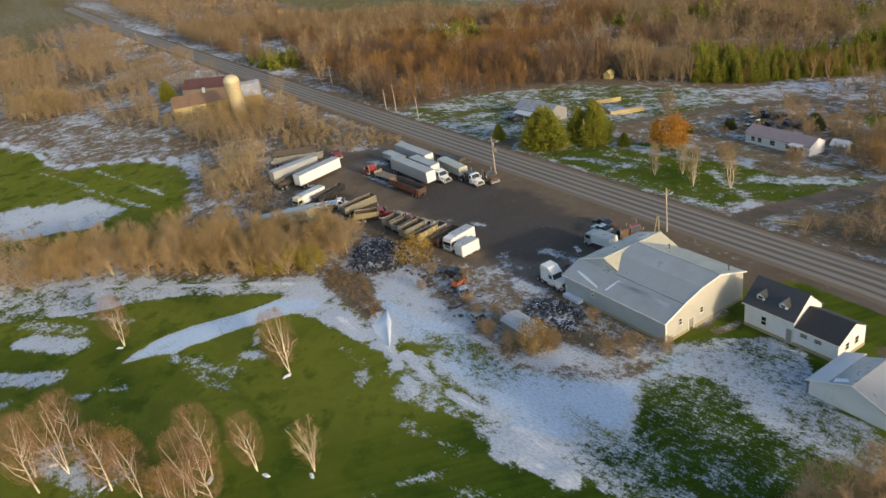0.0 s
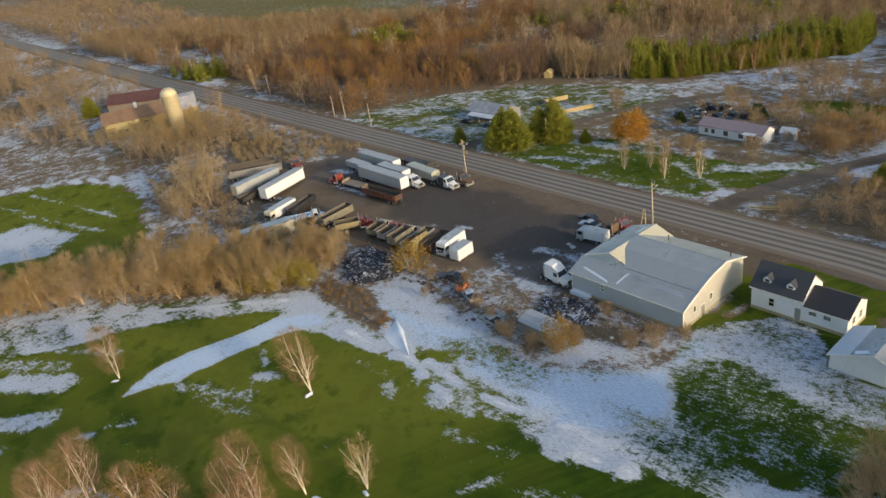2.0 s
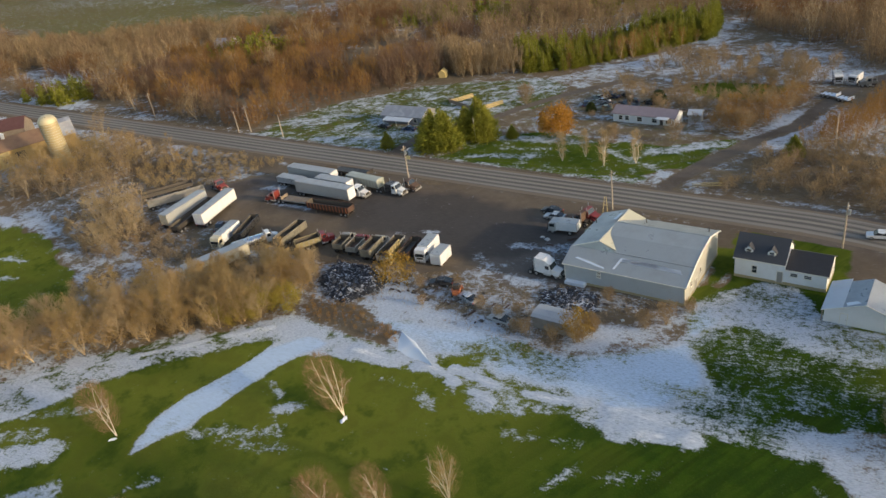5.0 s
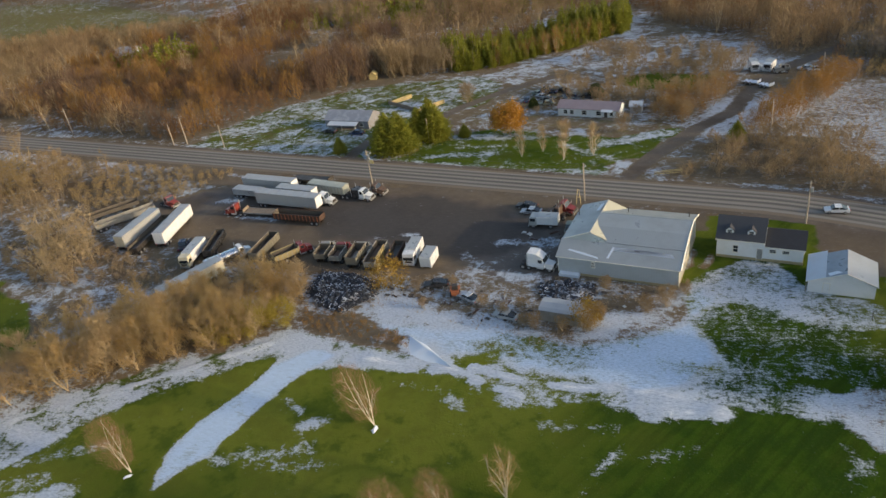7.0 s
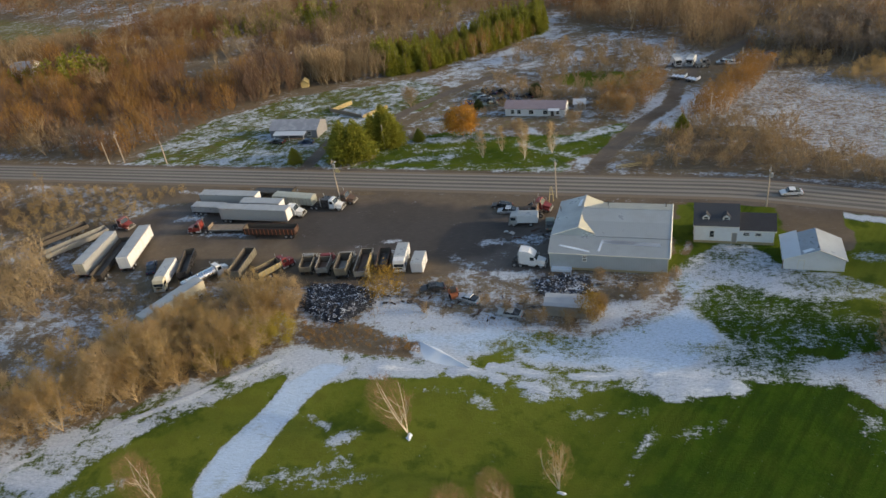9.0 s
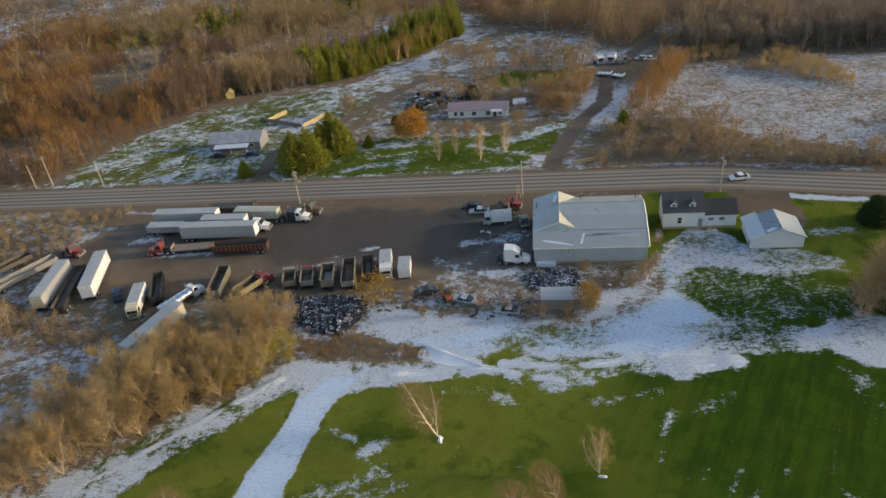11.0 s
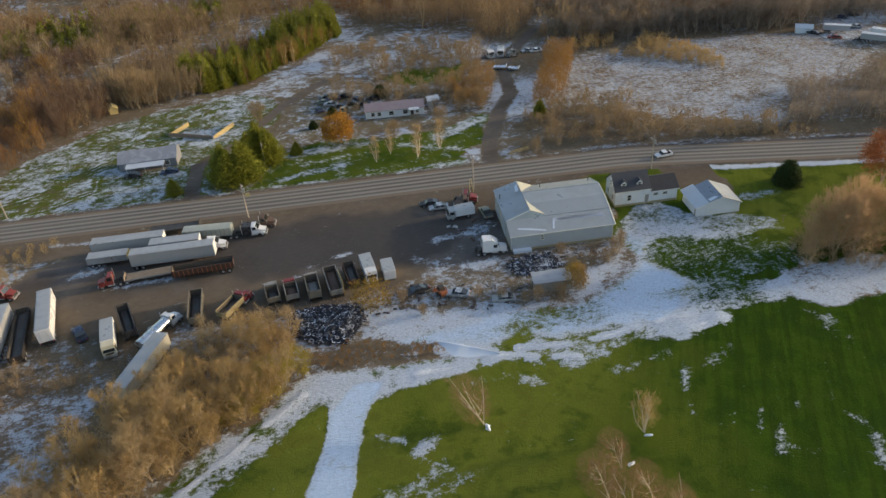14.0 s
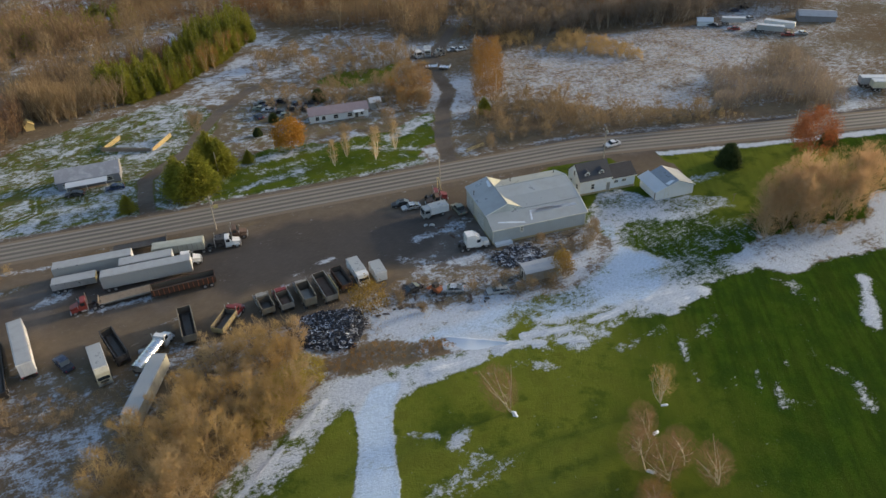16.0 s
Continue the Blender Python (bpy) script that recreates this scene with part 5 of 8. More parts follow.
def bare_tree(seed, h, r, stems=1, limbs=12, twigs=500, twig=0.9, width=0.04, lean=0.12, low=0.22, girth=0.022, rise=0.75, subs=3, haze=0.4, wild=0.55, up=0.30):
    """A leafless tree: limbs and a haze of twigs, as two meshes' arrays."""
    rng = np.random.RandomState(seed)
    segs, roots, ways = [], [], []
    for _ in range(stems):
        tip = np.array([*(rng.normal(size=2) * (lean if stems == 1 else lean * 2.2) * h), h * rng.uniform(0.8, 1.0)])
        bow = np.array([*rng.normal(size=2) * 0.04 * h, 0])
        at = lambda f: tip * f + bow * math.sin(f * math.pi)
        cuts = np.linspace(0, 1, 6 if subs else 3)
        g = girth * h / math.sqrt(stems)
        for f, k in zip(cuts, cuts[1:]):
            segs.append((at(f), at(k), g * (1 - f) + 0.02, g * (1 - k) + 0.02))
        for _ in range(max(3, limbs // stems)):
            f = rng.uniform(low, 0.95)
            az, ln = rng.uniform(0, math.tau), r * (1.15 - f) * rng.uniform(0.7, 1.15)
            out = np.array([math.cos(az), math.sin(az), rise * rng.uniform(0.7, 1.4)])
            out /= np.linalg.norm(out)
            p0, p1 = at(f), at(f) + out * ln * 0.55
            p2 = p1 + (out * 0.7 + np.array([0, 0, 0.45])) * ln * 0.55
            gb = g * (1 - f) * 0.5 + 0.02
            if subs:
                segs += [(p0, p1, gb, gb * 0.65), (p1, p2, gb * 0.65, 0.012)]
            for _ in range(subs):
                q = rng.uniform(0.3, 0.95)
                s0 = p0 + (p1 - p0) * q * 2 if q < 0.5 else p1 + (p2 - p1) * (q * 2 - 1)
                w = out * 0.6 + rng.normal(size=3) * 0.5 + np.array([0, 0, 0.3])
                s1 = s0 + w / np.linalg.norm(w) * ln * 0.42
                segs.append((s0, s1, gb * 0.4, 0.01))
                roots.append((s0, s1)), ways.append(w / np.linalg.norm(w))
            roots.append((p1, p2)), ways.append(out)
        roots.append((at(0.7), at(1.0))), ways.append(tip / np.linalg.norm(tip))
    pick = rng.randint(0, len(roots), twigs)
    A, B, Wy = np.array([p[0] for p in roots]), np.array([p[1] for p in roots]), np.array(ways)
    f = rng.uniform(0.05, 1.0, (twigs, 1))
    root = A[pick] * (1 - f) + B[pick] * f
    loose = rng.rand(twigs) < haze            # the rest of the crown, between the limbs
    az, u, v = rng.uniform(0, math.tau, twigs), np.sqrt(rng.uniform(0.02, 1, twigs)), rng.uniform(0, 1, twigs)
    girdle = r * (0.45 + 1.5 * v * (1.05 - v) * 1.6) * 0.62 * u
    crown = np.stack([girdle * np.cos(az), girdle * np.sin(az), h * (low * 0.6 + 0.04 + (0.92 - low * 0.6) * v)], -1)
    root = np.where(loose[:, None], crown, root)
    way_out = np.stack([np.cos(az) * 0.7, np.sin(az) * 0.7, np.full(twigs, 0.75)], -1)
    way = np.where(loose[:, None], way_out, Wy[pick]) * 0.7 + rng.normal(size=(twigs, 3)) * wild + [0, 0, up]
    way /= np.linalg.norm(way, axis=1, keepdims=True)
    return sticks(segs), slivers(rng, root, way, twig * rng.uniform(0.5, 1.3, twigs), width * rng.uniform(0.6, 1.4, twigs))


def leafy_tree(seed, h, r, leaves=2600, size=0.26, stems=1, low=0.25, round_=0.0):
    """Limbs with a broken crown of many small leaves set in clumps."""
    rng = np.random.RandomState(seed)
    wood, _ = bare_tree(seed, h * 0.92, r * 0.85, stems, 14, 10, low=low)
    n = 46
    az, el = rng.uniform(0, math.tau, n), np.arcsin(rng.uniform(-0.75, 1.0, n))
    rad = rng.uniform(0.45, 1.0, n) ** 0.6
    mid = np.stack([r * rad * np.cos(el) * np.cos(az), r * rad * np.cos(el) * np.sin(az), h * (low + 1) / 2 + h * (1 - low) / 2 * rad * np.sin(el)], -1)
    pick = rng.randint(0, n, leaves)
    root = mid[pick] + rng.normal(size=(leaves, 3)) * r * 0.17
    root[:, 2] = np.maximum(root[:, 2], h * 0.03)
    way = rng.normal(size=(leaves, 3))
    way /= np.linalg.norm(way, axis=1, keepdims=True)
    return wood, slivers(rng, root, way, size * rng.uniform(0.7, 1.5, leaves), size * rng.uniform(0.7, 1.3, leaves))


def conifer(seed, h, r, boughs=260, width=0.34, low=0.06, bulge=0.8, tilt=0.0, ragged=0.25):
    rng = np.random.RandomState(seed)
    wood = sticks([((0, 0, 0), (0.02 * h, 0, h * 0.5), 0.02 * h, 0.012 * h), ((0.02 * h, 0, h * 0.5), (0, 0, h * 0.97), 0.012 * h, 0.01)], 5)
    f = low + (1 - low) * (1 - np.sqrt(rng.uniform(0, 1, boughs)))
    az = rng.uniform(0, math.tau, boughs)
    ln = r * (1 - f) ** bulge * rng.uniform(0.9 - ragged, 0.9 + ragged, boughs) + 0.12
    out = np.stack([np.cos(az), np.sin(az), rng.uniform(-0.35, 0.25, boughs) + tilt], -1)
    root = np.stack([np.zeros(boughs), np.zeros(boughs), f * h], -1)
    V1, F1 = slivers(rng, root, out, ln, width * 0.8 * np.ones(boughs))
    k = 4
    s = np.repeat(np.arange(boughs), k)
    t = rng.uniform(0.3, 0.95, len(s))
    r2 = root[s] + out[s] * (ln[s] * t)[:, None]
    w2 = out[s] * 0.6 + rng.normal(size=(len(s), 3)) * 0.5 + [0, 0, 0.15]
    w2 /= np.linalg.norm(w2, axis=1, keepdims=True)
    V2, F2 = slivers(rng, r2, w2, np.clip(ln[s] * 0.45, 0.2, 0.9), width * rng.uniform(0.8, 1.4, len(s)))
    return wood, (np.concatenate([V1, V2]), np.concatenate([F1, F2 + len(V1)]))


def plant(name, arrays, bark, leaf, label, category, group=""):
    """A tree as a thing with a trunk and a crown, made once, to be copied."""
    t = thing(name, pose(0, 0, 0), label, category, group)
    for n, (V, F), m in zip(("trunk", "crown"), arrays, (bark, leaf)):
        ob = new(n, quick_mesh(n, V, F, m))
        ob.parent = t
    return t


def sized(x, y, turn, s, sz=None, up=-0.1):
    return on(x, y, turn, up) @ Matrix.Diagonal((s, s, sz or s, 1))


def leant(x, y, turn, s):
    """As sized, but leaning to the west, as the wind has bent it."""
    return on(x, y, 0, -0.1) @ pose(0, 0, 0, 0, -18, 0) @ pose(0, 0, 0, 0, 0, turn) @ Matrix.Scale(s, 4)


def wood_of(name, kinds, spots, bark, leaf, label, category):
    """Many trees too many to count, in one mesh: copies of a few kinds, turned and sized. spots: rows of x, y, turn, size."""
    spots = np.asarray(spots)
    who = np.arange(len(spots)) % len(kinds)
    VS, FS, MS, n = [], [], [], 0
    for k, arrays in enumerate(kinds):
        mine = spots[who == k]
        if not len(mine):
            continue
        c, s = np.cos(mine[:, 2])[:, None], np.sin(mine[:, 2])[:, None]
        z = -0.08 * np.clip(mine[:, 1] - 12, 0, 260)
        for slot, (V, F) in enumerate(arrays):
            P = np.stack([(V[:, 0] * c - V[:, 1] * s) * mine[:, 3:4] + mine[:, 0:1], (V[:, 0] * s + V[:, 1] * c) * mine[:, 3:4] + mine[:, 1:2], V[:, 2] * mine[:, 3:4] + z[:, None] - 0.1], -1).reshape(-1, 3)
            FF = (F[None] + (np.arange(len(mine)) * len(V))[:, None, None]).reshape(-1, 3) + n
            n += len(P)
            VS.append(P), FS.append(FF), MS.append(np.full(len(FF), slot, np.int32))
    me = quick_mesh(name, np.concatenate(VS), np.concatenate(FS), bark)
    me.materials.append(leaf)
    me.polygons.foreach_set("material_index", np.concatenate(MS))
    return tagged(new(name, me), label, category, kind="stuff")


def spread(seed, poly, count, gap, avoid=(), patchy=0.0):
    """Places strewn over an outline, no two nearer than gap."""
    rng = np.random.RandomState(seed)
    P = np.array(poly, float)
    lo, hi = P.min(0), P.max(0)
    got = np.zeros((0, 2))
    cand = lo + rng.rand(count * 14, 2) * (hi - lo)
    ok = inside(poly, cand[:, 0], cand[:, 1]) > 0
    for a in avoid:
        ok &= inside(a, cand[:, 0], cand[:, 1]) < 0
    for line, w in ((SIDE_ROAD, 5.0), (SIDE_DRIVE, 3.0)):
        ok &= along(line, cand[:, 0], cand[:, 1]) > w
    ok &= np.abs(cand[:, 1] - road_y(cand[:, 0])) > 8.5
    ok &= lattice(seed, 19, cand[:, 0], cand[:, 1]) * 0.65 + lattice(seed + 1, 47, cand[:, 0], cand[:, 1]) * 0.35 >= patchy
    cell = {}
    out = []
    for x, y in cand[ok]:
        i, j = int(x // gap), int(y // gap)
        if all((x - a) ** 2 + (y - b) ** 2 >= gap * gap for u in (i - 1, i, i + 1) for v in (j - 1, j, j + 1) for a, b in cell.get((u, v), ())):
            cell.setdefault((i, j), []).append((x, y))
            out.append((x, y))
            if len(out) == count:
                break
    return np.array(out).reshape(-1, 2)


def rows_of(seed, places, lo, hi):
    rng = np.random.RandomState(seed)
    tall = 0.72 + 0.56 * lattice(seed, 28, places[:, 0], places[:, 1])
    return np.concatenate([places, rng.uniform(0, math.tau, (len(places), 1)), rng.uniform(lo, hi, (len(places), 1)) * tall[:, None]], 1)


# Birches and young trees on the golf course
def birches():
    kinds = [plant("birch_tree", bare_tree(30 + k, 11.8, 4.7, st, 15, 5200, 1.0, 0.021, le, 0.16, 0.0125, 1.2, 2, 0.75), BIRCH_BARK, TWIG_PINK, "bare birch with pale trunk and fine pinkish twigs", "tree", "birches on the golf course") for k, (st, le) in enumerate(((1, 0.04), (3, 0.06), (2, 0.045)))]
    spots = [(-41.1, -92.4, 0.85, 2), (-10.9, -73.1, 0.92, 1), (3.6, -90.2, 0.9, 0), (7.0, -85.2, 0.85, 2), (-11.2, -106, 1.05, 1), (-10, -110, 1.1, 0), (-3.2, -101.8, 0.95, 0), (1.0, -98.8, 0.95, 2), (5.8, -93, 0.9, 1), (-14, -110, 1.0, 2), (9.3, -91.5, 0.85, 0), (12, -96, 0.9, 1), (-16.5, -104.5, 0.9, 0)]
    used = set()
    for i, (x, y, s, k) in enumerate(spots):
        if k not in used:
            used.add(k)
            kinds[k].matrix_basis = leant(x, y, i * 77, s)
        else:
            copy_thing(kinds[k], leant(x, y, i * 77, s))
    vase = plant("young_tree", bare_tree(41, 8.2, 3.0, 7, 30, 1500, 0.9, 0.034, 0.09, 0.2, 0.018, 1.6), BIRCH_BARK, TWIG_BROWN, "vase-shaped bare young tree with many pale stems on the lawn", "tree")
    vase.matrix_basis = sized(12.5, -79.4, 0, 1.0)
    gold = plant("ochre_shrub", leafy_tree(43, 4.2, 2.6, 1500, 0.2, 4, 0.05), BARK, LEAF_OCHRE, "ochre-leaved shrub among birches", "shrub", "ochre shrubs")
    gold.matrix_basis = sized(-9.0, -100.6, 0, 1.25)
    copy_thing(gold, sized(-26.6, -40.2, 40, 1.1, 1.15))
    copy_thing(gold, sized(12.4, -42.6, 80, 0.75, 1.05))
    copy_thing(gold, sized(2.2, -95.5, 120, 0.7))


birches()
BUSH = [bare_tree(70 + k, 4.2, 2.3, 5, 15, 330, 1.0, 0.08, 0.12, 0.03, 0.012, 1.0, 1) for k in range(4)]
THICKET = [(-69, -66), (-76, -77), (-96, -98), (-87, -106), (-66, -81), (-51, -68), (-42, -59.5), (-39.5, -54), (-41, -48), (-45, -42), (-52, -40), (-58, -46), (-62, -58), (-66, -60)]
THICKET_GAP = [(-93, -80), (-91, -90), (-83, -89), (-76, -84), (-78, -79)]
SW_WOOD = [(-90, -92), (-78, -101), (-86, -116), (-118, -160), (-140, -150), (-112, -118)]
WEST_BRUSH = [(-70, -45), (-70, -51), (-88, -53), (-100, -60), (-134, -50), (-126, -39), (-106, -42), (-90, -45)]
FARM_WOOD = [(-128, -6), (-124, -38), (-150, -44), (-206, -54), (-260, -70), (-330, -92), (-440, -95), (-560, -80), (-560, -6), (-260, -6)]
FARM_CLEAR = [(-246, -34), (-206, -46), (-190, -42), (-166, -27), (-168, -20), (-180, -6), (-240, -6)]
thicket_trees = [plant("bare_tree", bare_tree(50 + k, 9.0, 4.4, st, 34, tw - 500, 1.15, 0.038, 0.09, 0.05, 0.0095, 0.95, 4, 0.22), PALE_BARK, m, "bare brown-twigged tree in the thicket below the yard", "tree", "thicket trees") for k, (st, m, tw) in enumerate(((3, TWIG_BROWN, 3200), (2, TWIG_GREY, 3000), (4, TWIG_BROWN, 3400), (3, TWIG_GREY, 3000)))]
spots = rows_of(5, spread(6, THICKET, 120, 2.9, (THICKET_GAP,)), 0.7, 1.35)
spots = np.concatenate([spots, [(-60.5, -53.5, 1.0, 0.85), (-63.0, -57.5, 2.0, 0.9), (-59.5, -49.5, 3.0, 0.6)]])
beside = along([(-64.4, -43.6), (-69, -57)], spots[:, 0], spots[:, 1])
spots[:, 3] *= np.where(spots[:, 0] > -66.7 + (spots[:, 1] + 50.3) * 0.34, 1.1, np.clip(beside / 7, 0.55, 1.0))
spots = spots[beside > 2.2]
for i, (x, y, turn, s) in enumerate(spots):
    if i < 4:
        thicket_trees[i].matrix_basis = sized(x, y, math.degrees(turn), s)
    else:
        copy_thing(thicket_trees[i % 4], sized(x, y, math.degrees(turn), s * (0.55 if y > -47 else 1.0)))
wood_of("undergrowth", BUSH, rows_of(42, spread(43, THICKET, 150, 1.9, (THICKET_GAP,)), 0.4, 0.95), BARK, TWIG_BROWN, "dense brown undergrowth between the thicket trees", "brush")
olive = plant("olive_shrub", leafy_tree(61, 6.5, 3.4, 4200, 0.20, 3, 0.04), BARK, LEAF_OLIVE, "tall olive-yellow shrub still in leaf at the thicket's edge", "shrub", "olive shrubs")
olive.matrix_basis = sized(-40.6, -55.6, 0, 0.8)
for x, y, s in ((-44.0, -59.0, 1.2), (-47.5, -62.5, 0.95), (-50.5, -64.5, 0.7)):
    copy_thing(olive, sized(x, y, x * 31, s))
MID = [bare_tree(80 + k, 8.5, 3.9, 3, 10, 360, 1.3, 0.09, 0.09, 0.06, 0.014, 1.0, 1, 0.55, 0.75) for k in range(4)]
NORTH = [bare_tree(95 + k, 9, 3.4, 1, 3, 150, 1.7, 0.15, 0.06, 0.02, 0.012, 1.4, 0, 0.85, 0.55, 1.0) for k in range(4)]
UPRIGHT = [bare_tree(85 + k, 8.5, 3.0, 4, 9, 230, 1.7, 0.10, 0.07, 0.03, 0.010, 1.8, 1, 0.6, 0.35, 1.2) for k in range(4)]
FAR = [bare_tree(90 + k, 10, 5.2, 1, 3, 64, 2.2, 0.38, 0.06, 0.02, 0.010, 1.0, 0, 0.9, 1.0) for k in range(4)]
wood_of("brush_wood", BUSH, rows_of(7, spread(8, WEST_BRUSH, 135, 2.0, (), 0.38), 0.25, 0.65), BARK, TWIG_DULL, "dense brown leafless brush beside the yard", "brush")
NW_BRUSH = [(-95, -3), (-103, -19), (-122, -28), (-138, -22), (-134, -3)]
wood_of("verge_brush", BUSH, rows_of(39, spread(40, NW_BRUSH, 150, 2.0), 0.35, 0.8), BARK, TWIG_BROWN, "low ochre brush between the yard and the road", "brush")
wood_of("hedge_wood", MID, rows_of(9, spread(10, SW_WOOD, 150, 2.8), 0.7, 1.15), BARK, TWIG_GREY, "bare trees of the wood along the golf course", "wood")
wood_of("farm_wood", MID, rows_of(11, spread(12, FARM_WOOD, 520, 3.2, (FARM_CLEAR, WEST_SNOW, WEST_FIELD), 0.48), 0.5, 1.35), BARK, TWIG_DULL, "bare brown trees and brush around the old farm", "wood")
FARM_FRONT = [(-212, -50), (-186, -48), (-160, -36), (-142, -22), (-144, -10), (-164, -12), (-180, -14), (-187, -26), (-193, -38), (-202, -45)]
SILO_CLEAR = [(-176, -29), (-176, -20), (-166, -20), (-166, -29)]
wood_of("farm_thicket", MID, rows_of(63, spread(64, FARM_FRONT, 95, 2.6, (SILO_CLEAR,)), 0.5, 0.92), PALE_BARK, TWIG_BROWN, "leafless brown trees in front of the old farm barn", "wood")
WEST_CLUMP = [(-300, -86), (-282, -92), (-262, -78), (-262, -66), (-290, -66)]
wood_of("west_clump", MID, rows_of(65, spread(66, WEST_CLUMP, 60, 3.0), 0.7, 1.3), BARK, TWIG_BROWN, "clump of bare brown trees beyond the golf course", "wood")
YARD_CORNER = [(-124, -44), (-112, -50), (-104, -58), (-96, -56), (-98, -46), (-110, -38)]
wood_of("corner_trees", MID, rows_of(67, spread(68, YARD_CORNER, 36, 2.6), 0.5, 1.05), PALE_BARK, TWIG_GREY, "bare pale-limbed trees at the yard's snowy corner", "wood")
RUST_WOOD = [(-240, 30), (-128, 18), (-126, 45), (-108, 84), (-112, 150), (-190, 190), (-300, 130)]
NORTH_WOOD = [(-460, 22), (-130, 16), (-100, 110), (-60, 118), (-40, 210), (-10, 175), (30, 128), (60, 112), (140, 112), (260, 130), (270, 260), (-120, 290), (-460, 200)]
FAR_WOOD = [(-900, 60), (-460, 22), (-460, 200), (-120, 290), (270, 260), (260, 130), (420, 120), (480, 520), (-200, 720), (-900, 560)]
SIDE_BRUSH = [(13, 14), (18, 30), (28, 45), (38, 50), (50, 44), (52, 32), (66, 17), (82, 13), (80, 8), (40, 13)]
FIELD_BRUSH = [(84, 12), (98, 36), (108, 42), (134, 42), (126, 12), (122, 2), (94, 4)]
FIELD_TONGUE = [(51, 95), (66, 89), (92, 64), (94, 72), (90, 98), (80, 110), (58, 116)]
ROAD_EDGE = [(60, 10), (84, 14), (92, 4), (76, 2)]
SIDE_TALL = [(26, 46), (30, 62), (36, 80), (46, 106), (53, 100), (42, 70), (34, 48)]
NORTH_BRUSH = [(-36, 84), (-40, 100), (-26, 135), (0, 140), (22, 118), (20, 72), (8, 62), (0, 76)]
MEADOW = [(-30, 60), (-36, 80), (-8, 78), (14, 66), (12, 50), (2, 58)]
SPRUCE_ROW = [(-88, 112), (-78, 101), (-64, 108), (-48, 132), (-31, 168), (-38, 200), (-52, 178), (-70, 140)]
CLEAR = (SPRUCE_ROW, SPRUCE_STRIP, FAR_FIELDS, EAST_FIELD, RUST_WOOD, NORTH_WHITE, MEADOW)
wood_of("tan_saplings", UPRIGHT, rows_of(93, spread(94, [(-112, 102), (-100, 90), (-78, 100), (-87, 112)], 80, 1.9), 0.95, 1.35), PALE_BARK, TWIG_DULL, "stand of upright tan saplings beside the spruce row", "wood")
wood_of("row_saplings", UPRIGHT, rows_of(95, spread(96, [(-66, 106), (-48, 130), (-32, 164), (-36, 170), (-54, 136), (-70, 112)], 34, 3.0), 0.6, 1.0), PALE_BARK, TWIG_GOLD, "bare golden saplings along the foot of the spruces", "wood")


wood_of("tall_bare_trees", MID, rows_of(97, np.concatenate([spread(98, RUST_WOOD, 60, 7.0, (), 0.45), spread(99, NORTH_WOOD, 170, 8.0, CLEAR, 0.45)]), 1.0, 1.5), PALE_BARK, TWIG_DULL, "tall pale bare trees standing above the brush", "wood")


def mixed_wood(kinds, rows, step, looks):
    """One wood in several tones that change from clump to clump."""
    tone = lattice(71, step, rows[:, 0], rows[:, 1]) * 0.6 + lattice(72, step / 3.2, rows[:, 0], rows[:, 1]) * 0.4
    cuts = np.quantile(tone, np.linspace(0, 1, len(looks) + 1))
    for lo, hi, (name, leaf, label) in zip(cuts, cuts[1:], looks):
        pick = rows[(tone >= lo) & (tone <= hi)].copy()
        if leaf is TWIG_RUST:
            pick[:, 3] *= 0.8
        wood_of(name, kinds, pick, BARK_DARK, leaf, label, "wood")


mixed_wood(UPRIGHT, rows_of(13, spread(14, RUST_WOOD, 1150, 2.4, (), 0.38), 0.5, 1.25), 26, (("rust_brush", TWIG_RUST, "dense rust-brown leafless thicket north of the road"), ("tawny_brush", TWIG_GOLD, "tawny brush in the rust-brown thicket"), ("dusky_brush", TWIG_DUSK, "dusky leafless brush in the thicket")))
mixed_wood(NORTH, rows_of(15, spread(16, NORTH_WOOD, 4600, 2.9, CLEAR, 0.45), 0.55, 1.4), 55, (("brown_wood", TWIG_DARK, "wide leafless brown woods beyond the fields"), ("tan_wood", TWIG_DULL, "paler tan leafless trees in the northern woods"), ("rust_wood", TWIG_RUST, "low rust-red thickets in the northern woods")))
mixed_wood(FAR, rows_of(37, spread(38, FAR_WOOD, 4400, 5.0, (FAR_FIELDS, FAR_STRIPS), 0.38), 0.7, 1.5), 110, (("far_brown_wood", TWIG_DARK, "far grey-brown leafless woods towards the horizon"), ("far_tan_wood", TWIG_DULL, "far paler woods towards the horizon"), ("far_rust_wood", TWIG_RUST, "far rust-brown thickets")))
wood_of("side_brush", BUSH, rows_of(17, spread(18, SIDE_BRUSH, 80, 2.3, (), 0.43), 0.35, 1.3), BARK, TWIG_DULL, "grey-brown leafless brush beside the road", "brush")
wood_of("field_brush", UPRIGHT, rows_of(45, spread(46, FIELD_BRUSH, 300, 2.0, (), 0.38), 0.3, 0.75), PALE_BARK, TWIG_ASH, "grey-brown leafless saplings at the field's edge", "brush")
wood_of("field_tongue", BUSH, rows_of(47, spread(48, FIELD_TONGUE, 330, 2.0, (), 0.28), 0.3, 0.8), BARK, TWIG_BROWN, "tongue of low warm brown brush across the field", "brush")
wood_of("roadside_brush", BUSH, rows_of(49, spread(50, ROAD_EDGE, 70, 1.8, (), 0.3), 0.2, 0.5), BARK, TWIG_GREY, "low leafless brush along the road's edge", "brush")
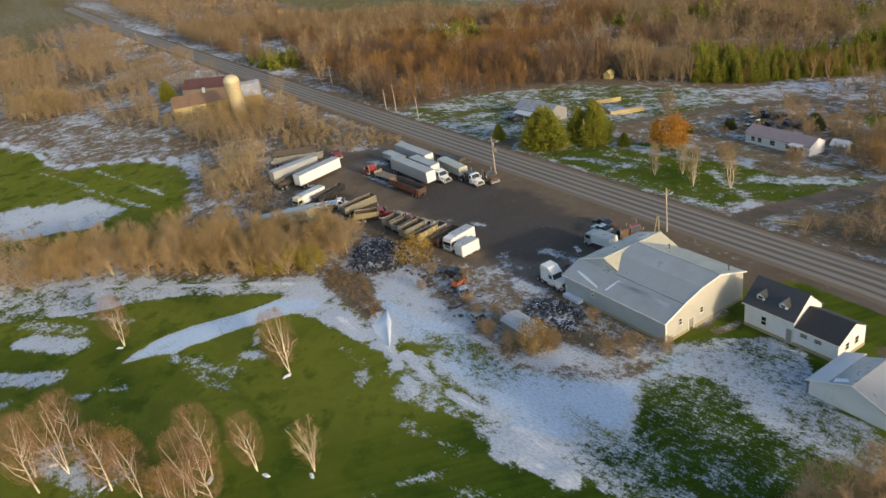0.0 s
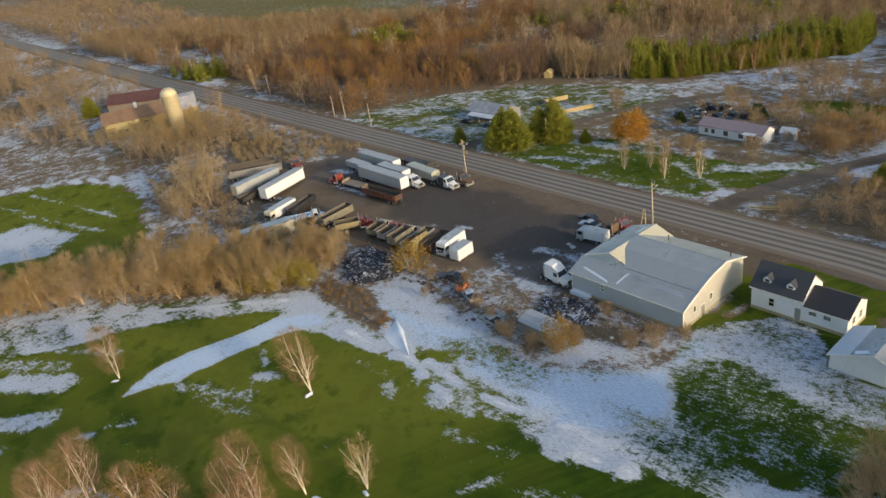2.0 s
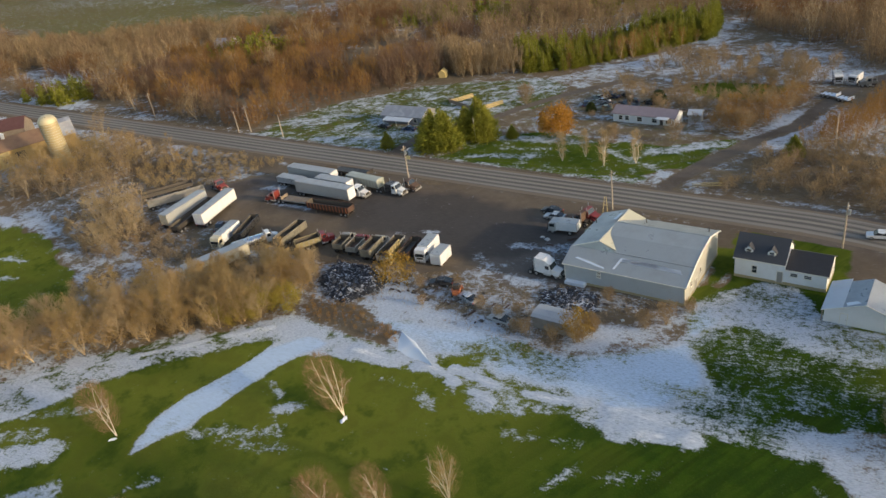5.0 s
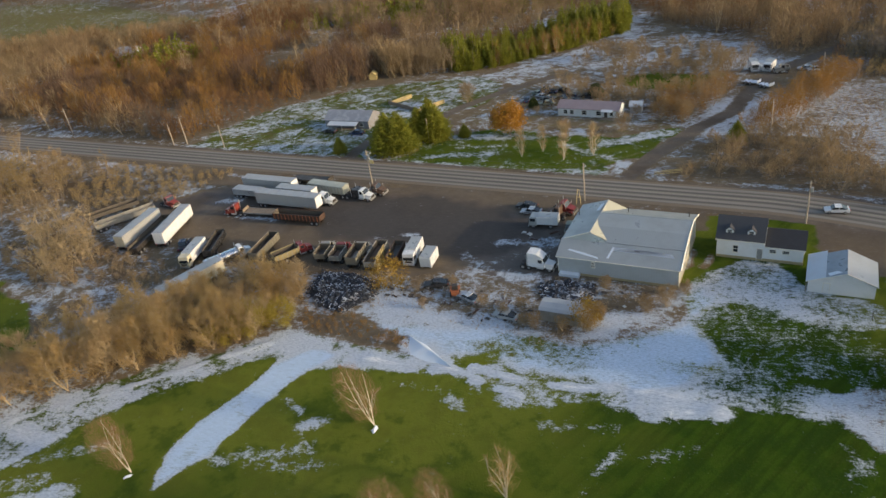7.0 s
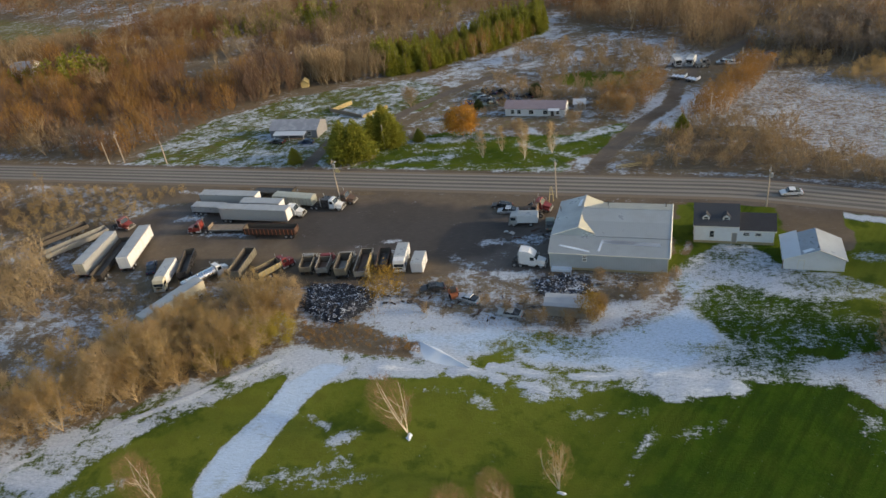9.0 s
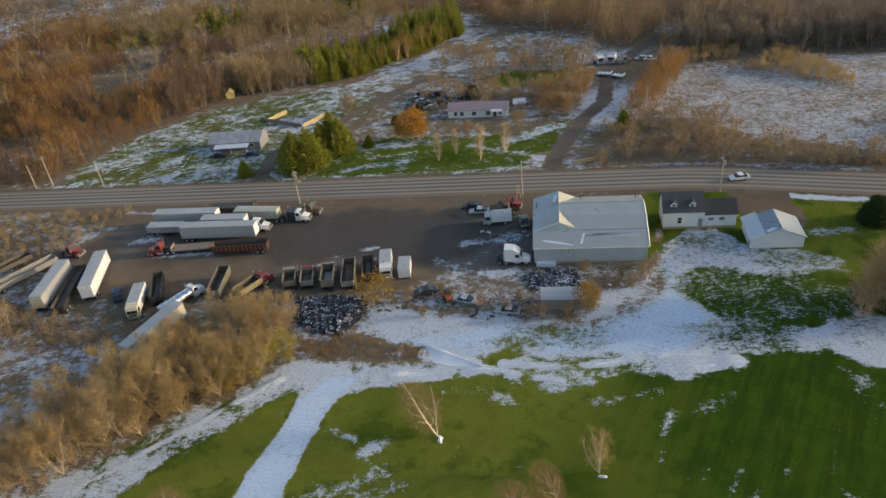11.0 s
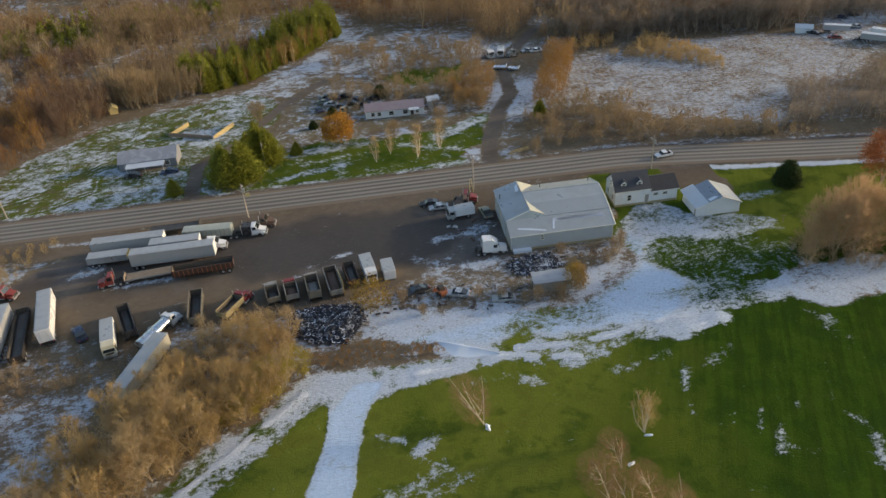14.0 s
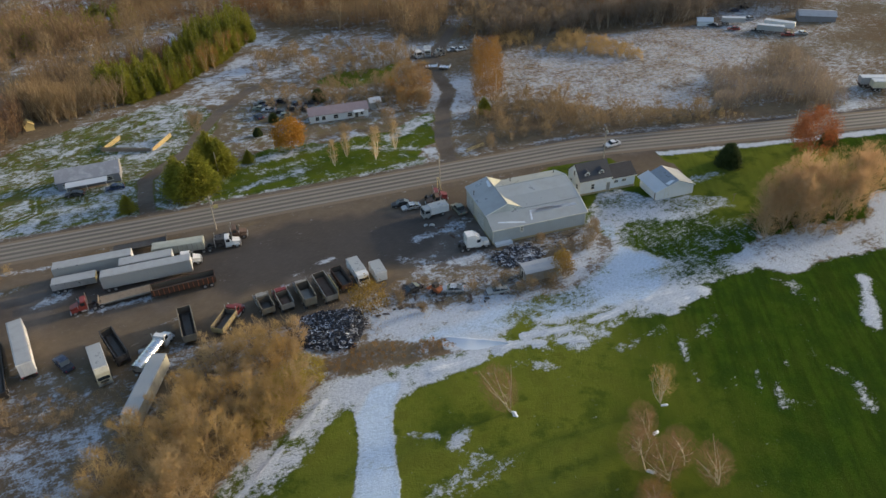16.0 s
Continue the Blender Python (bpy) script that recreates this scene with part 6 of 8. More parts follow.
wood_of("side_trees", MID, rows_of(19, spread(20, SIDE_TALL, 150, 2.2), 0.5, 0.95), BARK, TWIG_GOLD, "row of warm golden-brown trees along the side road", "wood")
TREE_LINE = [(54, 114), (80, 106), (110, 104), (134, 100), (160, 104), (176, 92), (200, 100), (190, 140), (120, 150), (60, 150)]
wood_of("tree_line", MID, rows_of(57, spread(58, TREE_LINE, 360, 3.0), 0.9, 1.35), BARK, TWIG_ASH, "dark line of bare trees behind the east field", "wood")
wood_of("hedge_brush", MID, rows_of(55, spread(56, [(2, 52), (10, 50), (21, 60), (22, 86), (7, 84), (4, 66)], 60, 2.8, (), 0.3), 0.45, 0.85), BARK, TWIG_GOLD, "golden-brown leafless trees beside the side road", "brush")
wood_of("meadow_brush", BUSH, rows_of(21, spread(22, NORTH_BRUSH, 95, 3.6, (), 0.36), 0.8, 1.7), BARK, TWIG_DULL, "scattered brown brush north of the mobile home", "brush")
wood_of("meadow_shrubs", BUSH, rows_of(23, spread(24, MEADOW, 44, 3.4), 0.5, 1.3), BARK, TWIG_DULL, "loose leafless shrubs round the mobile home", "brush")


RUST_STRIP = [(-39, -50.5), (-30, -49.5), (-24, -52), (-15.5, -53.3), (-14.5, -55.5), (-24, -55.5), (-33, -56), (-37, -54.5)]
wood_of("rust_scrub", BUSH, rows_of(81, spread(82, RUST_STRIP, 62, 1.0), 0.10, 0.30), BARK, TWIG_GOLD, "low rust-brown scrub along the bank", "brush")


def stalks():
    """Dry stalks over the snowy east field, along the verges and through the scrap strip."""
    rng = np.random.RandomState(25)
    P = np.concatenate([spread(26, EAST_FIELD, 9000, 0.5), spread(27, JUNK_STRIP, 800, 0.45, (BARN_FRONT,)), spread(28, WEST_BRUSH, 900, 0.9)])
    n = 3
    root = np.repeat(np.stack([P[:, 0], P[:, 1], -0.08 * np.clip(P[:, 1] - 12, 0, 260) - 0.05], -1), n, 0) + rng.normal(size=(len(P) * n, 3)) * [0.15, 0.15, 0]
    way = rng.normal(size=(len(root), 3)) * [0.45, 0.45, 0.1] + [0, 0, 0.8]
    V, F = slivers(rng, root, way, rng.uniform(0.4, 1.1, len(root)), rng.uniform(0.05, 0.12, len(root)))
    tagged(new("dry_stalks", quick_mesh("dry_stalks", V, F, STALK)), "dry brown stalks standing in thin snow", "dry grass", kind="stuff")


stalks()


def single_trees():
    t = plant("orange_maple", leafy_tree(101, 7.2, 3.3, 5200, 0.26, 1, 0.08), BARK, LEAF_ORANGE, "small maple still full of orange leaves on the lawn", "tree")
    t.matrix_basis = sized(-31.5, 36.5, 0, 1.3)
    t = plant("red_maple", leafy_tree(102, 15.0, 5.6, 7500, 0.27, 2, 0.2), BARK, LEAF_RED, "tall maple with rust-red leaves behind bare trees", "tree")
    t.matrix_basis = sized(88.5, -21.0, 0, 0.95)
    t = plant("round_evergreen", conifer(103, 6.2, 3.1, 2800, 0.16, 0.02, 0.5), BARK, NEEDLE_DARK, "dark round evergreen on the lawn by the road", "tree", "dark evergreens")
    t.matrix_basis = sized(69.5, -15.5, 0, 1.0)
    copy_thing(t, sized(99.5, -15.0, 30, 0.7))
    copy_thing(t, sized(-18.0, 74.5, 60, 0.85, 0.7))
    copy_thing(t, sized(-33.5, 62.0, 90, 0.5))
    copy_thing(t, sized(-39.0, 52.0, 10, 0.45))
    big = [plant("large_bare_tree", bare_tree(110 + k, 12.5, 6.2, 4, 40, 4200, 1.3, 0.034, 0.07, 0.12, 0.012, 0.9, 4, 0.25), PALE_BARK, m, "large bare tree at the east edge of the lawn", "tree", "large bare trees") for k, m in enumerate((TWIG_PALE, TWIG_PALE))]
    spots = [(70.0, -36.0, 0.95), (78.0, -38.0, 1.0), (74.0, -34.5, 0.95), (84.0, -36.0, 1.0), (64.5, -39.0, 0.7), (72.0, -41.0, 0.7), (88.0, -38.0, 0.9), (93.0, -34.5, 0.95), (67.0, -35.5, 0.8), (81.5, -40.0, 0.85), (102.0, -34.0, 0.9), (62.5, -41.0, 0.45), (69.0, -39.0, 1.0), (76.0, -36.0, 1.05)]
    for i, (x, y, s) in enumerate(spots):
        m = sized(x - 5.5, y - 5.0, i * 61, s * 1.1)
        if i < 2:
            big[i].matrix_basis = m
        else:
            copy_thing(big[i % 2], m)
    slim = plant("slim_sapling", bare_tree(120, 6.0, 1.5, 3, 14, 800, 0.8, 0.05, 0.03, 0.1, 0.014, 2.2), BIRCH_BARK, TWIG_GREY, "slim pale leafless sapling on the lawn", "tree", "saplings on the lawn")
    slim.matrix_basis = sized(-22.0, 21.0, 0, 1.25)
    for x, y, s in ((-11.2, 20.8, 1.25), (-5.0, 25.0, 1.15), (-18.0, 25.5, 0.95)):
        copy_thing(slim, sized(x, y, x * 40, s))
    shrub = plant("brown_shrub", bare_tree(125, 5.2, 3.2, 9, 36, 1500, 0.9, 0.05, 0.10, 0.05, 0.012, 1.1), BARK, TWIG_DULL, "wide twiggy brown shrub on the lawn", "shrub", "lawn shrubs")
    shrub.matrix_basis = sized(-2.5, 43.0, 0, 1.05)
    for x, y, s in ((-16.0, 37.5, 0.9), (11.0, 54.0, 1.1), (23.6, -34.0, 0.78), (21.0, -36.2, 0.65), (26.0, -29.5, 0.5), (13.6, -40.5, 0.7), (12.8, -43.6, 0.62), (9.0, -44.6, 0.55), (4.6, -45.2, 0.6), (0.6, -41.0, 0.5), (-6.5, -41.5, 0.5), (12.6, -31.0, 0.5), (-20.5, -40.0, 0.5), (-14.5, -36.6, 0.4), (2.5, -45.0, 0.5), (-2.0, -43.0, 0.45), (-17.0, -44.5, 0.4), (14.0, -40.0, 0.5), (-56.0, 64.0, 1.2), (-30.0, 55.0, 0.5)):
        copy_thing(shrub, sized(x, y, x * 17, s))


single_trees()
GROVE = [(56, -40), (61, -46), (72, -50), (86, -47), (80, -40), (64, -37)]
wood_of("grove_brush", BUSH, rows_of(91, spread(92, GROVE, 75, 1.9), 0.25, 0.75), BARK, TWIG_DULL, "low brown brush under the large bare trees", "brush")


def spruces():
    kinds = [plant("spruce_tree", conifer(130 + k, 10.0, 2.3, 420, 0.22, 0.03, 0.85), BARK, NEEDLE, "tall olive-green spruce in the row by the snowy field", "tree", "spruce row") for k in range(3)]
    spots = rows_of(31, spread(32, SPRUCE_ROW, 260, 2.0), 0.72, 1.08)
    for i, (x, y, turn, s) in enumerate(spots):
        m = sized(x, y, math.degrees(turn), s)
        if i < 3:
            kinds[i].matrix_basis = m
        else:
            copy_thing(kinds[i % 3], m)
    wide = plant("garden_spruce", conifer(140, 7.6, 3.2, 1700, 0.14, 0.02, 0.85, 0.18, 0.40), BARK, NEEDLE, "broad green garden spruce beside the drive", "tree", "garden spruces")
    wide.matrix_basis = sized(-58.6, 17.0, 0, 1.3)
    for x, y, s in ((-55.4, 19.0, 1.2), (-60.4, 20.5, 1.1), (-52.6, 32.0, 1.2), (-50.0, 29.5, 1.05), (-54.8, 29.0, 1.0), (-72.5, 15.5, 0.5), (-43.0, 33.0, 0.42), (-240.0, -33.0, 0.9), (26.0, 40.5, 0.55)):
        copy_thing(wide, sized(x, y, x * 23, s))
    far = [conifer(150 + k, 10, 2.9, 60, 0.9) for k in range(2)]
    groves = [spread(33, [(-250, 95), (-215, 95), (-205, 118), (-240, 122)], 30, 3.2), spread(34, [(-215, 178), (-120, 190), (-70, 240), (-100, 262), (-220, 205)], 110, 4), spread(35, [(-270, 14), (-240, 16), (-240, 34), (-268, 34)], 22, 3.5)]
    wood_of("far_spruces", far, rows_of(36, np.concatenate(groves), 0.7, 1.15), BARK, NEEDLE, "far groves of dark green spruces", "wood")


spruces()

import functools


# ---- vehicles: each points along its own +y, its middle on the ground at the origin ----
TYRE = Solid().ring(None, 0.30, 0.51, 0.28).mesh("tyre", RUBBER)
RIM_DISC = Solid().tube((-0.08, 0, 0), (0.08, 0, 0), 0.31, n=12).tube((-0.13, 0, 0), (0.13, 0, 0), 0.11, n=8).mesh("rim", RIM)
CAR_TYRE = Solid().ring(None, 0.19, 0.33, 0.21).mesh("car_tyre", RUBBER)
CAR_RIM = Solid().tube((-0.06, 0, 0), (0.06, 0, 0), 0.20, n=12).tube((-0.10, 0, 0), (0.10, 0, 0), 0.06, n=8).mesh("car_rim", RIM)


def wheel(parent, x, y, r=0.51, wide=1.0):
    big = r > 0.4
    w = share("wheel", TYRE if big else CAR_TYRE, parent, pose(x, y, r) @ Matrix.Diagonal((wide, 1, 1, 1)))
    share("rim", RIM_DISC if big else CAR_RIM, w, pose(0.06 if x > 0 else -0.06, 0, 0))


def place(a, b, up=0.0):
    """The pose of a vehicle whose tail is at a and nose at b, and its length."""
    dx, dy = b[0] - a[0], b[1] - a[1]
    x, y = (a[0] + b[0]) / 2, (a[1] + b[1]) / 2
    return pose(x, y, slope(x, y) + up, 0, 0, math.degrees(math.atan2(-dx, dy))), math.hypot(dx, dy)


def running_gear(t, L, axles=(0.9, 2.2), w=2.5, deck=1.15):
    """Chassis rails, axles with twin wheels, landing legs and a tail bar for a trailer."""
    part("chassis", Solid().box(-0.55, -0.42, -L / 2 + 0.2, L / 2 - 0.4, deck - 0.3, deck), DARK_STEEL, t)
    part("chassis", Solid().box(0.42, 0.55, -L / 2 + 0.2, L / 2 - 0.4, deck - 0.3, deck), DARK_STEEL, t)
    for a in axles:
        y = -L / 2 + a
        part("axle", Solid().tube((-w / 2 + 0.1, y, 0.51), (w / 2 - 0.1, y, 0.51), 0.07, n=6), DARK_STEEL, t)
        for x in (-w / 2 + 0.3, w / 2 - 0.3):
            wheel(t, x, y, 0.51, 2.0)
        part("mudflap", Solid().box(-w / 2 + 0.05, -w / 2 + 0.6, y - 0.62, y - 0.6, 0.25, deck - 0.1), RUBBER, t)
        part("mudflap", Solid().box(w / 2 - 0.6, w / 2 - 0.05, y - 0.62, y - 0.6, 0.25, deck - 0.1), RUBBER, t)
    for x in (-0.8, 0.8):
        part("landing_leg", Solid().box(x - 0.06, x + 0.06, L / 2 - 2.7, L / 2 - 2.55, 0.1, deck - 0.05).box(x - 0.15, x + 0.15, L / 2 - 2.78, L / 2 - 2.47, 0, 0.1), DARK_STEEL, t)
    part("tail_bar", Solid().box(-1.1, 1.1, -L / 2, -L / 2 + 0.1, 0.5, 0.62).box(-0.8, -0.7, -L / 2, -L / 2 + 0.1, 0.6, deck).box(0.7, 0.8, -L / 2, -L / 2 + 0.1, 0.6, deck), DARK_STEEL, t)


def van_trailer(a, b, side, top, label, H=4.0, W=2.6, deck=1.15, gear=True, door=None, group="semi trailers", nose=None):
    """A box trailer with ribs, rear doors and running gear; tail at a, nose at b."""
    m, L = place(a, b)
    t = thing("semi_trailer", m, label, "trailer", group)
    part("body", Solid().box(-W / 2, W / 2, -L / 2, L / 2, deck, H - 0.06), side, t, bevel=0.03)
    part("roof", Solid().box(-W / 2 + 0.03, W / 2 - 0.03, -L / 2 + 0.03, L / 2 - 0.03, H - 0.06, H, taper=(0.15, 0.05)), top, t, "pale trailer roof")
    part("top_rail", Solid().box(-W / 2 - 0.03, -W / 2 + 0.03, -L / 2, L / 2, H - 0.2, H - 0.05), ALLOY, t)
    part("top_rail", Solid().box(W / 2 - 0.03, W / 2 + 0.03, -L / 2, L / 2, H - 0.2, H - 0.05), ALLOY, t)
    part("bottom_rail", Solid().box(-W / 2 - 0.03, -W / 2 + 0.03, -L / 2, L / 2, deck - 0.05, deck + 0.15), ALLOY, t)
    part("bottom_rail", Solid().box(W / 2 - 0.03, W / 2 + 0.03, -L / 2, L / 2, deck - 0.05, deck + 0.15), ALLOY, t)
    for x in (-W / 4, W / 4):
        d = part("rear_door", Solid().box(x - W / 4 + 0.06, x + W / 4 - 0.06, -L / 2 - 0.05, -L / 2 - 0.01, deck + 0.1, H - 0.2), door or side, t)
        part("lock_rod", Solid().tube((x, -L / 2 - 0.08, deck + 0.1), (x, -L / 2 - 0.08, H - 0.25), 0.025, n=5), ALLOY, d)
    part("tail_light", Solid().box(-W / 2 + 0.05, -W / 2 + 0.3, -L / 2 - 0.06, -L / 2 - 0.01, deck - 0.16, deck - 0.02), LAMP_RED, t)
    part("tail_light", Solid().box(W / 2 - 0.3, W / 2 - 0.05, -L / 2 - 0.06, -L / 2 - 0.01, deck - 0.16, deck - 0.02), LAMP_RED, t)
    if nose is not None:
        part("nose_panel", Solid().box(-W / 2 + 0.05, W / 2 - 0.05, L / 2 + 0.01, L / 2 + 0.06, deck + 0.1, H - 0.1), nose, t)
    if gear:
        running_gear(t, L, (0.9, 2.2), 2.5, deck)
    return t


def tub(L, W, z0, H, wall=0.07, flare=0.0, tail=None):
    """An open dump box: floor and four walls with thickness."""
    s = Solid().box(-W / 2, W / 2, -L / 2, L / 2, z0, z0 + 0.1)
    for sx in (-1, 1):
        s.add([(sx * W / 2, -L / 2, z0), (sx * (W / 2 + flare), -L / 2, H), (sx * (W / 2 + flare), L / 2, H), (sx * W / 2, L / 2, z0),
               (sx * (W / 2 - wall), -L / 2, z0), (sx * (W / 2 + flare - wall), -L / 2, H), (sx * (W / 2 + flare - wall), L / 2, H), (sx * (W / 2 - wall), L / 2, z0)],
              [(0, 1, 2, 3), (7, 6, 5, 4), (0, 4, 5, 1), (1, 5, 6, 2), (2, 6, 7, 3), (3, 7, 4, 0)])
    s.box(-W / 2, W / 2, L / 2 - wall, L / 2, z0 + 0.1, H + 0.15)
    return s


@functools.lru_cache(None)
def post_mesh(mat, wx, wy, h):
    """An upright bar on its foot, made once for each size and material."""
    return Solid().box(-wx / 2, wx / 2, -wy / 2, wy / 2, 0, h).mesh("bar", mat)


def dump_body(t, L, W, z0, H, mat, rib=None, load=None, y=0.0, tilt=0.0):
    """An open dump box with ribs, tailgate and what lies in it, as one part with sub-parts."""
    b = part("dump_box", tub(L, W, z0, H), mat, t)
    b.matrix_basis = pose(0, y, 0) if not tilt else pose(0, y - L / 2, z0, tilt, 0, 0) @ pose(0, L / 2, -z0)
    for sx in (-1, 1):
        part("top_rim", Solid().box(sx * W / 2 - 0.07, sx * W / 2 + 0.07, -L / 2, L / 2, H, H + 0.09), mat, b)
    n = max(4, int(L / 0.9))
    for k in range(n):
        yy = -L / 2 + (k + 0.5) * L / n
        for x in (-W / 2 - 0.045, W / 2 + 0.045):
            share("rib", post_mesh(rib or mat, 0.09, 0.12, H - z0), b, pose(x, yy, z0))
    part("tailgate", Solid().box(-W / 2, W / 2, -L / 2 - 0.09, -L / 2, z0 + 0.05, H - 0.1).box(-W / 2 + 0.2, -W / 2 + 0.3, -L / 2 - 0.15, -L / 2 - 0.09, z0, H).box(W / 2 - 0.3, W / 2 - 0.2, -L / 2 - 0.15, -L / 2 - 0.09, z0, H), mat, b)
    # dark inner tub added: the shade in the box, as colour
    part("bed_shade", tub(L - 0.18, W - 0.18, z0 + 0.08, H - 0.04, 0.03), BOX_SHADE_RAIL, b, "dark lining added for the shade inside the box")
    part("bed_litter", Solid().box(-W / 2 + 0.1, W / 2 - 0.1, -L / 2 + 0.2, L / 2 - 0.3, z0 + 0.17, z0 + 0.45, taper=(0.5, 0.6)), load or DARK_STEEL, b, "dark litter and snow in the box")
    return b


def cab_unit(t, y, mat, W=2.4, sleeper=0.0, hood=1.6, roof=2.7, aero=False, trim=None, back=None):
    """A bonneted truck cab whose nose ends at y, as parts of t. Returns the y of its back."""
    yb = y - hood - 1.5 - sleeper
    part("hood", Solid().add([(-0.75, y, 0.75), (0.75, y, 0.75), (0.75, y, 1.45), (-0.75, y, 1.45), (-1.0, y - hood, 0.75), (1.0, y - hood, 0.75), (1.0, y - hood, 1.85), (-1.0, y - hood, 1.85)],
                             [(0, 1, 2, 3), (4, 7, 6, 5), (3, 2, 6, 7), (0, 3, 7, 4), (1, 5, 6, 2), (0, 4, 5, 1)]), mat, t, bevel=0.08)
    part("cab", Solid().add([(-W / 2, y - hood, 0.8), (W / 2, y - hood, 0.8), (W / 2, y - hood, 1.8), (-W / 2, y - hood, 1.8), (-W / 2 + 0.12, y - hood - 0.55, roof), (W / 2 - 0.12, y - hood - 0.55, roof), (-W / 2 + 0.1, y - hood - 1.5, roof), (W / 2 - 0.1, y - hood - 1.5, roof), (-W / 2, y - hood - 1.5, 0.8), (W / 2, y - hood - 1.5, 0.8)],
                            [(0, 1, 2, 3), (3, 2, 5, 4), (4, 5, 7, 6), (6, 7, 9, 8), (0, 8, 9, 1), (0, 3, 4, 6, 8), (1, 9, 7, 5, 2)]), mat, t, bevel=0.05)
    part("windscreen", Solid().add([(-W / 2 + 0.15, y - hood + 0.01, 1.83), (W / 2 - 0.15, y - hood + 0.01, 1.83), (W / 2 - 0.25, y - hood - 0.50, roof - 0.08), (-W / 2 + 0.25, y - hood - 0.50, roof - 0.08), (0, y - hood - 0.3, 1.9)], [(0, 1, 2, 3), (3, 2, 4), (2, 1, 4), (1, 0, 4), (0, 3, 4)]), GLASS, t)
    for sx in (-1, 1):
        d = part("cab_door", Solid().box(sx * W / 2 - 0.01, sx * W / 2 + 0.02, y - hood - 1.2, y - hood - 0.15, 0.9, 1.75), mat, t)
        part("side_window", Solid().box(sx * (W / 2 - 0.05) - 0.03, sx * (W / 2 - 0.05) + 0.03, y - hood - 1.25, y - hood - 0.45, 1.8, roof - 0.2), GLASS, d)
        part("fender", Solid().box(sx * 1.05 - 0.2, sx * 1.05 + 0.2, y - 1.35, y - 0.1, 0.75, 1.12, taper=(0.03, 0.2)), mat, t, bevel=0.05)
        part("mirror", Solid().box(sx * (W / 2 + 0.22) - 0.06, sx * (W / 2 + 0.22) + 0.06, y - hood + 0.02, y - hood + 0.1, 1.7, 2.3).tube((sx * W / 2, y - hood, 1.9), (sx * (W / 2 + 0.2), y - hood + 0.05, 1.9), 0.02, n=4), trim or ALLOY, t)
        part("headlight", Solid().box(sx * 0.88 - 0.14, sx * 0.88 + 0.14, y - 0.12, y + 0.01, 0.9, 1.12), PORCELAIN, t)
        part("stack_pipe", Solid().tube((sx * (W / 2 - 0.05), yb - 0.12, 0.9), (sx * (W / 2 - 0.05), yb - 0.12, roof + 0.6), 0.07), ALLOY, t)
        part("fuel_tank", Solid().tube((sx * 1.0, y - hood - 1.6, 0.7), (sx * 1.0, y - hood - 0.3, 0.7), 0.28, n=10), trim or ALLOY, t)
    part("bumper", Solid().box(-1.15, 1.15, y - 0.02, y + 0.14, 0.4, 0.75), ALLOY, t)
    part("grille", Solid().box(-0.62, 0.62, y + 0.005, y + 0.04, 0.8, 1.42), DARK_STEEL, t)
    if sleeper:
        top = 3.7 if aero else roof + 0.1
        part("sleeper", Solid().add([(-W / 2, yb, 0.8), (W / 2, yb, 0.8), (W / 2, yb + sleeper, 0.8), (-W / 2, yb + sleeper, 0.8), (-W / 2 + 0.05, yb, top), (W / 2 - 0.05, yb, top), (W / 2 - 0.05, yb + sleeper, top - 0.05), (-W / 2 + 0.05, yb + sleeper, top - 0.05)], [(3, 2, 1, 0), (4, 5, 6, 7), (0, 1, 5, 4), (1, 2, 6, 5), (2, 3, 7, 6), (3, 0, 4, 7)]), back or mat, t, bevel=0.06)
        if aero:
            part("roof_fairing", Solid().add([(-W / 2 + 0.1, yb + sleeper, roof), (W / 2 - 0.1, yb + sleeper, roof), (W / 2 - 0.15, yb + sleeper + 1.25, roof), (-W / 2 + 0.15, yb + sleeper + 1.25, roof), (-W / 2 + 0.1, yb + sleeper, top - 0.06), (W / 2 - 0.1, yb + sleeper, top - 0.06)], [(0, 3, 2, 1), (4, 5, 2, 3), (0, 1, 5, 4), (0, 4, 3), (1, 2, 5)]), mat, t, "white wind deflector", bevel=0.03)
    for x in (-1.0, 1.0):
        wheel(t, x, y - 0.75, 0.51, 1.1)
    return yb


def tractor(a, b, mat, label, sleeper=1.2, aero=False, group="tractor units", sleeper_mat=None):
    m, L = place(a, b)
    t = thing("tractor_unit", m, label, "truck", group)
    yb = cab_unit(t, L / 2, mat, sleeper=sleeper, aero=aero, back=sleeper_mat)
    part("frame_rail", Solid().box(-0.5, -0.38, -L / 2, L / 2 - 0.4, 0.62, 0.9), DARK_STEEL, t)
    part("frame_rail", Solid().box(0.38, 0.5, -L / 2, L / 2 - 0.4, 0.62, 0.9), DARK_STEEL, t)
    part("fifth_wheel", Solid().box(-0.5, 0.5, -L / 2 + 0.6, -L / 2 + 1.4, 0.9, 1.05), DARK_STEEL, t)
    for y in (-L / 2 + 0.6, -L / 2 + 1.85):
        if y < yb + 0.3:
            part("axle", Solid().tube((-1.1, y, 0.51), (1.1, y, 0.51), 0.07, n=6), DARK_STEEL, t)
            for x in (-0.95, 0.95):
                wheel(t, x, y, 0.51, 2.0)
    return t


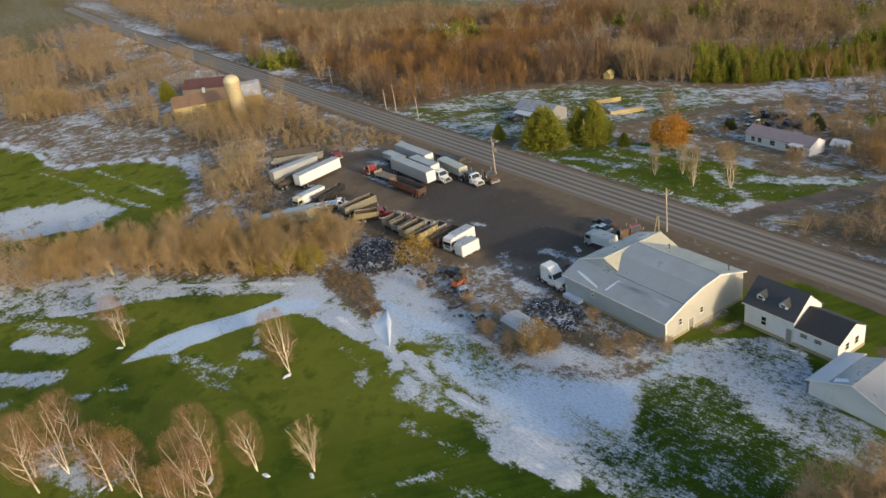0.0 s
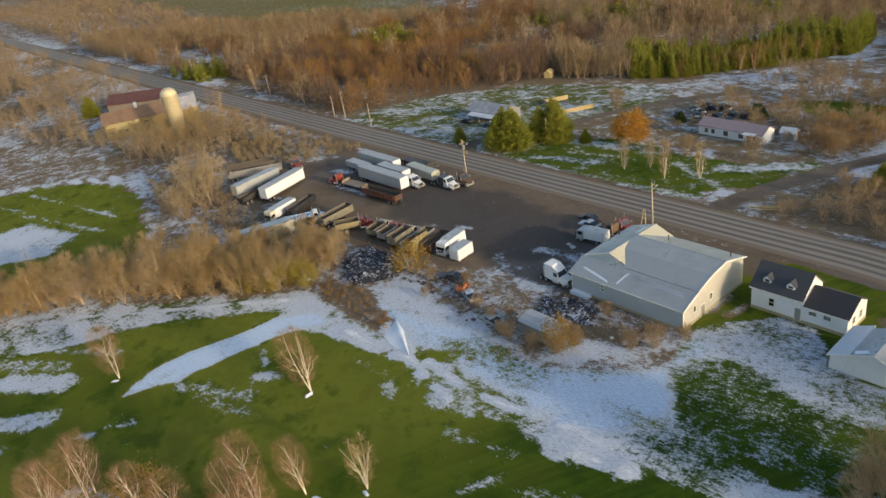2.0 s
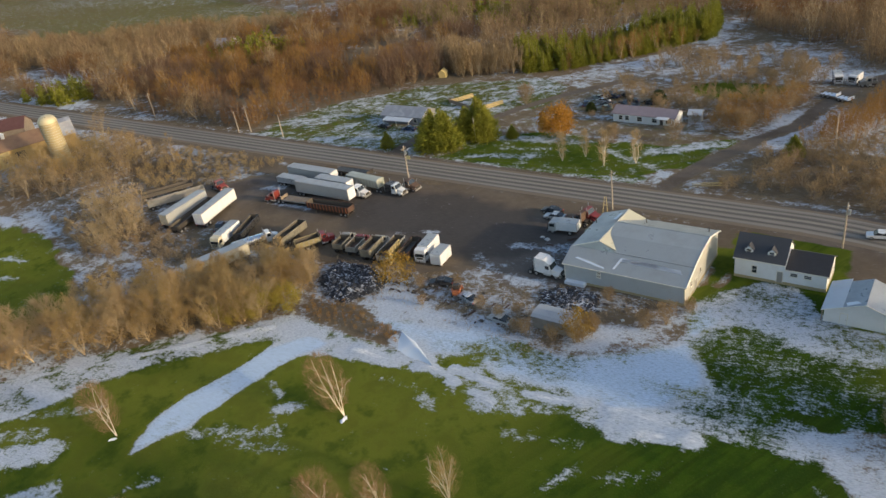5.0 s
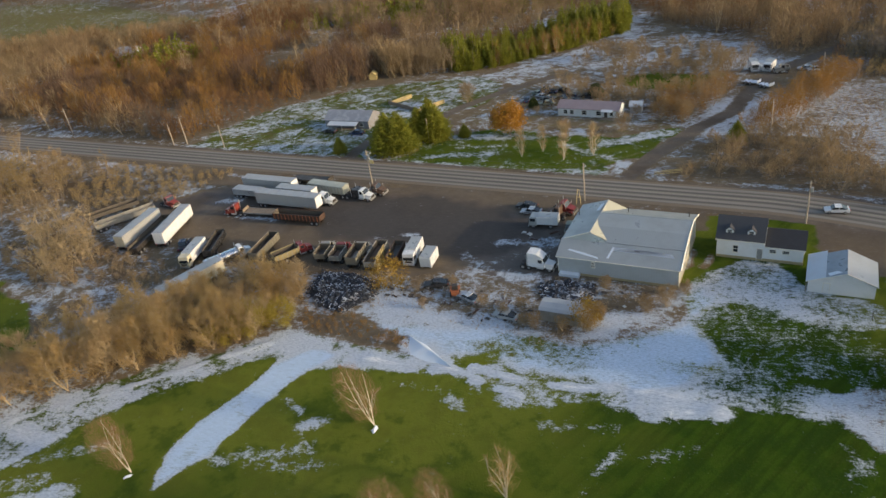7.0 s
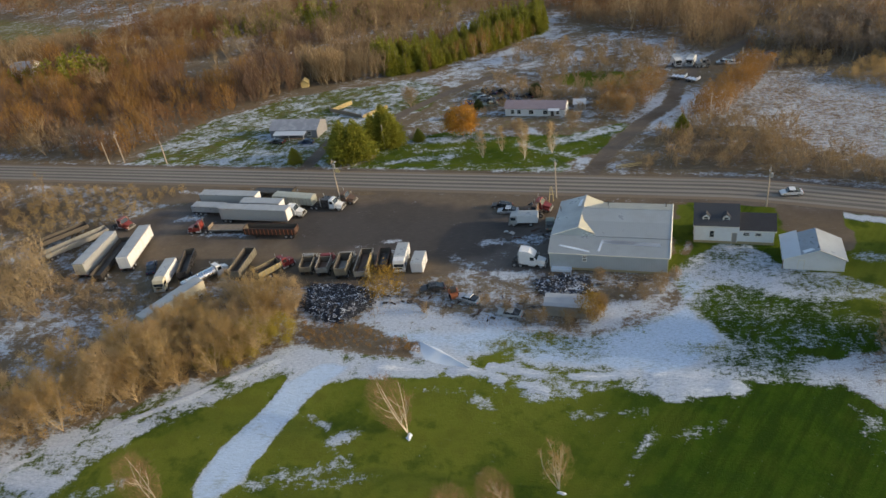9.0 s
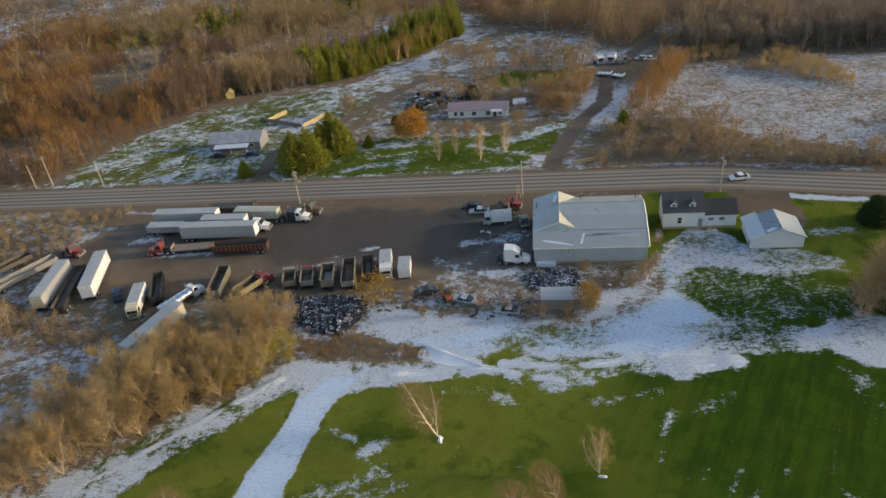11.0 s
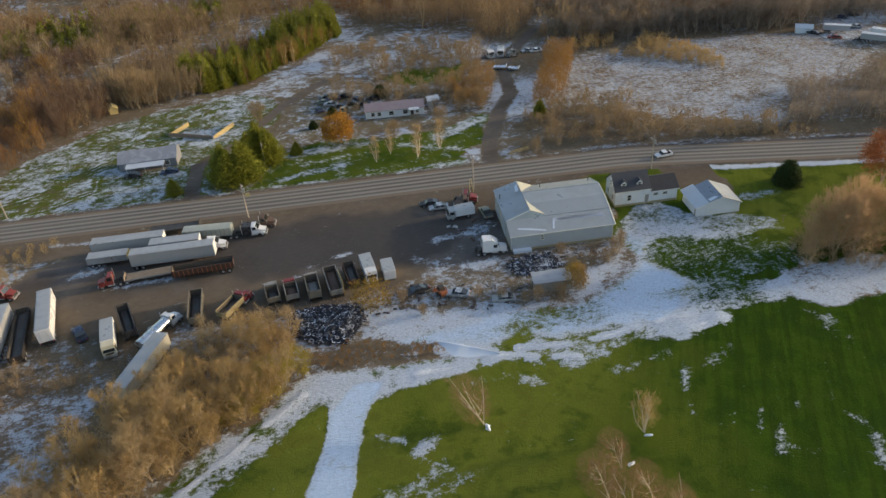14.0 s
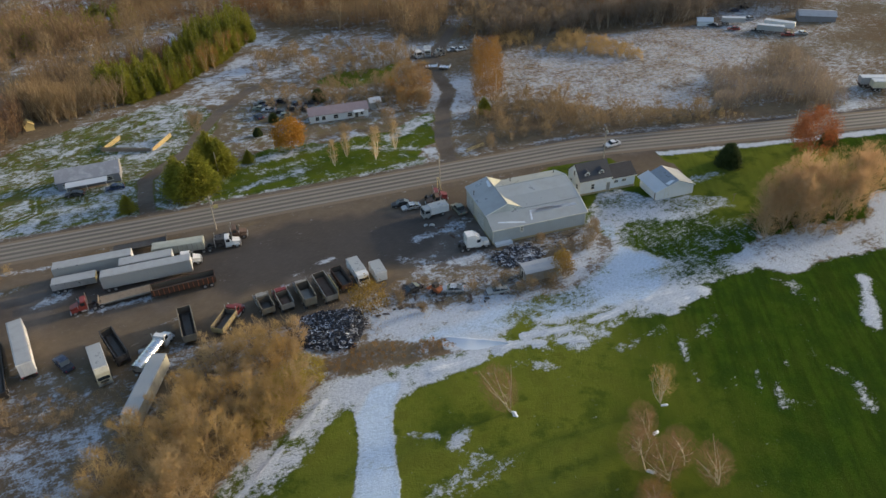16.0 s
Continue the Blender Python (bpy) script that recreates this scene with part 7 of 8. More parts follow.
def dump_truck(a, b, box_mat, cab_mat, label, H=2.9, W=2.45, load=None, sleeper=0.0, tilt=0.0, rib=None):
    m, L = place(a, b)
    t = thing("dump_truck", m, label, "truck", "dump trucks")
    yb = cab_unit(t, L / 2, cab_mat, sleeper=sleeper, hood=1.4)
    BL = L / 2 + yb - 0.25
    dump_body(t, BL, W, 1.2, H, box_mat, rib, load, -L / 2 + BL / 2, tilt)
    part("frame_rail", Solid().box(-0.5, -0.38, -L / 2, L / 2 - 0.4, 0.7, 1.0), DARK_STEEL, t)
    part("frame_rail", Solid().box(0.38, 0.5, -L / 2, L / 2 - 0.4, 0.7, 1.0), DARK_STEEL, t)
    for y in (-L / 2 + 0.9, -L / 2 + 2.2):
        part("axle", Solid().tube((-1.1, y, 0.51), (1.1, y, 0.51), 0.07, n=6), DARK_STEEL, t)
        for x in (-0.95, 0.95):
            wheel(t, x, y, 0.51, 2.0)
    return t


def dump_trailer(a, b, mat, label, H=2.6, W=2.5, rib=None, load=None, name="dump_trailer", group="dump boxes", z0=1.1):
    m, L = place(a, b)
    t = thing(name, m, label, "trailer", group)
    dump_body(t, L, W, z0, H, mat, rib, load)
    running_gear(t, L, (0.9, 2.2) if L > 6 else (1.2,), 2.5, z0)
    return t


def flat_trailer(a, b, mat, label, z=1.1, group="flat trailers", sides=0.0):
    m, L = place(a, b)
    t = thing("flat_trailer", m, label, "trailer", group)
    part("deck", Solid().box(-1.25, 1.25, -L / 2, L / 2, z, z + 0.14), mat, t, bevel=0.02)
    part("side_rail", Solid().box(-1.32, -1.24, -L / 2, L / 2, z - 0.1, z + 0.2 + sides).box(1.24, 1.32, -L / 2, L / 2, z - 0.1, z + 0.2 + sides), GREY_STEEL if mat is not DARK_STEEL else BOX_SHADE_RAIL, t)
    for k in range(int(L / 1.2)):
        part("cross_member", Solid().box(-1.24, 1.24, -L / 2 + 0.5 + k * 1.2, -L / 2 + 0.6 + k * 1.2, z - 0.14, z), DARK_STEEL, t)
    part("headboard", Solid().box(-1.25, 1.25, L / 2 - 0.1, L / 2, z + 0.14, z + 0.9), mat, t)
    running_gear(t, L, (0.9, 2.2), 2.5, z)
    return t


def car(x, y, turn, mat, label, L=4.6, W=1.8, H=1.45, pickup=False, name="car", up=0.0):
    t = thing(name, on(x, y, turn, up), label, "car", "parked cars")
    k = L / 4.6
    low = [(-2.3 * k, 0.35), (2.25 * k, 0.35), (2.3 * k, 0.72), (1.1 * k, 0.92), (-2.2 * k, 0.98), (-2.3 * k, 0.7)]
    part("body", Solid().prism(low, -W / 2, W / 2, "x"), mat, t, bevel=0.06)
    top = [(1.15 * k, 0.9), (0.45 * k, H), (-0.75 * k, H), (-1.1 * k if pickup else -1.9 * k, 0.96)]
    part("cabin", Solid().prism(top, -W / 2 + 0.12, W / 2 - 0.12, "x"), GLASS, t, "dark glazed cabin", bevel=0.04)
    part("roof", Solid().box(-W / 2 + 0.12, W / 2 - 0.12, -0.8 * k, 0.5 * k, H - 0.05, H + 0.02, taper=(0.05, 0.05)), mat, t)
    for sx in (-1, 1):
        part("pillar", Solid().box(sx * (W / 2 - 0.13) - 0.02, sx * (W / 2 - 0.13) + 0.03, -0.35 * k, -0.25 * k, 0.92, H), mat, t)
        part("headlight", Solid().box(sx * 0.62 - 0.16, sx * 0.62 + 0.16, 2.24 * k, 2.31 * k, 0.56, 0.7), PORCELAIN, t)
        part("tail_light", Solid().box(sx * 0.66 - 0.13, sx * 0.66 + 0.13, -2.33 * k, -2.26 * k, 0.68, 0.84), LAMP_RED, t)
        for yy in (1.4 * k, -1.4 * k):
            wheel(t, sx * (W / 2 - 0.08), yy, 0.33)
    part("bumper", Solid().box(-W / 2 + 0.05, W / 2 - 0.05, 2.26 * k, 2.36 * k, 0.35, 0.52).box(-W / 2 + 0.05, W / 2 - 0.05, -2.36 * k, -2.26 * k, 0.35, 0.52), DARK_STEEL, t)
    if pickup:
        part("bed", Solid().box(-W / 2 + 0.1, W / 2 - 0.1, -2.2 * k, -1.15 * k, 0.985, 1.0), BLACK_PAINT, t)
    return t


def cube_van(a, b, box_mat, cab_mat, label, H=3.2, W=2.4, cab=1.7, flat=True, name="box_truck"):
    """A straight truck with an upright cab; nose at b."""
    m, L = place(a, b)
    t = thing(name, m, label, "truck", "box trucks")
    part("cargo_box", Solid().box(-W / 2, W / 2, -L / 2, L / 2 - cab, 0.95, H), box_mat, t, bevel=0.05)
    part("box_roof", Solid().box(-W / 2 + 0.05, W / 2 - 0.05, -L / 2 + 0.05, L / 2 - cab - 0.05, H, H + 0.04), DULL_WHITE, t)
    y0, y1, top = L / 2 - cab, L / 2, (H - 0.15 if flat else 2.3)
    part("cab", Solid().prism([(y0, 0.6), (y1, 0.6), (y1, 1.55), (y1 - 0.25, top - 0.1), (y1 - 0.5, top), (y0, top)], -W / 2 + 0.05, W / 2 - 0.05, "x"), cab_mat, t, bevel=0.05)
    part("windscreen", Solid().prism([(y1 + 0.015, 1.55), (y1 - 0.18, min(top - 0.3, 2.45)), (y1 - 0.22, min(top - 0.3, 2.45)), (y1 - 0.03, 1.55)], -W / 2 + 0.2, W / 2 - 0.2, "x"), GLASS, t)
    for sx in (-1, 1):
        part("side_window", Solid().box(sx * (W / 2 - 0.04) - 0.02, sx * (W / 2 - 0.04) + 0.02, y0 + 0.3, y1 - 0.35, 1.6, 2.25), GLASS, t)
        part("headlight", Solid().box(sx * 0.8 - 0.17, sx * 0.8 + 0.17, y1, y1 + 0.04, 0.8, 1.0), PORCELAIN, t)
        part("mirror", Solid().box(sx * (W / 2 + 0.15) - 0.05, sx * (W / 2 + 0.15) + 0.05, y1 - 0.15, y1 - 0.05, 1.5, 2.1), DARK_STEEL, t)
        wheel(t, sx * (W / 2 - 0.2), L / 2 - 0.95)
        wheel(t, sx * (W / 2 - 0.3), -L / 2 + 1.5, 0.51, 1.8)
    part("grille", Solid().box(-0.7, 0.7, y1, y1 + 0.03, 1.02, 1.4), DARK_STEEL, t)
    part("bumper", Solid().box(-W / 2, W / 2, y1, y1 + 0.12, 0.4, 0.7), ALLOY, t)
    part("frame_rail", Solid().box(-0.5, 0.5, -L / 2 + 0.1, L / 2 - 0.3, 0.6, 0.95), DARK_STEEL, t)
    return t


# ---- the west end of the yard ----
van_trailer((-95.4, -42.2), (-97.2, -28.7), DULL_WHITE, TRAILER_TOP, "long white box trailer with dirty sides beside trees", nose=DULL_WHITE, door=CREAM)
# grey roof on a white body: the low sun's weak light there, as colour
van_trailer((-86.6, -38.8), (-90.2, -25.5), WHITE_PAINT, TRAILER_TOP, "long clean white box trailer in full sun", nose=WHITE_PAINT)
flat_trailer((-117.4, -33.5), (-110.0, -22.5), DARK_STEEL, "dark rusty flat trailer parked in snow", sides=0.7)
flat_trailer((-110.3, -36.5), (-102.6, -24.2), GREY_STEEL, "grey steel flat trailer with raised sides", sides=0.9)
dump_trailer((-90.6, -43.2), (-94.0, -28.6), DARK_STEEL, "black low dump trailer between two white trailers", 2.2)
tractor((-103.5, -20.5), (-98.0, -21.5), RED_PAINT, "old red tractor unit behind the trailers", 0.0)
car(-81.4, -37.0, 30, BLUE_PAINT, "dark blue pickup parked in snow", 5.2, 1.9, 1.75, True, "pickup_truck")
cube_van((-75.9, -36.6), (-73.8, -44.9), WHITE_PAINT, CREAM, "white cube van with a cream cab at the thicket", 3.1)
dump_trailer((-70.9, -40.6), (-74.2, -32.2), BLACK_PAINT, "narrow black dump box parked on gravel", 2.6, 2.2)


def tank_truck(a, b):
    m, L = place(a, b)
    t = thing("tank_truck", m, "polished silver tank truck with a white cab", "truck")
    yb = cab_unit(t, L / 2, WHITE_PAINT, hood=1.3)
    y0, y1 = -L / 2, yb - 0.2
    s = Solid()
    n = 20
    for yy, nxt in ((y0, y1),):
        out = [(1.15 * math.cos(i * math.tau / n), 1.75 + 0.75 * math.sin(i * math.tau / n)) for i in range(n)]
        s.prism(out, y0, y1)
    part("tank", s, POLISHED, t, "polished metal tank", smooth=False)
    for k in range(4):
        yy = y0 + 0.3 + k * (y1 - y0 - 0.6) / 3
        part("tank_band", Solid().prism([(1.18 * math.cos(i * math.tau / n), 1.75 + 0.78 * math.sin(i * math.tau / n)) for i in range(n)], yy - 0.04, yy + 0.04), ALLOY, t)
    for yy in (y0 + 1.2, (y0 + y1) / 2):
        part("hatch", Solid().tube((0, yy, 2.45), (0, yy, 2.65), 0.25), ALLOY, t)
    part("frame_rail", Solid().box(-0.5, 0.5, y0, L / 2 - 0.4, 0.65, 0.98), DARK_STEEL, t)
    for yy in (y0 + 0.8, y0 + 2.0):
        for x in (-0.95, 0.95):
            wheel(t, x, yy, 0.51, 2.0)


tank_truck((-68.6, -44.2), (-63.4, -35.4))
wreck = van_trailer((-64.4, -43.6), (-69.0, -56.9), DAPPLED_SHEET, DULL_WHITE, "old box trailer in thicket, dappled sunlight put into its cream sides", H=3.6, deck=0.9)

# ---- the row by the road ----
# the noses' brighter colours are the low sun painted on the east ends
van_trailer((-85.6, -8.6), (-70.2, -8.6), DULL_WHITE, TRAILER_TOP, "long grey-white box trailer with a grey roof", H=3.6, nose=WHITE_PAINT)
van_trailer((-75.8, -15.7), (-58.4, -15.6), DULL_WHITE, TRAILER_TOP, "long white box trailer, sunlight on its front wall put into the colour", nose=WHITE_PAINT)
van_trailer((-85.6, -12.8), (-77.2, -12.8), ALLOY, TRAILER_TOP, "short dull metal box trailer on blocks", H=2.6, nose=YELLOW_WOOD)
van_trailer((-72.5, -12.0), (-62.0, -12.0), DULL_WHITE, TRAILER_TOP, "white box trailer coupled to a white tractor", H=3.7, nose=WHITE_PAINT)
tractor((-62.8, -12.2), (-56.6, -12.2), WHITE_PAINT, "white tractor unit coupled to a trailer", 0.8)
flat_trailer((-74.6, -2.8), (-63.5, -2.8), DARK_STEEL, "black steel flat trailer beside the road", 1.2)
covered = dump_trailer((-66.2, -7.4), (-55.6, -8.1), PALE_STEEL, "pale grey-green covered dump trailer beside the road", 2.9, rib=GREY_STEEL)
part("tarp", Solid().prism([(-1.3, 2.98), (1.3, 2.98), (1.2, 3.1), (0.0, 3.26), (-1.2, 3.1)], -5.2, 5.2), PALE_STEEL, covered, "pale rounded cover over the box")
tractor((-56.6, -8.2), (-48.2, -8.5), WHITE_PAINT, "white bonneted tractor unit with a black sleeper", 2.0, sleeper_mat=BLACK_PAINT)
tractor((-75.5, -20.6), (-81.6, -21.6), RED_PAINT, "old red tractor unit coupled to a lowboy", 0.0)
flat_trailer((-62.5, -19.3), (-76.5, -20.6), TIMBER, "long worn lowboy trailer with a timber deck", 0.9)
dump_trailer((-54.2, -21.0), (-66.4, -21.9), BROWN_STEEL, "brown dump trailer with orange-rust ribs", 2.5, rib=ORANGE_PAINT)
tractor((-52.0, -5.0), (-46.5, -5.4), RUST_STEEL, "stripped rusty truck chassis behind the white cab", 0.0)

# ---- the dump boxes along the tyre heap ----
dump_trailer((-59.4, -39.2), (-60.3, -30.6), TAN_STEEL, "tan steel dump box with an open top", 2.7)
dump_truck((-54.6, -38.6), (-50.2, -31.4), YELLOW_STEEL, DARK_RED, "yellow-sided dump truck with a dark red cab", 2.4, rib=GREY_STEEL)
dump_truck((-44.9, -36.0), (-46.3, -29.4), TAN_STEEL, GREY_STEEL, "small tan dump truck with a dull cab", 2.5)
dump_truck((-41.3, -35.9), (-42.6, -29.0), GREY_STEEL, DARK_RED, "grey dump truck with a dark cab", 2.5, load=RUST_STEEL)
dump_truck((-37.0, -36.4), (-38.4, -28.0), TAN_STEEL, GREY_STEEL, "large pale tan dump truck with high sides", 3.0, load=GREY_STEEL)
dump_trailer((-32.9, -36.2), (-34.3, -28.2), GREY_STEEL, "grey dump box with one high side in sunlit yellow", 2.4, load=RUST_STEEL)
# sheet added for the box's own east side, its sunlight in the colour
side = thing("dump_side_panel", place((-31.5, -35.8), (-32.9, -28.4))[0], "added sheet for the dump box's tall east side, sunlit yellow in its colour", "panel")
part("sheet", Solid().box(-0.05, 0.05, -3.6, 1.6, 0.0, 3.2), YELLOW_STEEL, side)
for k in range(5):
    part("rib", Solid().box(0.05, 0.16, -3.3 + k * 1.1, -3.2 + k * 1.1, 0.1, 3.1), YELLOW_STEEL, side)
dump_trailer((-29.4, -33.6), (-30.6, -27.4), BROWN_STEEL, "short rusty dump box on the gravel", 2.3, 2.2)
cube_van((-27.0, -26.2), (-25.9, -32.9), WHITE_PAINT, WHITE_PAINT, "tall white cabover box truck beside the dump boxes", 3.1)


def cargo_box():
    t = thing("cargo_box", place((-22.3, -32.8), (-22.8, -28.0))[0], "white van body standing on the gravel", "cargo box")
    part("shell", Solid().box(-1.2, 1.2, -2.2, 2.2, 0.35, 2.6), WHITE_PAINT, t, bevel=0.05)
    part("roof", Solid().box(-1.15, 1.15, -2.15, 2.15, 2.6, 2.64), DULL_WHITE, t)
    part("rear_door", Solid().box(-1.05, 1.05, -2.26, -2.2, 0.5, 2.4), WHITE_PAINT, t)
    for x in (-0.9, 0.9):
        for y in (-1.8, 0, 1.8):
            part("block", Solid().box(x - 0.2, x + 0.2, y - 0.2, y + 0.2, 0, 0.35), TIMBER, t)


cargo_box()
tractor((-4.4, -27.2), (2.2, -27.4), WHITE_PAINT, "white tractor unit with a tall roof fairing by the barn", 1.9, True)

# ---- around the barn's west wall ----
cube_van((-2.0, -11.8), (-8.0, -12.4), WHITE_PAINT, DULL_WHITE, "white camper-bodied truck beside the barn", 2.7, name="camper_truck")
car(-11.2, -5.4, 88, BLACK_PAINT, "dark car parked near the road")
car(-9.4, -7.6, 92, SILVER_PAINT, "silver car parked near the road")
tractor((-5.5, -5.4), (-0.2, -6.2), DARK_RED, "dark red old truck by the barn wall", 0.0)
tractor((-1.2, -8.2), (-5.8, -7.8), RUST_STEEL, "rusty stripped truck beside the red one", 0.0)
car(0.6, -12.4, 10, GREEN_PAINT, "grey-green pickup at the barn wall", 5.0, 1.9, 1.7, True, "pickup_truck")

# ---- north of the road ----
for x, y, a, mt_, lb in ((-31.0, 68.0, 70, BLACK_PAINT, "black car in the yard behind the mobile home"), (-25.8, 73.0, 100, BLUE_PAINT, "dark blue car in the yard behind the mobile home"), (-27.5, 69.5, 80, BLACK_PAINT, "black car parked close to another"), (-36.6, 74.5, 60, GREEN_PAINT, "grey-green car by a drive"), (-37.6, 67.3, 20, BLUE_PAINT, "dark blue car on thin snow"), (-20.5, 72.5, 75, BLACK_PAINT, "dark car beside a round bush"), (-35.8, 79.0, 95, BLACK_PAINT, "black car among parked wrecks on snow"), (-33.2, 76.8, 85, BLUE_PAINT, "dark blue car among parked wrecks on snow"), (-29.6, 78.6, 60, BLACK_PAINT, "dark car parked askew on snow"), (-34.0, 71.6, 75, SILVER_PAINT, "silver car among parked wrecks on snow"), (-30.2, 64.4, 100, GREEN_PAINT, "grey-green car on thin snow"), (-23.6, 67.6, 70, BLACK_PAINT, "black car beside the mobile home"), (-86.0, 30.5, 85, BLACK_PAINT, "dark car before the grey bungalow"), (-76.5, 30.4, 95, BLUE_PAINT, "dark blue car before the grey bungalow"), (38.2, 108.0, 95, SILVER_PAINT, "silver car by the side road"), (41.0, 107.0, 95, WHITE_PAINT, "white car by the side road")):
    car(x, y, a, mt_, lb)
car(48.0, 3.6, 98, WHITE_PAINT, "white car driving along the road", 4.4, up=0.2)
cube_van((22.6, 109.5), (24.2, 104.5), WHITE_PAINT, WHITE_PAINT, "white van body by the side road", 3.0)
cube_van((28.6, 109.5), (27.4, 104.8), WHITE_PAINT, WHITE_PAINT, "white box truck by the side road", 3.0)
dump_truck((33.8, 105.0), (29.6, 104.0), GREY_STEEL, GREY_STEEL, "old grey flat truck by the side road", 1.9)
for a, b in (((22.4, 91.5), (26.6, 90.0)), ((27.0, 88.6), (30.2, 86.6))):
    flat_trailer(a, b, SNOW, "small utility trailer under snow", 0.8)
van_trailer((142.0, 91.0), (149.5, 87.0), DULL_WHITE, ROOF_SNOW, "white box trailer in the far yard", H=2.9, W=2.2)
van_trailer((146.0, 75.5), (153.0, 69.5), DULL_WHITE, ROOF_SNOW, "far white box trailer on snow", H=3.0, W=2.2)
van_trailer((133.0, 12.0), (140.0, 9.0), DULL_WHITE, ROOF_SNOW, "cream camper trailer by the road", H=3.2)
van_trailer((134.0, 8.4), (141.0, 5.6), CREAM, ROOF_SNOW, "second cream camper trailer by the road", H=3.2)
van_trailer((152.0, 79.0), (159.0, 71.0), WHITE_PAINT, ROOF_SNOW, "long white box trailer beside the far workshop", H=3.2)
gabled("far_workshop", on(176, 80, -32), 13, 8, 2.4, 3.4, WALL_GREY, ROOF_BLUE, "low grey metal workshop in the far yard", "workshop")
gabled("far_garage", on(136.5, 94.0, -28), 5.5, 4, 2.0, 2.9, SIDING, ROOF_SNOW, "small far white garage with snow on its roof", "garage")
for x, y, a, m_, lb in ((141, 82, 60, RED_PAINT, "red car in the far yard"), (164, 108, 70, BLACK_PAINT, "black car behind the far yard"), (168, 111, 70, SILVER_PAINT, "silver car behind the far yard"), (158, 106, 60, BLUE_PAINT, "blue car behind the far yard"), (152, 66, 60, RED_PAINT, "red car near the far workshop"), (157, 65, 60, SILVER_PAINT, "silver car near the far workshop"), (138, 90, 30, BLACK_PAINT, "black car beside the far garage"), (147, 76, 50, BLACK_PAINT, "black car in the far yard"), (150, 95, 60, DARK_RED, "dark red car in the far yard"), (155, 92, 60, SILVER_PAINT, "silver car in the far yard")):
    car(x, y, a, m_, lb)


def board_fence(a, b, label, wood=None):
    m, L = place(a, b)
    t = thing("board_fence", m, label, "fence", "yellow fences")
    n = int(L / 0.32)
    for k in range(n):
        part("board", Solid().box(-0.03, 0.03, -L / 2 + k * L / n, -L / 2 + (k + 0.86) * L / n, 0, 1.25 + 0.06 * (k * 7 % 3)), wood or YELLOW_WOOD, t)
    part("rail", Solid().box(0.03, 0.1, -L / 2, L / 2, 0.4, 0.5).box(0.03, 0.1, -L / 2, L / 2, 0.95, 1.05), TIMBER, t)


# fence colours hold the light: yellow for sunlit ends, grey for the shaded front
board_fence((-82.0, 59.5), (-77.6, 67.0), "board fence on the snowy lot, sunlit yellow put into its colour")
board_fence((-68.2, 53.2), (-63.2, 62.0), "board fence beside a drive, sunlit yellow put into its colour")
board_fence((-82.2, 59.3), (-68.6, 53.4), "board fence across the front of the lot, shaded grey put into its colour", TIMBER)


# ---- poles and wires ----
def pole(x, y, h, arm=True, lamp=False, can=False, turn=0.0, box=False):
    t = thing("utility_pole", on(x, y, turn), "weathered wooden utility pole beside the road", "pole", "utility poles")
    part("shaft", Solid().tube((0, 0, -0.3), (0, 0, h), 0.17, 0.11, 10), POLE_WOOD, t)
    if arm:
        part("crossarm", Solid().box(-0.06, 0.06, -0.9, 0.9, h - 0.75, h - 0.6), TIMBER, t)
        for k in (-0.8, 0.8, 0.0):
            part("insulator", Solid().tube((0, k, h - 0.6 if k else h), (0, k, h - 0.4 if k else h + 0.2), 0.05, 0.03, 6), PORCELAIN, t)
    if can:
        part("transformer", Solid().tube((0.36, 0, h - 2.1), (0.36, 0, h - 1.2), 0.25, n=12), ALLOY, t, "grey transformer can")
    if lamp:
        a = part("lamp_arm", Solid().tube((0, 0.1, h - 1.6), (0, 1.3, h - 1.3), 0.03, n=6), ALLOY, t)
        part("lamp_head", Solid().box(-0.14, 0.14, 1.2, 1.75, h - 1.38, h - 1.22), PORCELAIN, a)
    if box:
        part("sign_plate", Solid().box(0.5, 1.5, -0.06, 0.06, h - 3.3, h - 2.4).box(0.0, 0.5, -0.03, 0.03, h - 2.9, h - 2.82), YELLOW_WOOD, t, "blank pale plate on a bracket")
    return t


def wire(a, b, sag):
    c = bpy.data.curves.new("wire", "CURVE")
    c.dimensions, c.bevel_depth, c.bevel_resolution = "3D", 0.022, 0
    s = c.splines.new("POLY")
    n = 12
    s.points.add(n)
    for i in range(n + 1):
        f = i / n
        p = Vector(a).lerp(Vector(b), f)
        s.points[i].co = (p.x, p.y, p.z - 4 * sag * f * (1 - f), 1)
    c.materials.append(WIRE)
    tagged(new("power_line", c), "dark sagging power line between wooden poles", "wire", "power lines")


MAIN = [(-430, -3.0), (-336, 17), (-259, 20), (-181, 16.5), (-127, 14), (-53.0, -0.6), (0, 0), (43.0, -1.4), (92, -10.5), (150, -20)]
for i, (x, y) in enumerate(MAIN):
    pole(x, y, 8.8, lamp=5 <= i <= 7, can=i in (5, 7), box=i == 5)
for a, b in zip(MAIN, MAIN[1:]):
    for k in (-0.8, 0.8):
        wire((a[0], a[1] + k, slope(*a) + 8.4), (b[0], b[1] + k, slope(*b) + 8.4), 0.8)
for x, y in ((-131, 12.5), (-112, 13.5), (-51.0, 27.0)):
    pole(x, y, 7.0, False)
SIDE = [(0, 0), (12.5, 20.0), (33.0, 49.0), (43.0, 97.0)]
for i, (x, y) in enumerate(SIDE[2:]):
    pole(x, y, 8.0)
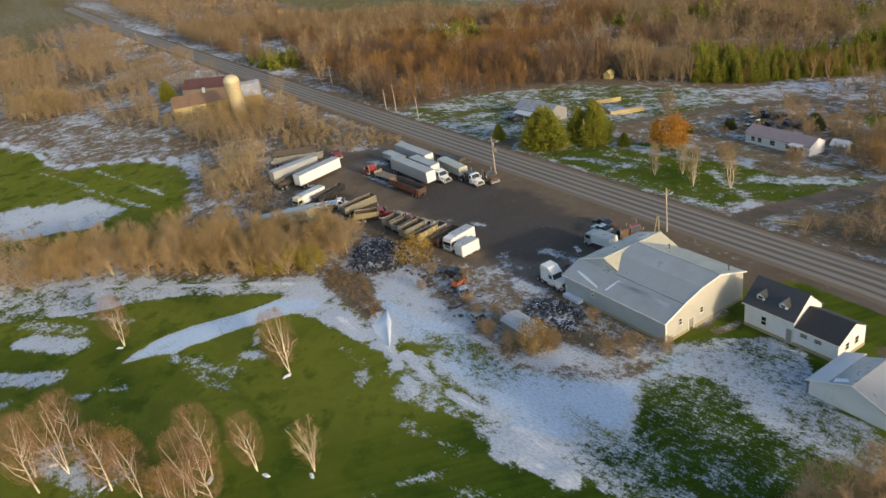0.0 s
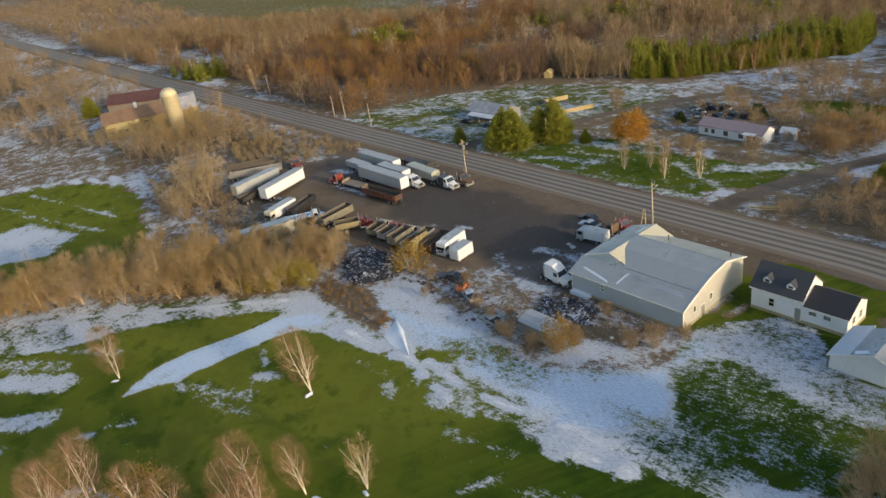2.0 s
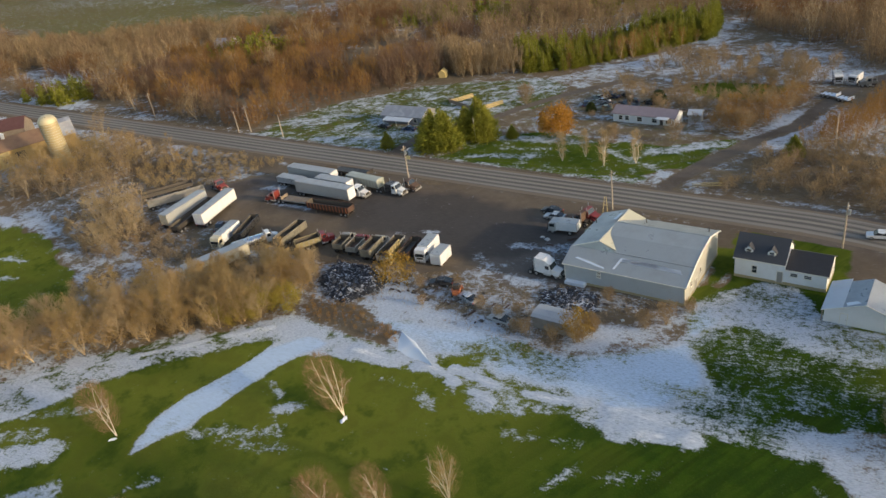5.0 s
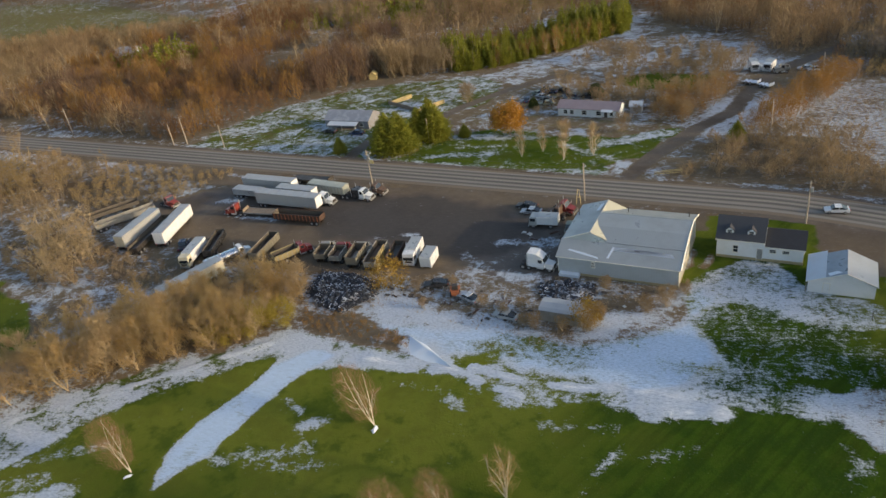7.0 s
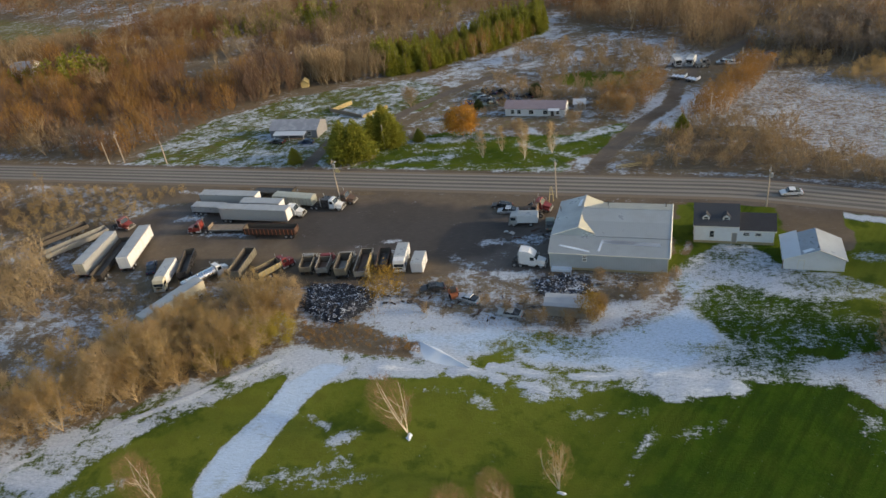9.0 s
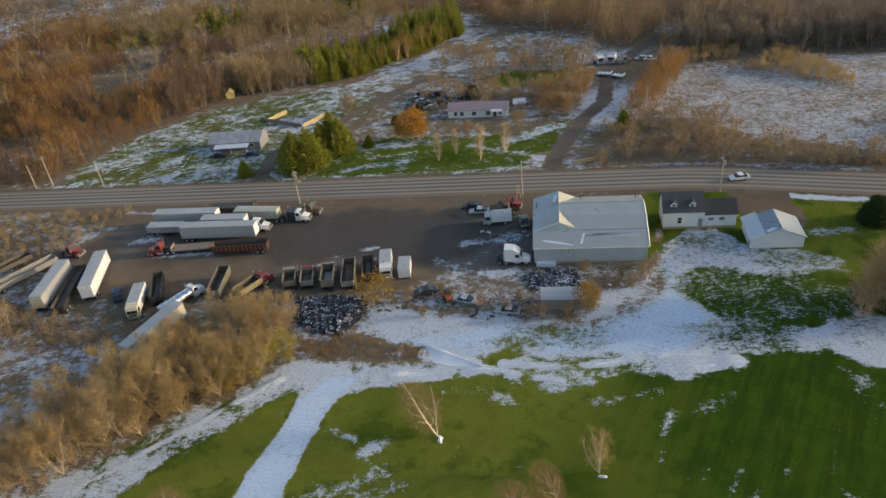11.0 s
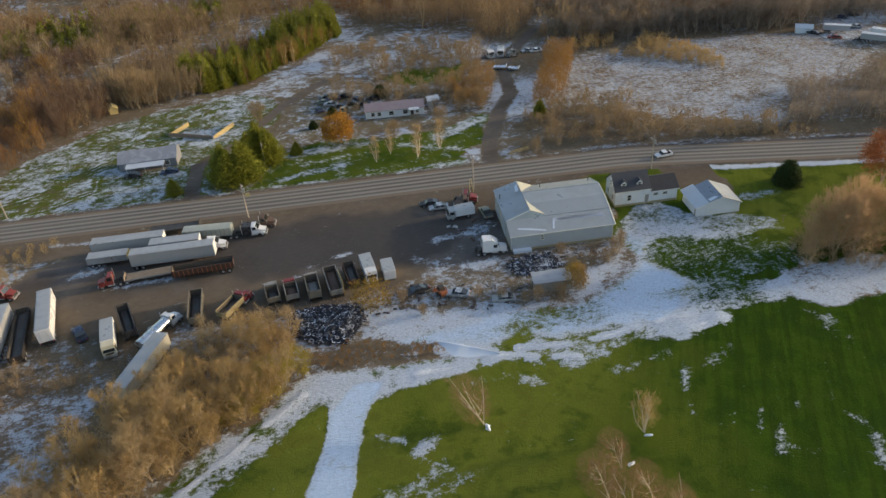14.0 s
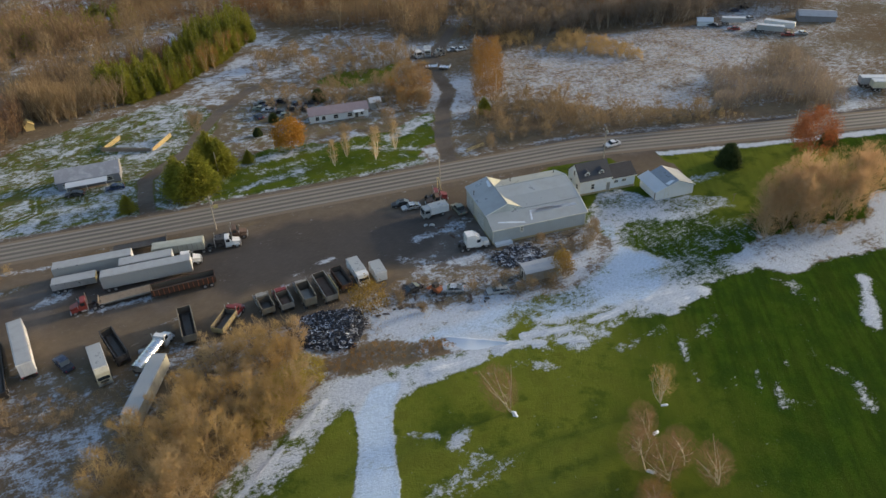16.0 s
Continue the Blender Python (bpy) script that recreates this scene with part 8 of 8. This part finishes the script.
for a, b in ((SIDE[0], SIDE[2]), (SIDE[2], SIDE[3])):
    for k in (-0.4, 0.4):
        wire((a[0] + k, a[1], slope(*a) + 7.4), (b[0] + k, b[1], slope(*b) + 7.4), 0.9)
brace = thing("ladder_frame", on(-0.9, -1.4, 10), "yellow timber A-frame leaning at the pole", "frame")
for k in (-0.5, 0.5):
    part("leg", Solid().tube((k, -0.5, 0), (k * 0.3, 0.1, 3.4), 0.07, 0.06, 6), YELLOW_WOOD, brace)
part("rung", Solid().tube((-0.35, -0.2, 1.6), (0.35, -0.2, 1.6), 0.05, n=6), YELLOW_WOOD, brace)


# ---- scrap, tyres and small things ----
def tyre_heap(name, poly, seed, count, high, label):
    """A heap of dumped tyres: those on top are pieces of their own; the dark mass under them is one mound."""
    rng = random.Random(seed)
    t = thing(name, pose(0, 0, 0), label, "tyre heap")
    spots = spread(seed, poly, count, 0.54)
    X, Y = spots[:, 0], spots[:, 1]
    rise = np.clip(inside(poly, X, Y) / 2.5, 0, 1) * high
    xs, ys = np.linspace(min(p[0] for p in poly) - 1, max(p[0] for p in poly) + 1, 34), np.linspace(min(p[1] for p in poly) - 1, max(p[1] for p in poly) + 1, 34)
    GX, GY = np.meshgrid(xs, ys)
    H = np.clip(inside(poly, GX, GY) / 2.5, -0.2, 1) * high * (0.75 + 0.4 * lattice(seed, 1.1, GX, GY)) - 0.05
    idx = np.arange(34 * 34).reshape(34, 34)
    q = np.stack([idx[:-1, :-1], idx[:-1, 1:], idx[1:, 1:], idx[1:, :-1]], -1).reshape(-1, 4)
    mound = new("heap_core", quick_mesh("heap_core", np.stack([GX, GY, H], -1).reshape(-1, 3), q, SNOWY_RUBBER))
    mound.parent = t
    big = Solid().ring(None, 0.28, 0.52, 0.24, 10).mesh("tyre", SNOWY_RUBBER)
    dusted = Solid().ring(None, 0.28, 0.52, 0.24, 10).mesh("snowy_tyre", TYRE_DUST)
    for i in range(len(spots)):
        s = rng.uniform(0.55, 0.95)
        m = pose(X[i], Y[i], rise[i] + rng.uniform(0.05, 0.35), 0, 90 + rng.gauss(0, 30), rng.uniform(0, 360)) @ Matrix.Scale(s, 4)
        share("tyre", dusted if rng.random() < 0.12 else big, t, m)


TYRE_DUST = surface("snow_dusted_rubber", (0.26, 0.275, 0.31), 0.8, 0.0, (0.03, 0.03, 0.03), 0.75, 2.2, 12)
tyre_heap("tyre_heap", [(-42.5, -38.6), (-36, -38.0), (-28.5, -39.2), (-27.6, -43), (-31, -50), (-37, -49), (-42, -45.5)], 41, 298, 1.0, "large heap of dumped black tyres dusted with snow")
tyre_heap("tyre_heap", [(1.5, -30.6), (6, -29.8), (10.5, -30.4), (12.5, -34.5), (9, -37.5), (3, -37.0), (1.0, -34)], 42, 90, 0.4, "low heap of old tyres and scrap behind the hut")


def scrap(seed, poly, count):
    """Loose scrap: boards, bent sheets, drums and pipes, each a thing."""
    rng = random.Random(seed)
    kinds = []
    b = thing("scrap_board", pose(0, 0, 0), "grey scrap timber lying in snow", "timber", "loose scrap")
    part("plank", Solid().box(-0.12, 0.12, -1.4, 1.4, 0.0, 0.06).box(0.2, 0.4, -1.1, 1.2, 0.0, 0.06), TIMBER, b)
    kinds.append(b)
    s = thing("scrap_sheet", pose(0, 0, 0), "bent dark metal sheet lying in snow", "scrap metal", "loose scrap")
    part("sheet", Solid().prism([(-0.8, 0.05), (-0.3, 0.25), (0.2, 0.12), (0.8, 0.4), (0.8, 0.45), (0.2, 0.17), (-0.3, 0.3), (-0.8, 0.1)], -0.9, 0.9), DARK_STEEL, s)
    kinds.append(s)
    d = thing("steel_drum", pose(0, 0, 0), "dented dark steel drum on its side", "drum", "loose scrap")
    part("drum", Solid().tube((0, -0.44, 0.29), (0, 0.44, 0.29), 0.29, n=14), DARK_STEEL, d)
    part("hoop", Solid().tube((0, -0.16, 0.29), (0, -0.12, 0.29), 0.305, n=14).tube((0, 0.12, 0.29), (0, 0.16, 0.29), 0.305, n=14), RUST_STEEL, d)
    kinds.append(d)
    w = thing("old_car_bonnet", pose(0, 0, 0), "pale dented vehicle panel lying in snow", "scrap metal", "loose scrap")
    part("panel", Solid().prism([(-0.9, 0.0), (-0.5, 0.35), (0.5, 0.4), (0.9, 0.05), (0.5, 0.3), (-0.5, 0.25)], -0.7, 0.7), DULL_WHITE, w)
    kinds.append(w)
    p = thing("pipe_bundle", pose(0, 0, 0), "rusty pipes piled on the ground", "pipes", "loose scrap")
    for k in range(4):
        part("pipe", Solid().tube((k * 0.16 - 0.3, -1.3 + 0.1 * k, 0.08), (k * 0.2 - 0.3, 1.3, 0.1), 0.07, n=7), BROWN_STEEL, p)
    kinds.append(p)
    for i, (x, y) in enumerate(spread(seed, poly, count, 1.1)):
        k = kinds[(i * 3 + i // 5) % 5] if i >= 5 else kinds[i]
        m = pose(x, y, 0.02, 0, 0, rng.uniform(0, 360)) @ Matrix.Scale(rng.uniform(0.4, 0.85), 4)
        if i < 5:
            k.matrix_basis = m
        else:
            copy_thing(k, m)


scrap(51, [(-27, -36), (-16, -35.5), (-4, -37), (2.5, -38.5), (3.5, -43.5), (-3, -46), (-18, -43.5), (-26, -43)], 62)
scrap(55, [(1.5, -30.6), (6, -29.8), (12.5, -31), (12.5, -36.5), (9, -38.5), (2, -37.5)], 34)
scrap(52, [(11.5, -29.5), (23, -29.4), (24, -34), (14, -37.5), (12.8, -33)], 20)
scrap(53, [(-72, -34), (-62, -31), (-62, -40), (-70, -46)], 12)
scrap(54, [(-8, -13.5), (2.0, -13.6), (1.8, -24.5), (-5, -22), (-9, -17)], 18)


def loader():
    t = thing("skid_loader", on(-13.0, -39.2, 25), "small orange loader standing among scrap", "loader")
    part("body", Solid().prism([(-1.3, 0.5), (0.6, 0.5), (0.8, 1.0), (-0.2, 1.25), (-1.3, 1.3)], -0.65, 0.65, "x"), ORANGE_PAINT, t, bevel=0.04)
    part("cage", Solid().box(-0.55, 0.55, -0.4, 0.6, 1.2, 2.05, taper=(0.04, 0.06)), DARK_STEEL, t)
    part("arm", Solid().tube((-0.75, -1.0, 1.5), (-0.75, 1.4, 1.0), 0.11, n=4).tube((0.75, -1.0, 1.5), (0.75, 1.4, 1.0), 0.11, n=4), ORANGE_PAINT, t)
    part("bucket", Solid().prism([(1.3, 0.2), (2.1, 0.15), (2.15, 0.2), (1.4, 0.35), (1.35, 1.0), (1.25, 1.0)], -0.9, 0.9, "x"), ORANGE_PAINT, t)
    for x in (-0.8, 0.8):
        for y in (-0.75, 0.4):
            wheel(t, x, y, 0.33, 1.4)


loader()
car(-9.9, -40.2, 70, SILVER_PAINT, "stripped pale car wreck among scrap", name="car_wreck")
car(-17.6, -37.6, 110, BLACK_PAINT, "dark car wreck among scrap", name="car_wreck")
car(-1.6, -43.2, 85, DULL_WHITE, "half-buried pale car wreck in the snow", name="car_wreck", up=-0.35)


def snow_ridge(x, y, turn, L, w, h, seed):
    """A ploughed bank of snow with a sharp crest."""
    n, k = 28, 9
    u, v = np.meshgrid(np.linspace(-1, 1, n), np.linspace(-1, 1, k))
    crest = (1 - np.abs(u) ** 2.2) * np.clip(1 - np.abs(v) ** 1.2, 0, 1) * (0.7 + 0.5 * lattice(seed, 0.18, u + 3, v + 3))
    V = np.stack([u * L / 2, v * w / 2 + 0.3 * np.sin(u * 2.2) * w, crest * h - 0.06], -1).reshape(-1, 3)
    idx = np.arange(n * k).reshape(k, n)
    F = np.stack([idx[:-1, :-1], idx[:-1, 1:], idx[1:, 1:], idx[1:, :-1]], -1).reshape(-1, 4)
    ob = new("snow_bank", quick_mesh("snow_bank", V, F, SNOW, True))
    ob.matrix_basis = on(x, y, turn)
    tagged(ob, "low sharp-crested bank of drifted snow", "snow bank", "snow banks")


def snow_wedge(a, b, c, high):
    """A three-cornered bank of drifted snow: a sharp crest from a to b, steep behind, falling gently to a corner c."""
    a, b, c = (np.array(p, float) for p in (a, b, c))
    n, rows = 34, (-0.22, -0.1, 0.0, 0.12, 0.3, 0.5, 0.75, 1.0)
    u = np.linspace(0, 1, n)[:, None]
    crest = a * (1 - u) + b * u
    k = np.clip((c - a) @ (b - a) / ((b - a) @ (b - a)), 0.05, 0.95)
    foot = np.where(u < k, a + (c - a) * u / k, c + (b - c) * (u - k) / (1 - k))
    rise = high * np.sin(np.clip(u[:, 0], 0.001, 1) * math.pi) ** 0.5 * (0.75 + 0.5 * lattice(62, 0.12, u[:, 0] + 2, u[:, 0] * 0 + 1))
    V = []
    for v in rows:
        xy = crest + (foot - crest) * v
        z = rise * (max(0.0, 1 + v / 0.22) if v < 0 else (1 - v) ** 1.5) - 0.03
        V.append(np.concatenate([xy, z[:, None]], 1))
    V = np.stack(V, 1).reshape(-1, 3)
    idx = np.arange(n * len(rows)).reshape(n, -1)
    F = np.stack([idx[:-1, :-1], idx[1:, :-1], idx[1:, 1:], idx[:-1, 1:]], -1).reshape(-1, 4)
    tagged(new("snow_bank", quick_mesh("snow_bank", V, F, SNOW, True)), "three-cornered wind-cut bank of white snow", "snow bank", "snow banks")


snow_wedge((-16.0, -52.4), (-4.8, -58.3), (-13.2, -57.4), 0.65)
for i, (x, y) in enumerate(((-41.0, -93.2), (-10.4, -73.8), (4.2, -90.8), (8.6, -84.6), (-15.0, -107.5), (-4.5, -102.8), (12.9, -80.0))):
    snow_ridge(x, y, i * 50, 1.0 + 0.1 * (i % 3), 0.9, 0.28, 70 + i)
post = thing("garden_post", on(53.6, -29.8), "dark hooked post standing in the lawn", "post")
part("shaft", Solid().tube((0, 0, 0), (0, 0, 1.7), 0.05), DARK_STEEL, post)
part("hook", Solid().tube((0, 0, 1.7), (0.35, 0, 1.85), 0.04).tube((0.35, 0, 1.85), (0.4, 0, 1.5), 0.03), DARK_STEEL, post)
post = thing("clothes_post", on(60.5, -30.5), "weathered wooden clothes-line post on the lawn", "post")
part("shaft", Solid().tube((0, 0, 0), (0, 0, 1.9), 0.06), TIMBER, post)
part("crossbar", Solid().box(-0.5, 0.5, -0.05, 0.05, 1.8, 1.9), TIMBER, post)
gate = thing("rail_fence", on(14.5, 15.6, 20), "weathered rail fence at the side road", "fence")
for k in range(4):
    part("post", Solid().box(-3.0 + k * 2 - 0.06, -3.0 + k * 2 + 0.06, -0.06, 0.06, -0.1, 1.2), TIMBER, gate)
for z in (0.4, 0.8, 1.1):
    part("rail", Solid().box(-3.0, 3.0, -0.1, -0.06, z, z + 0.1), YELLOW_WOOD, gate)
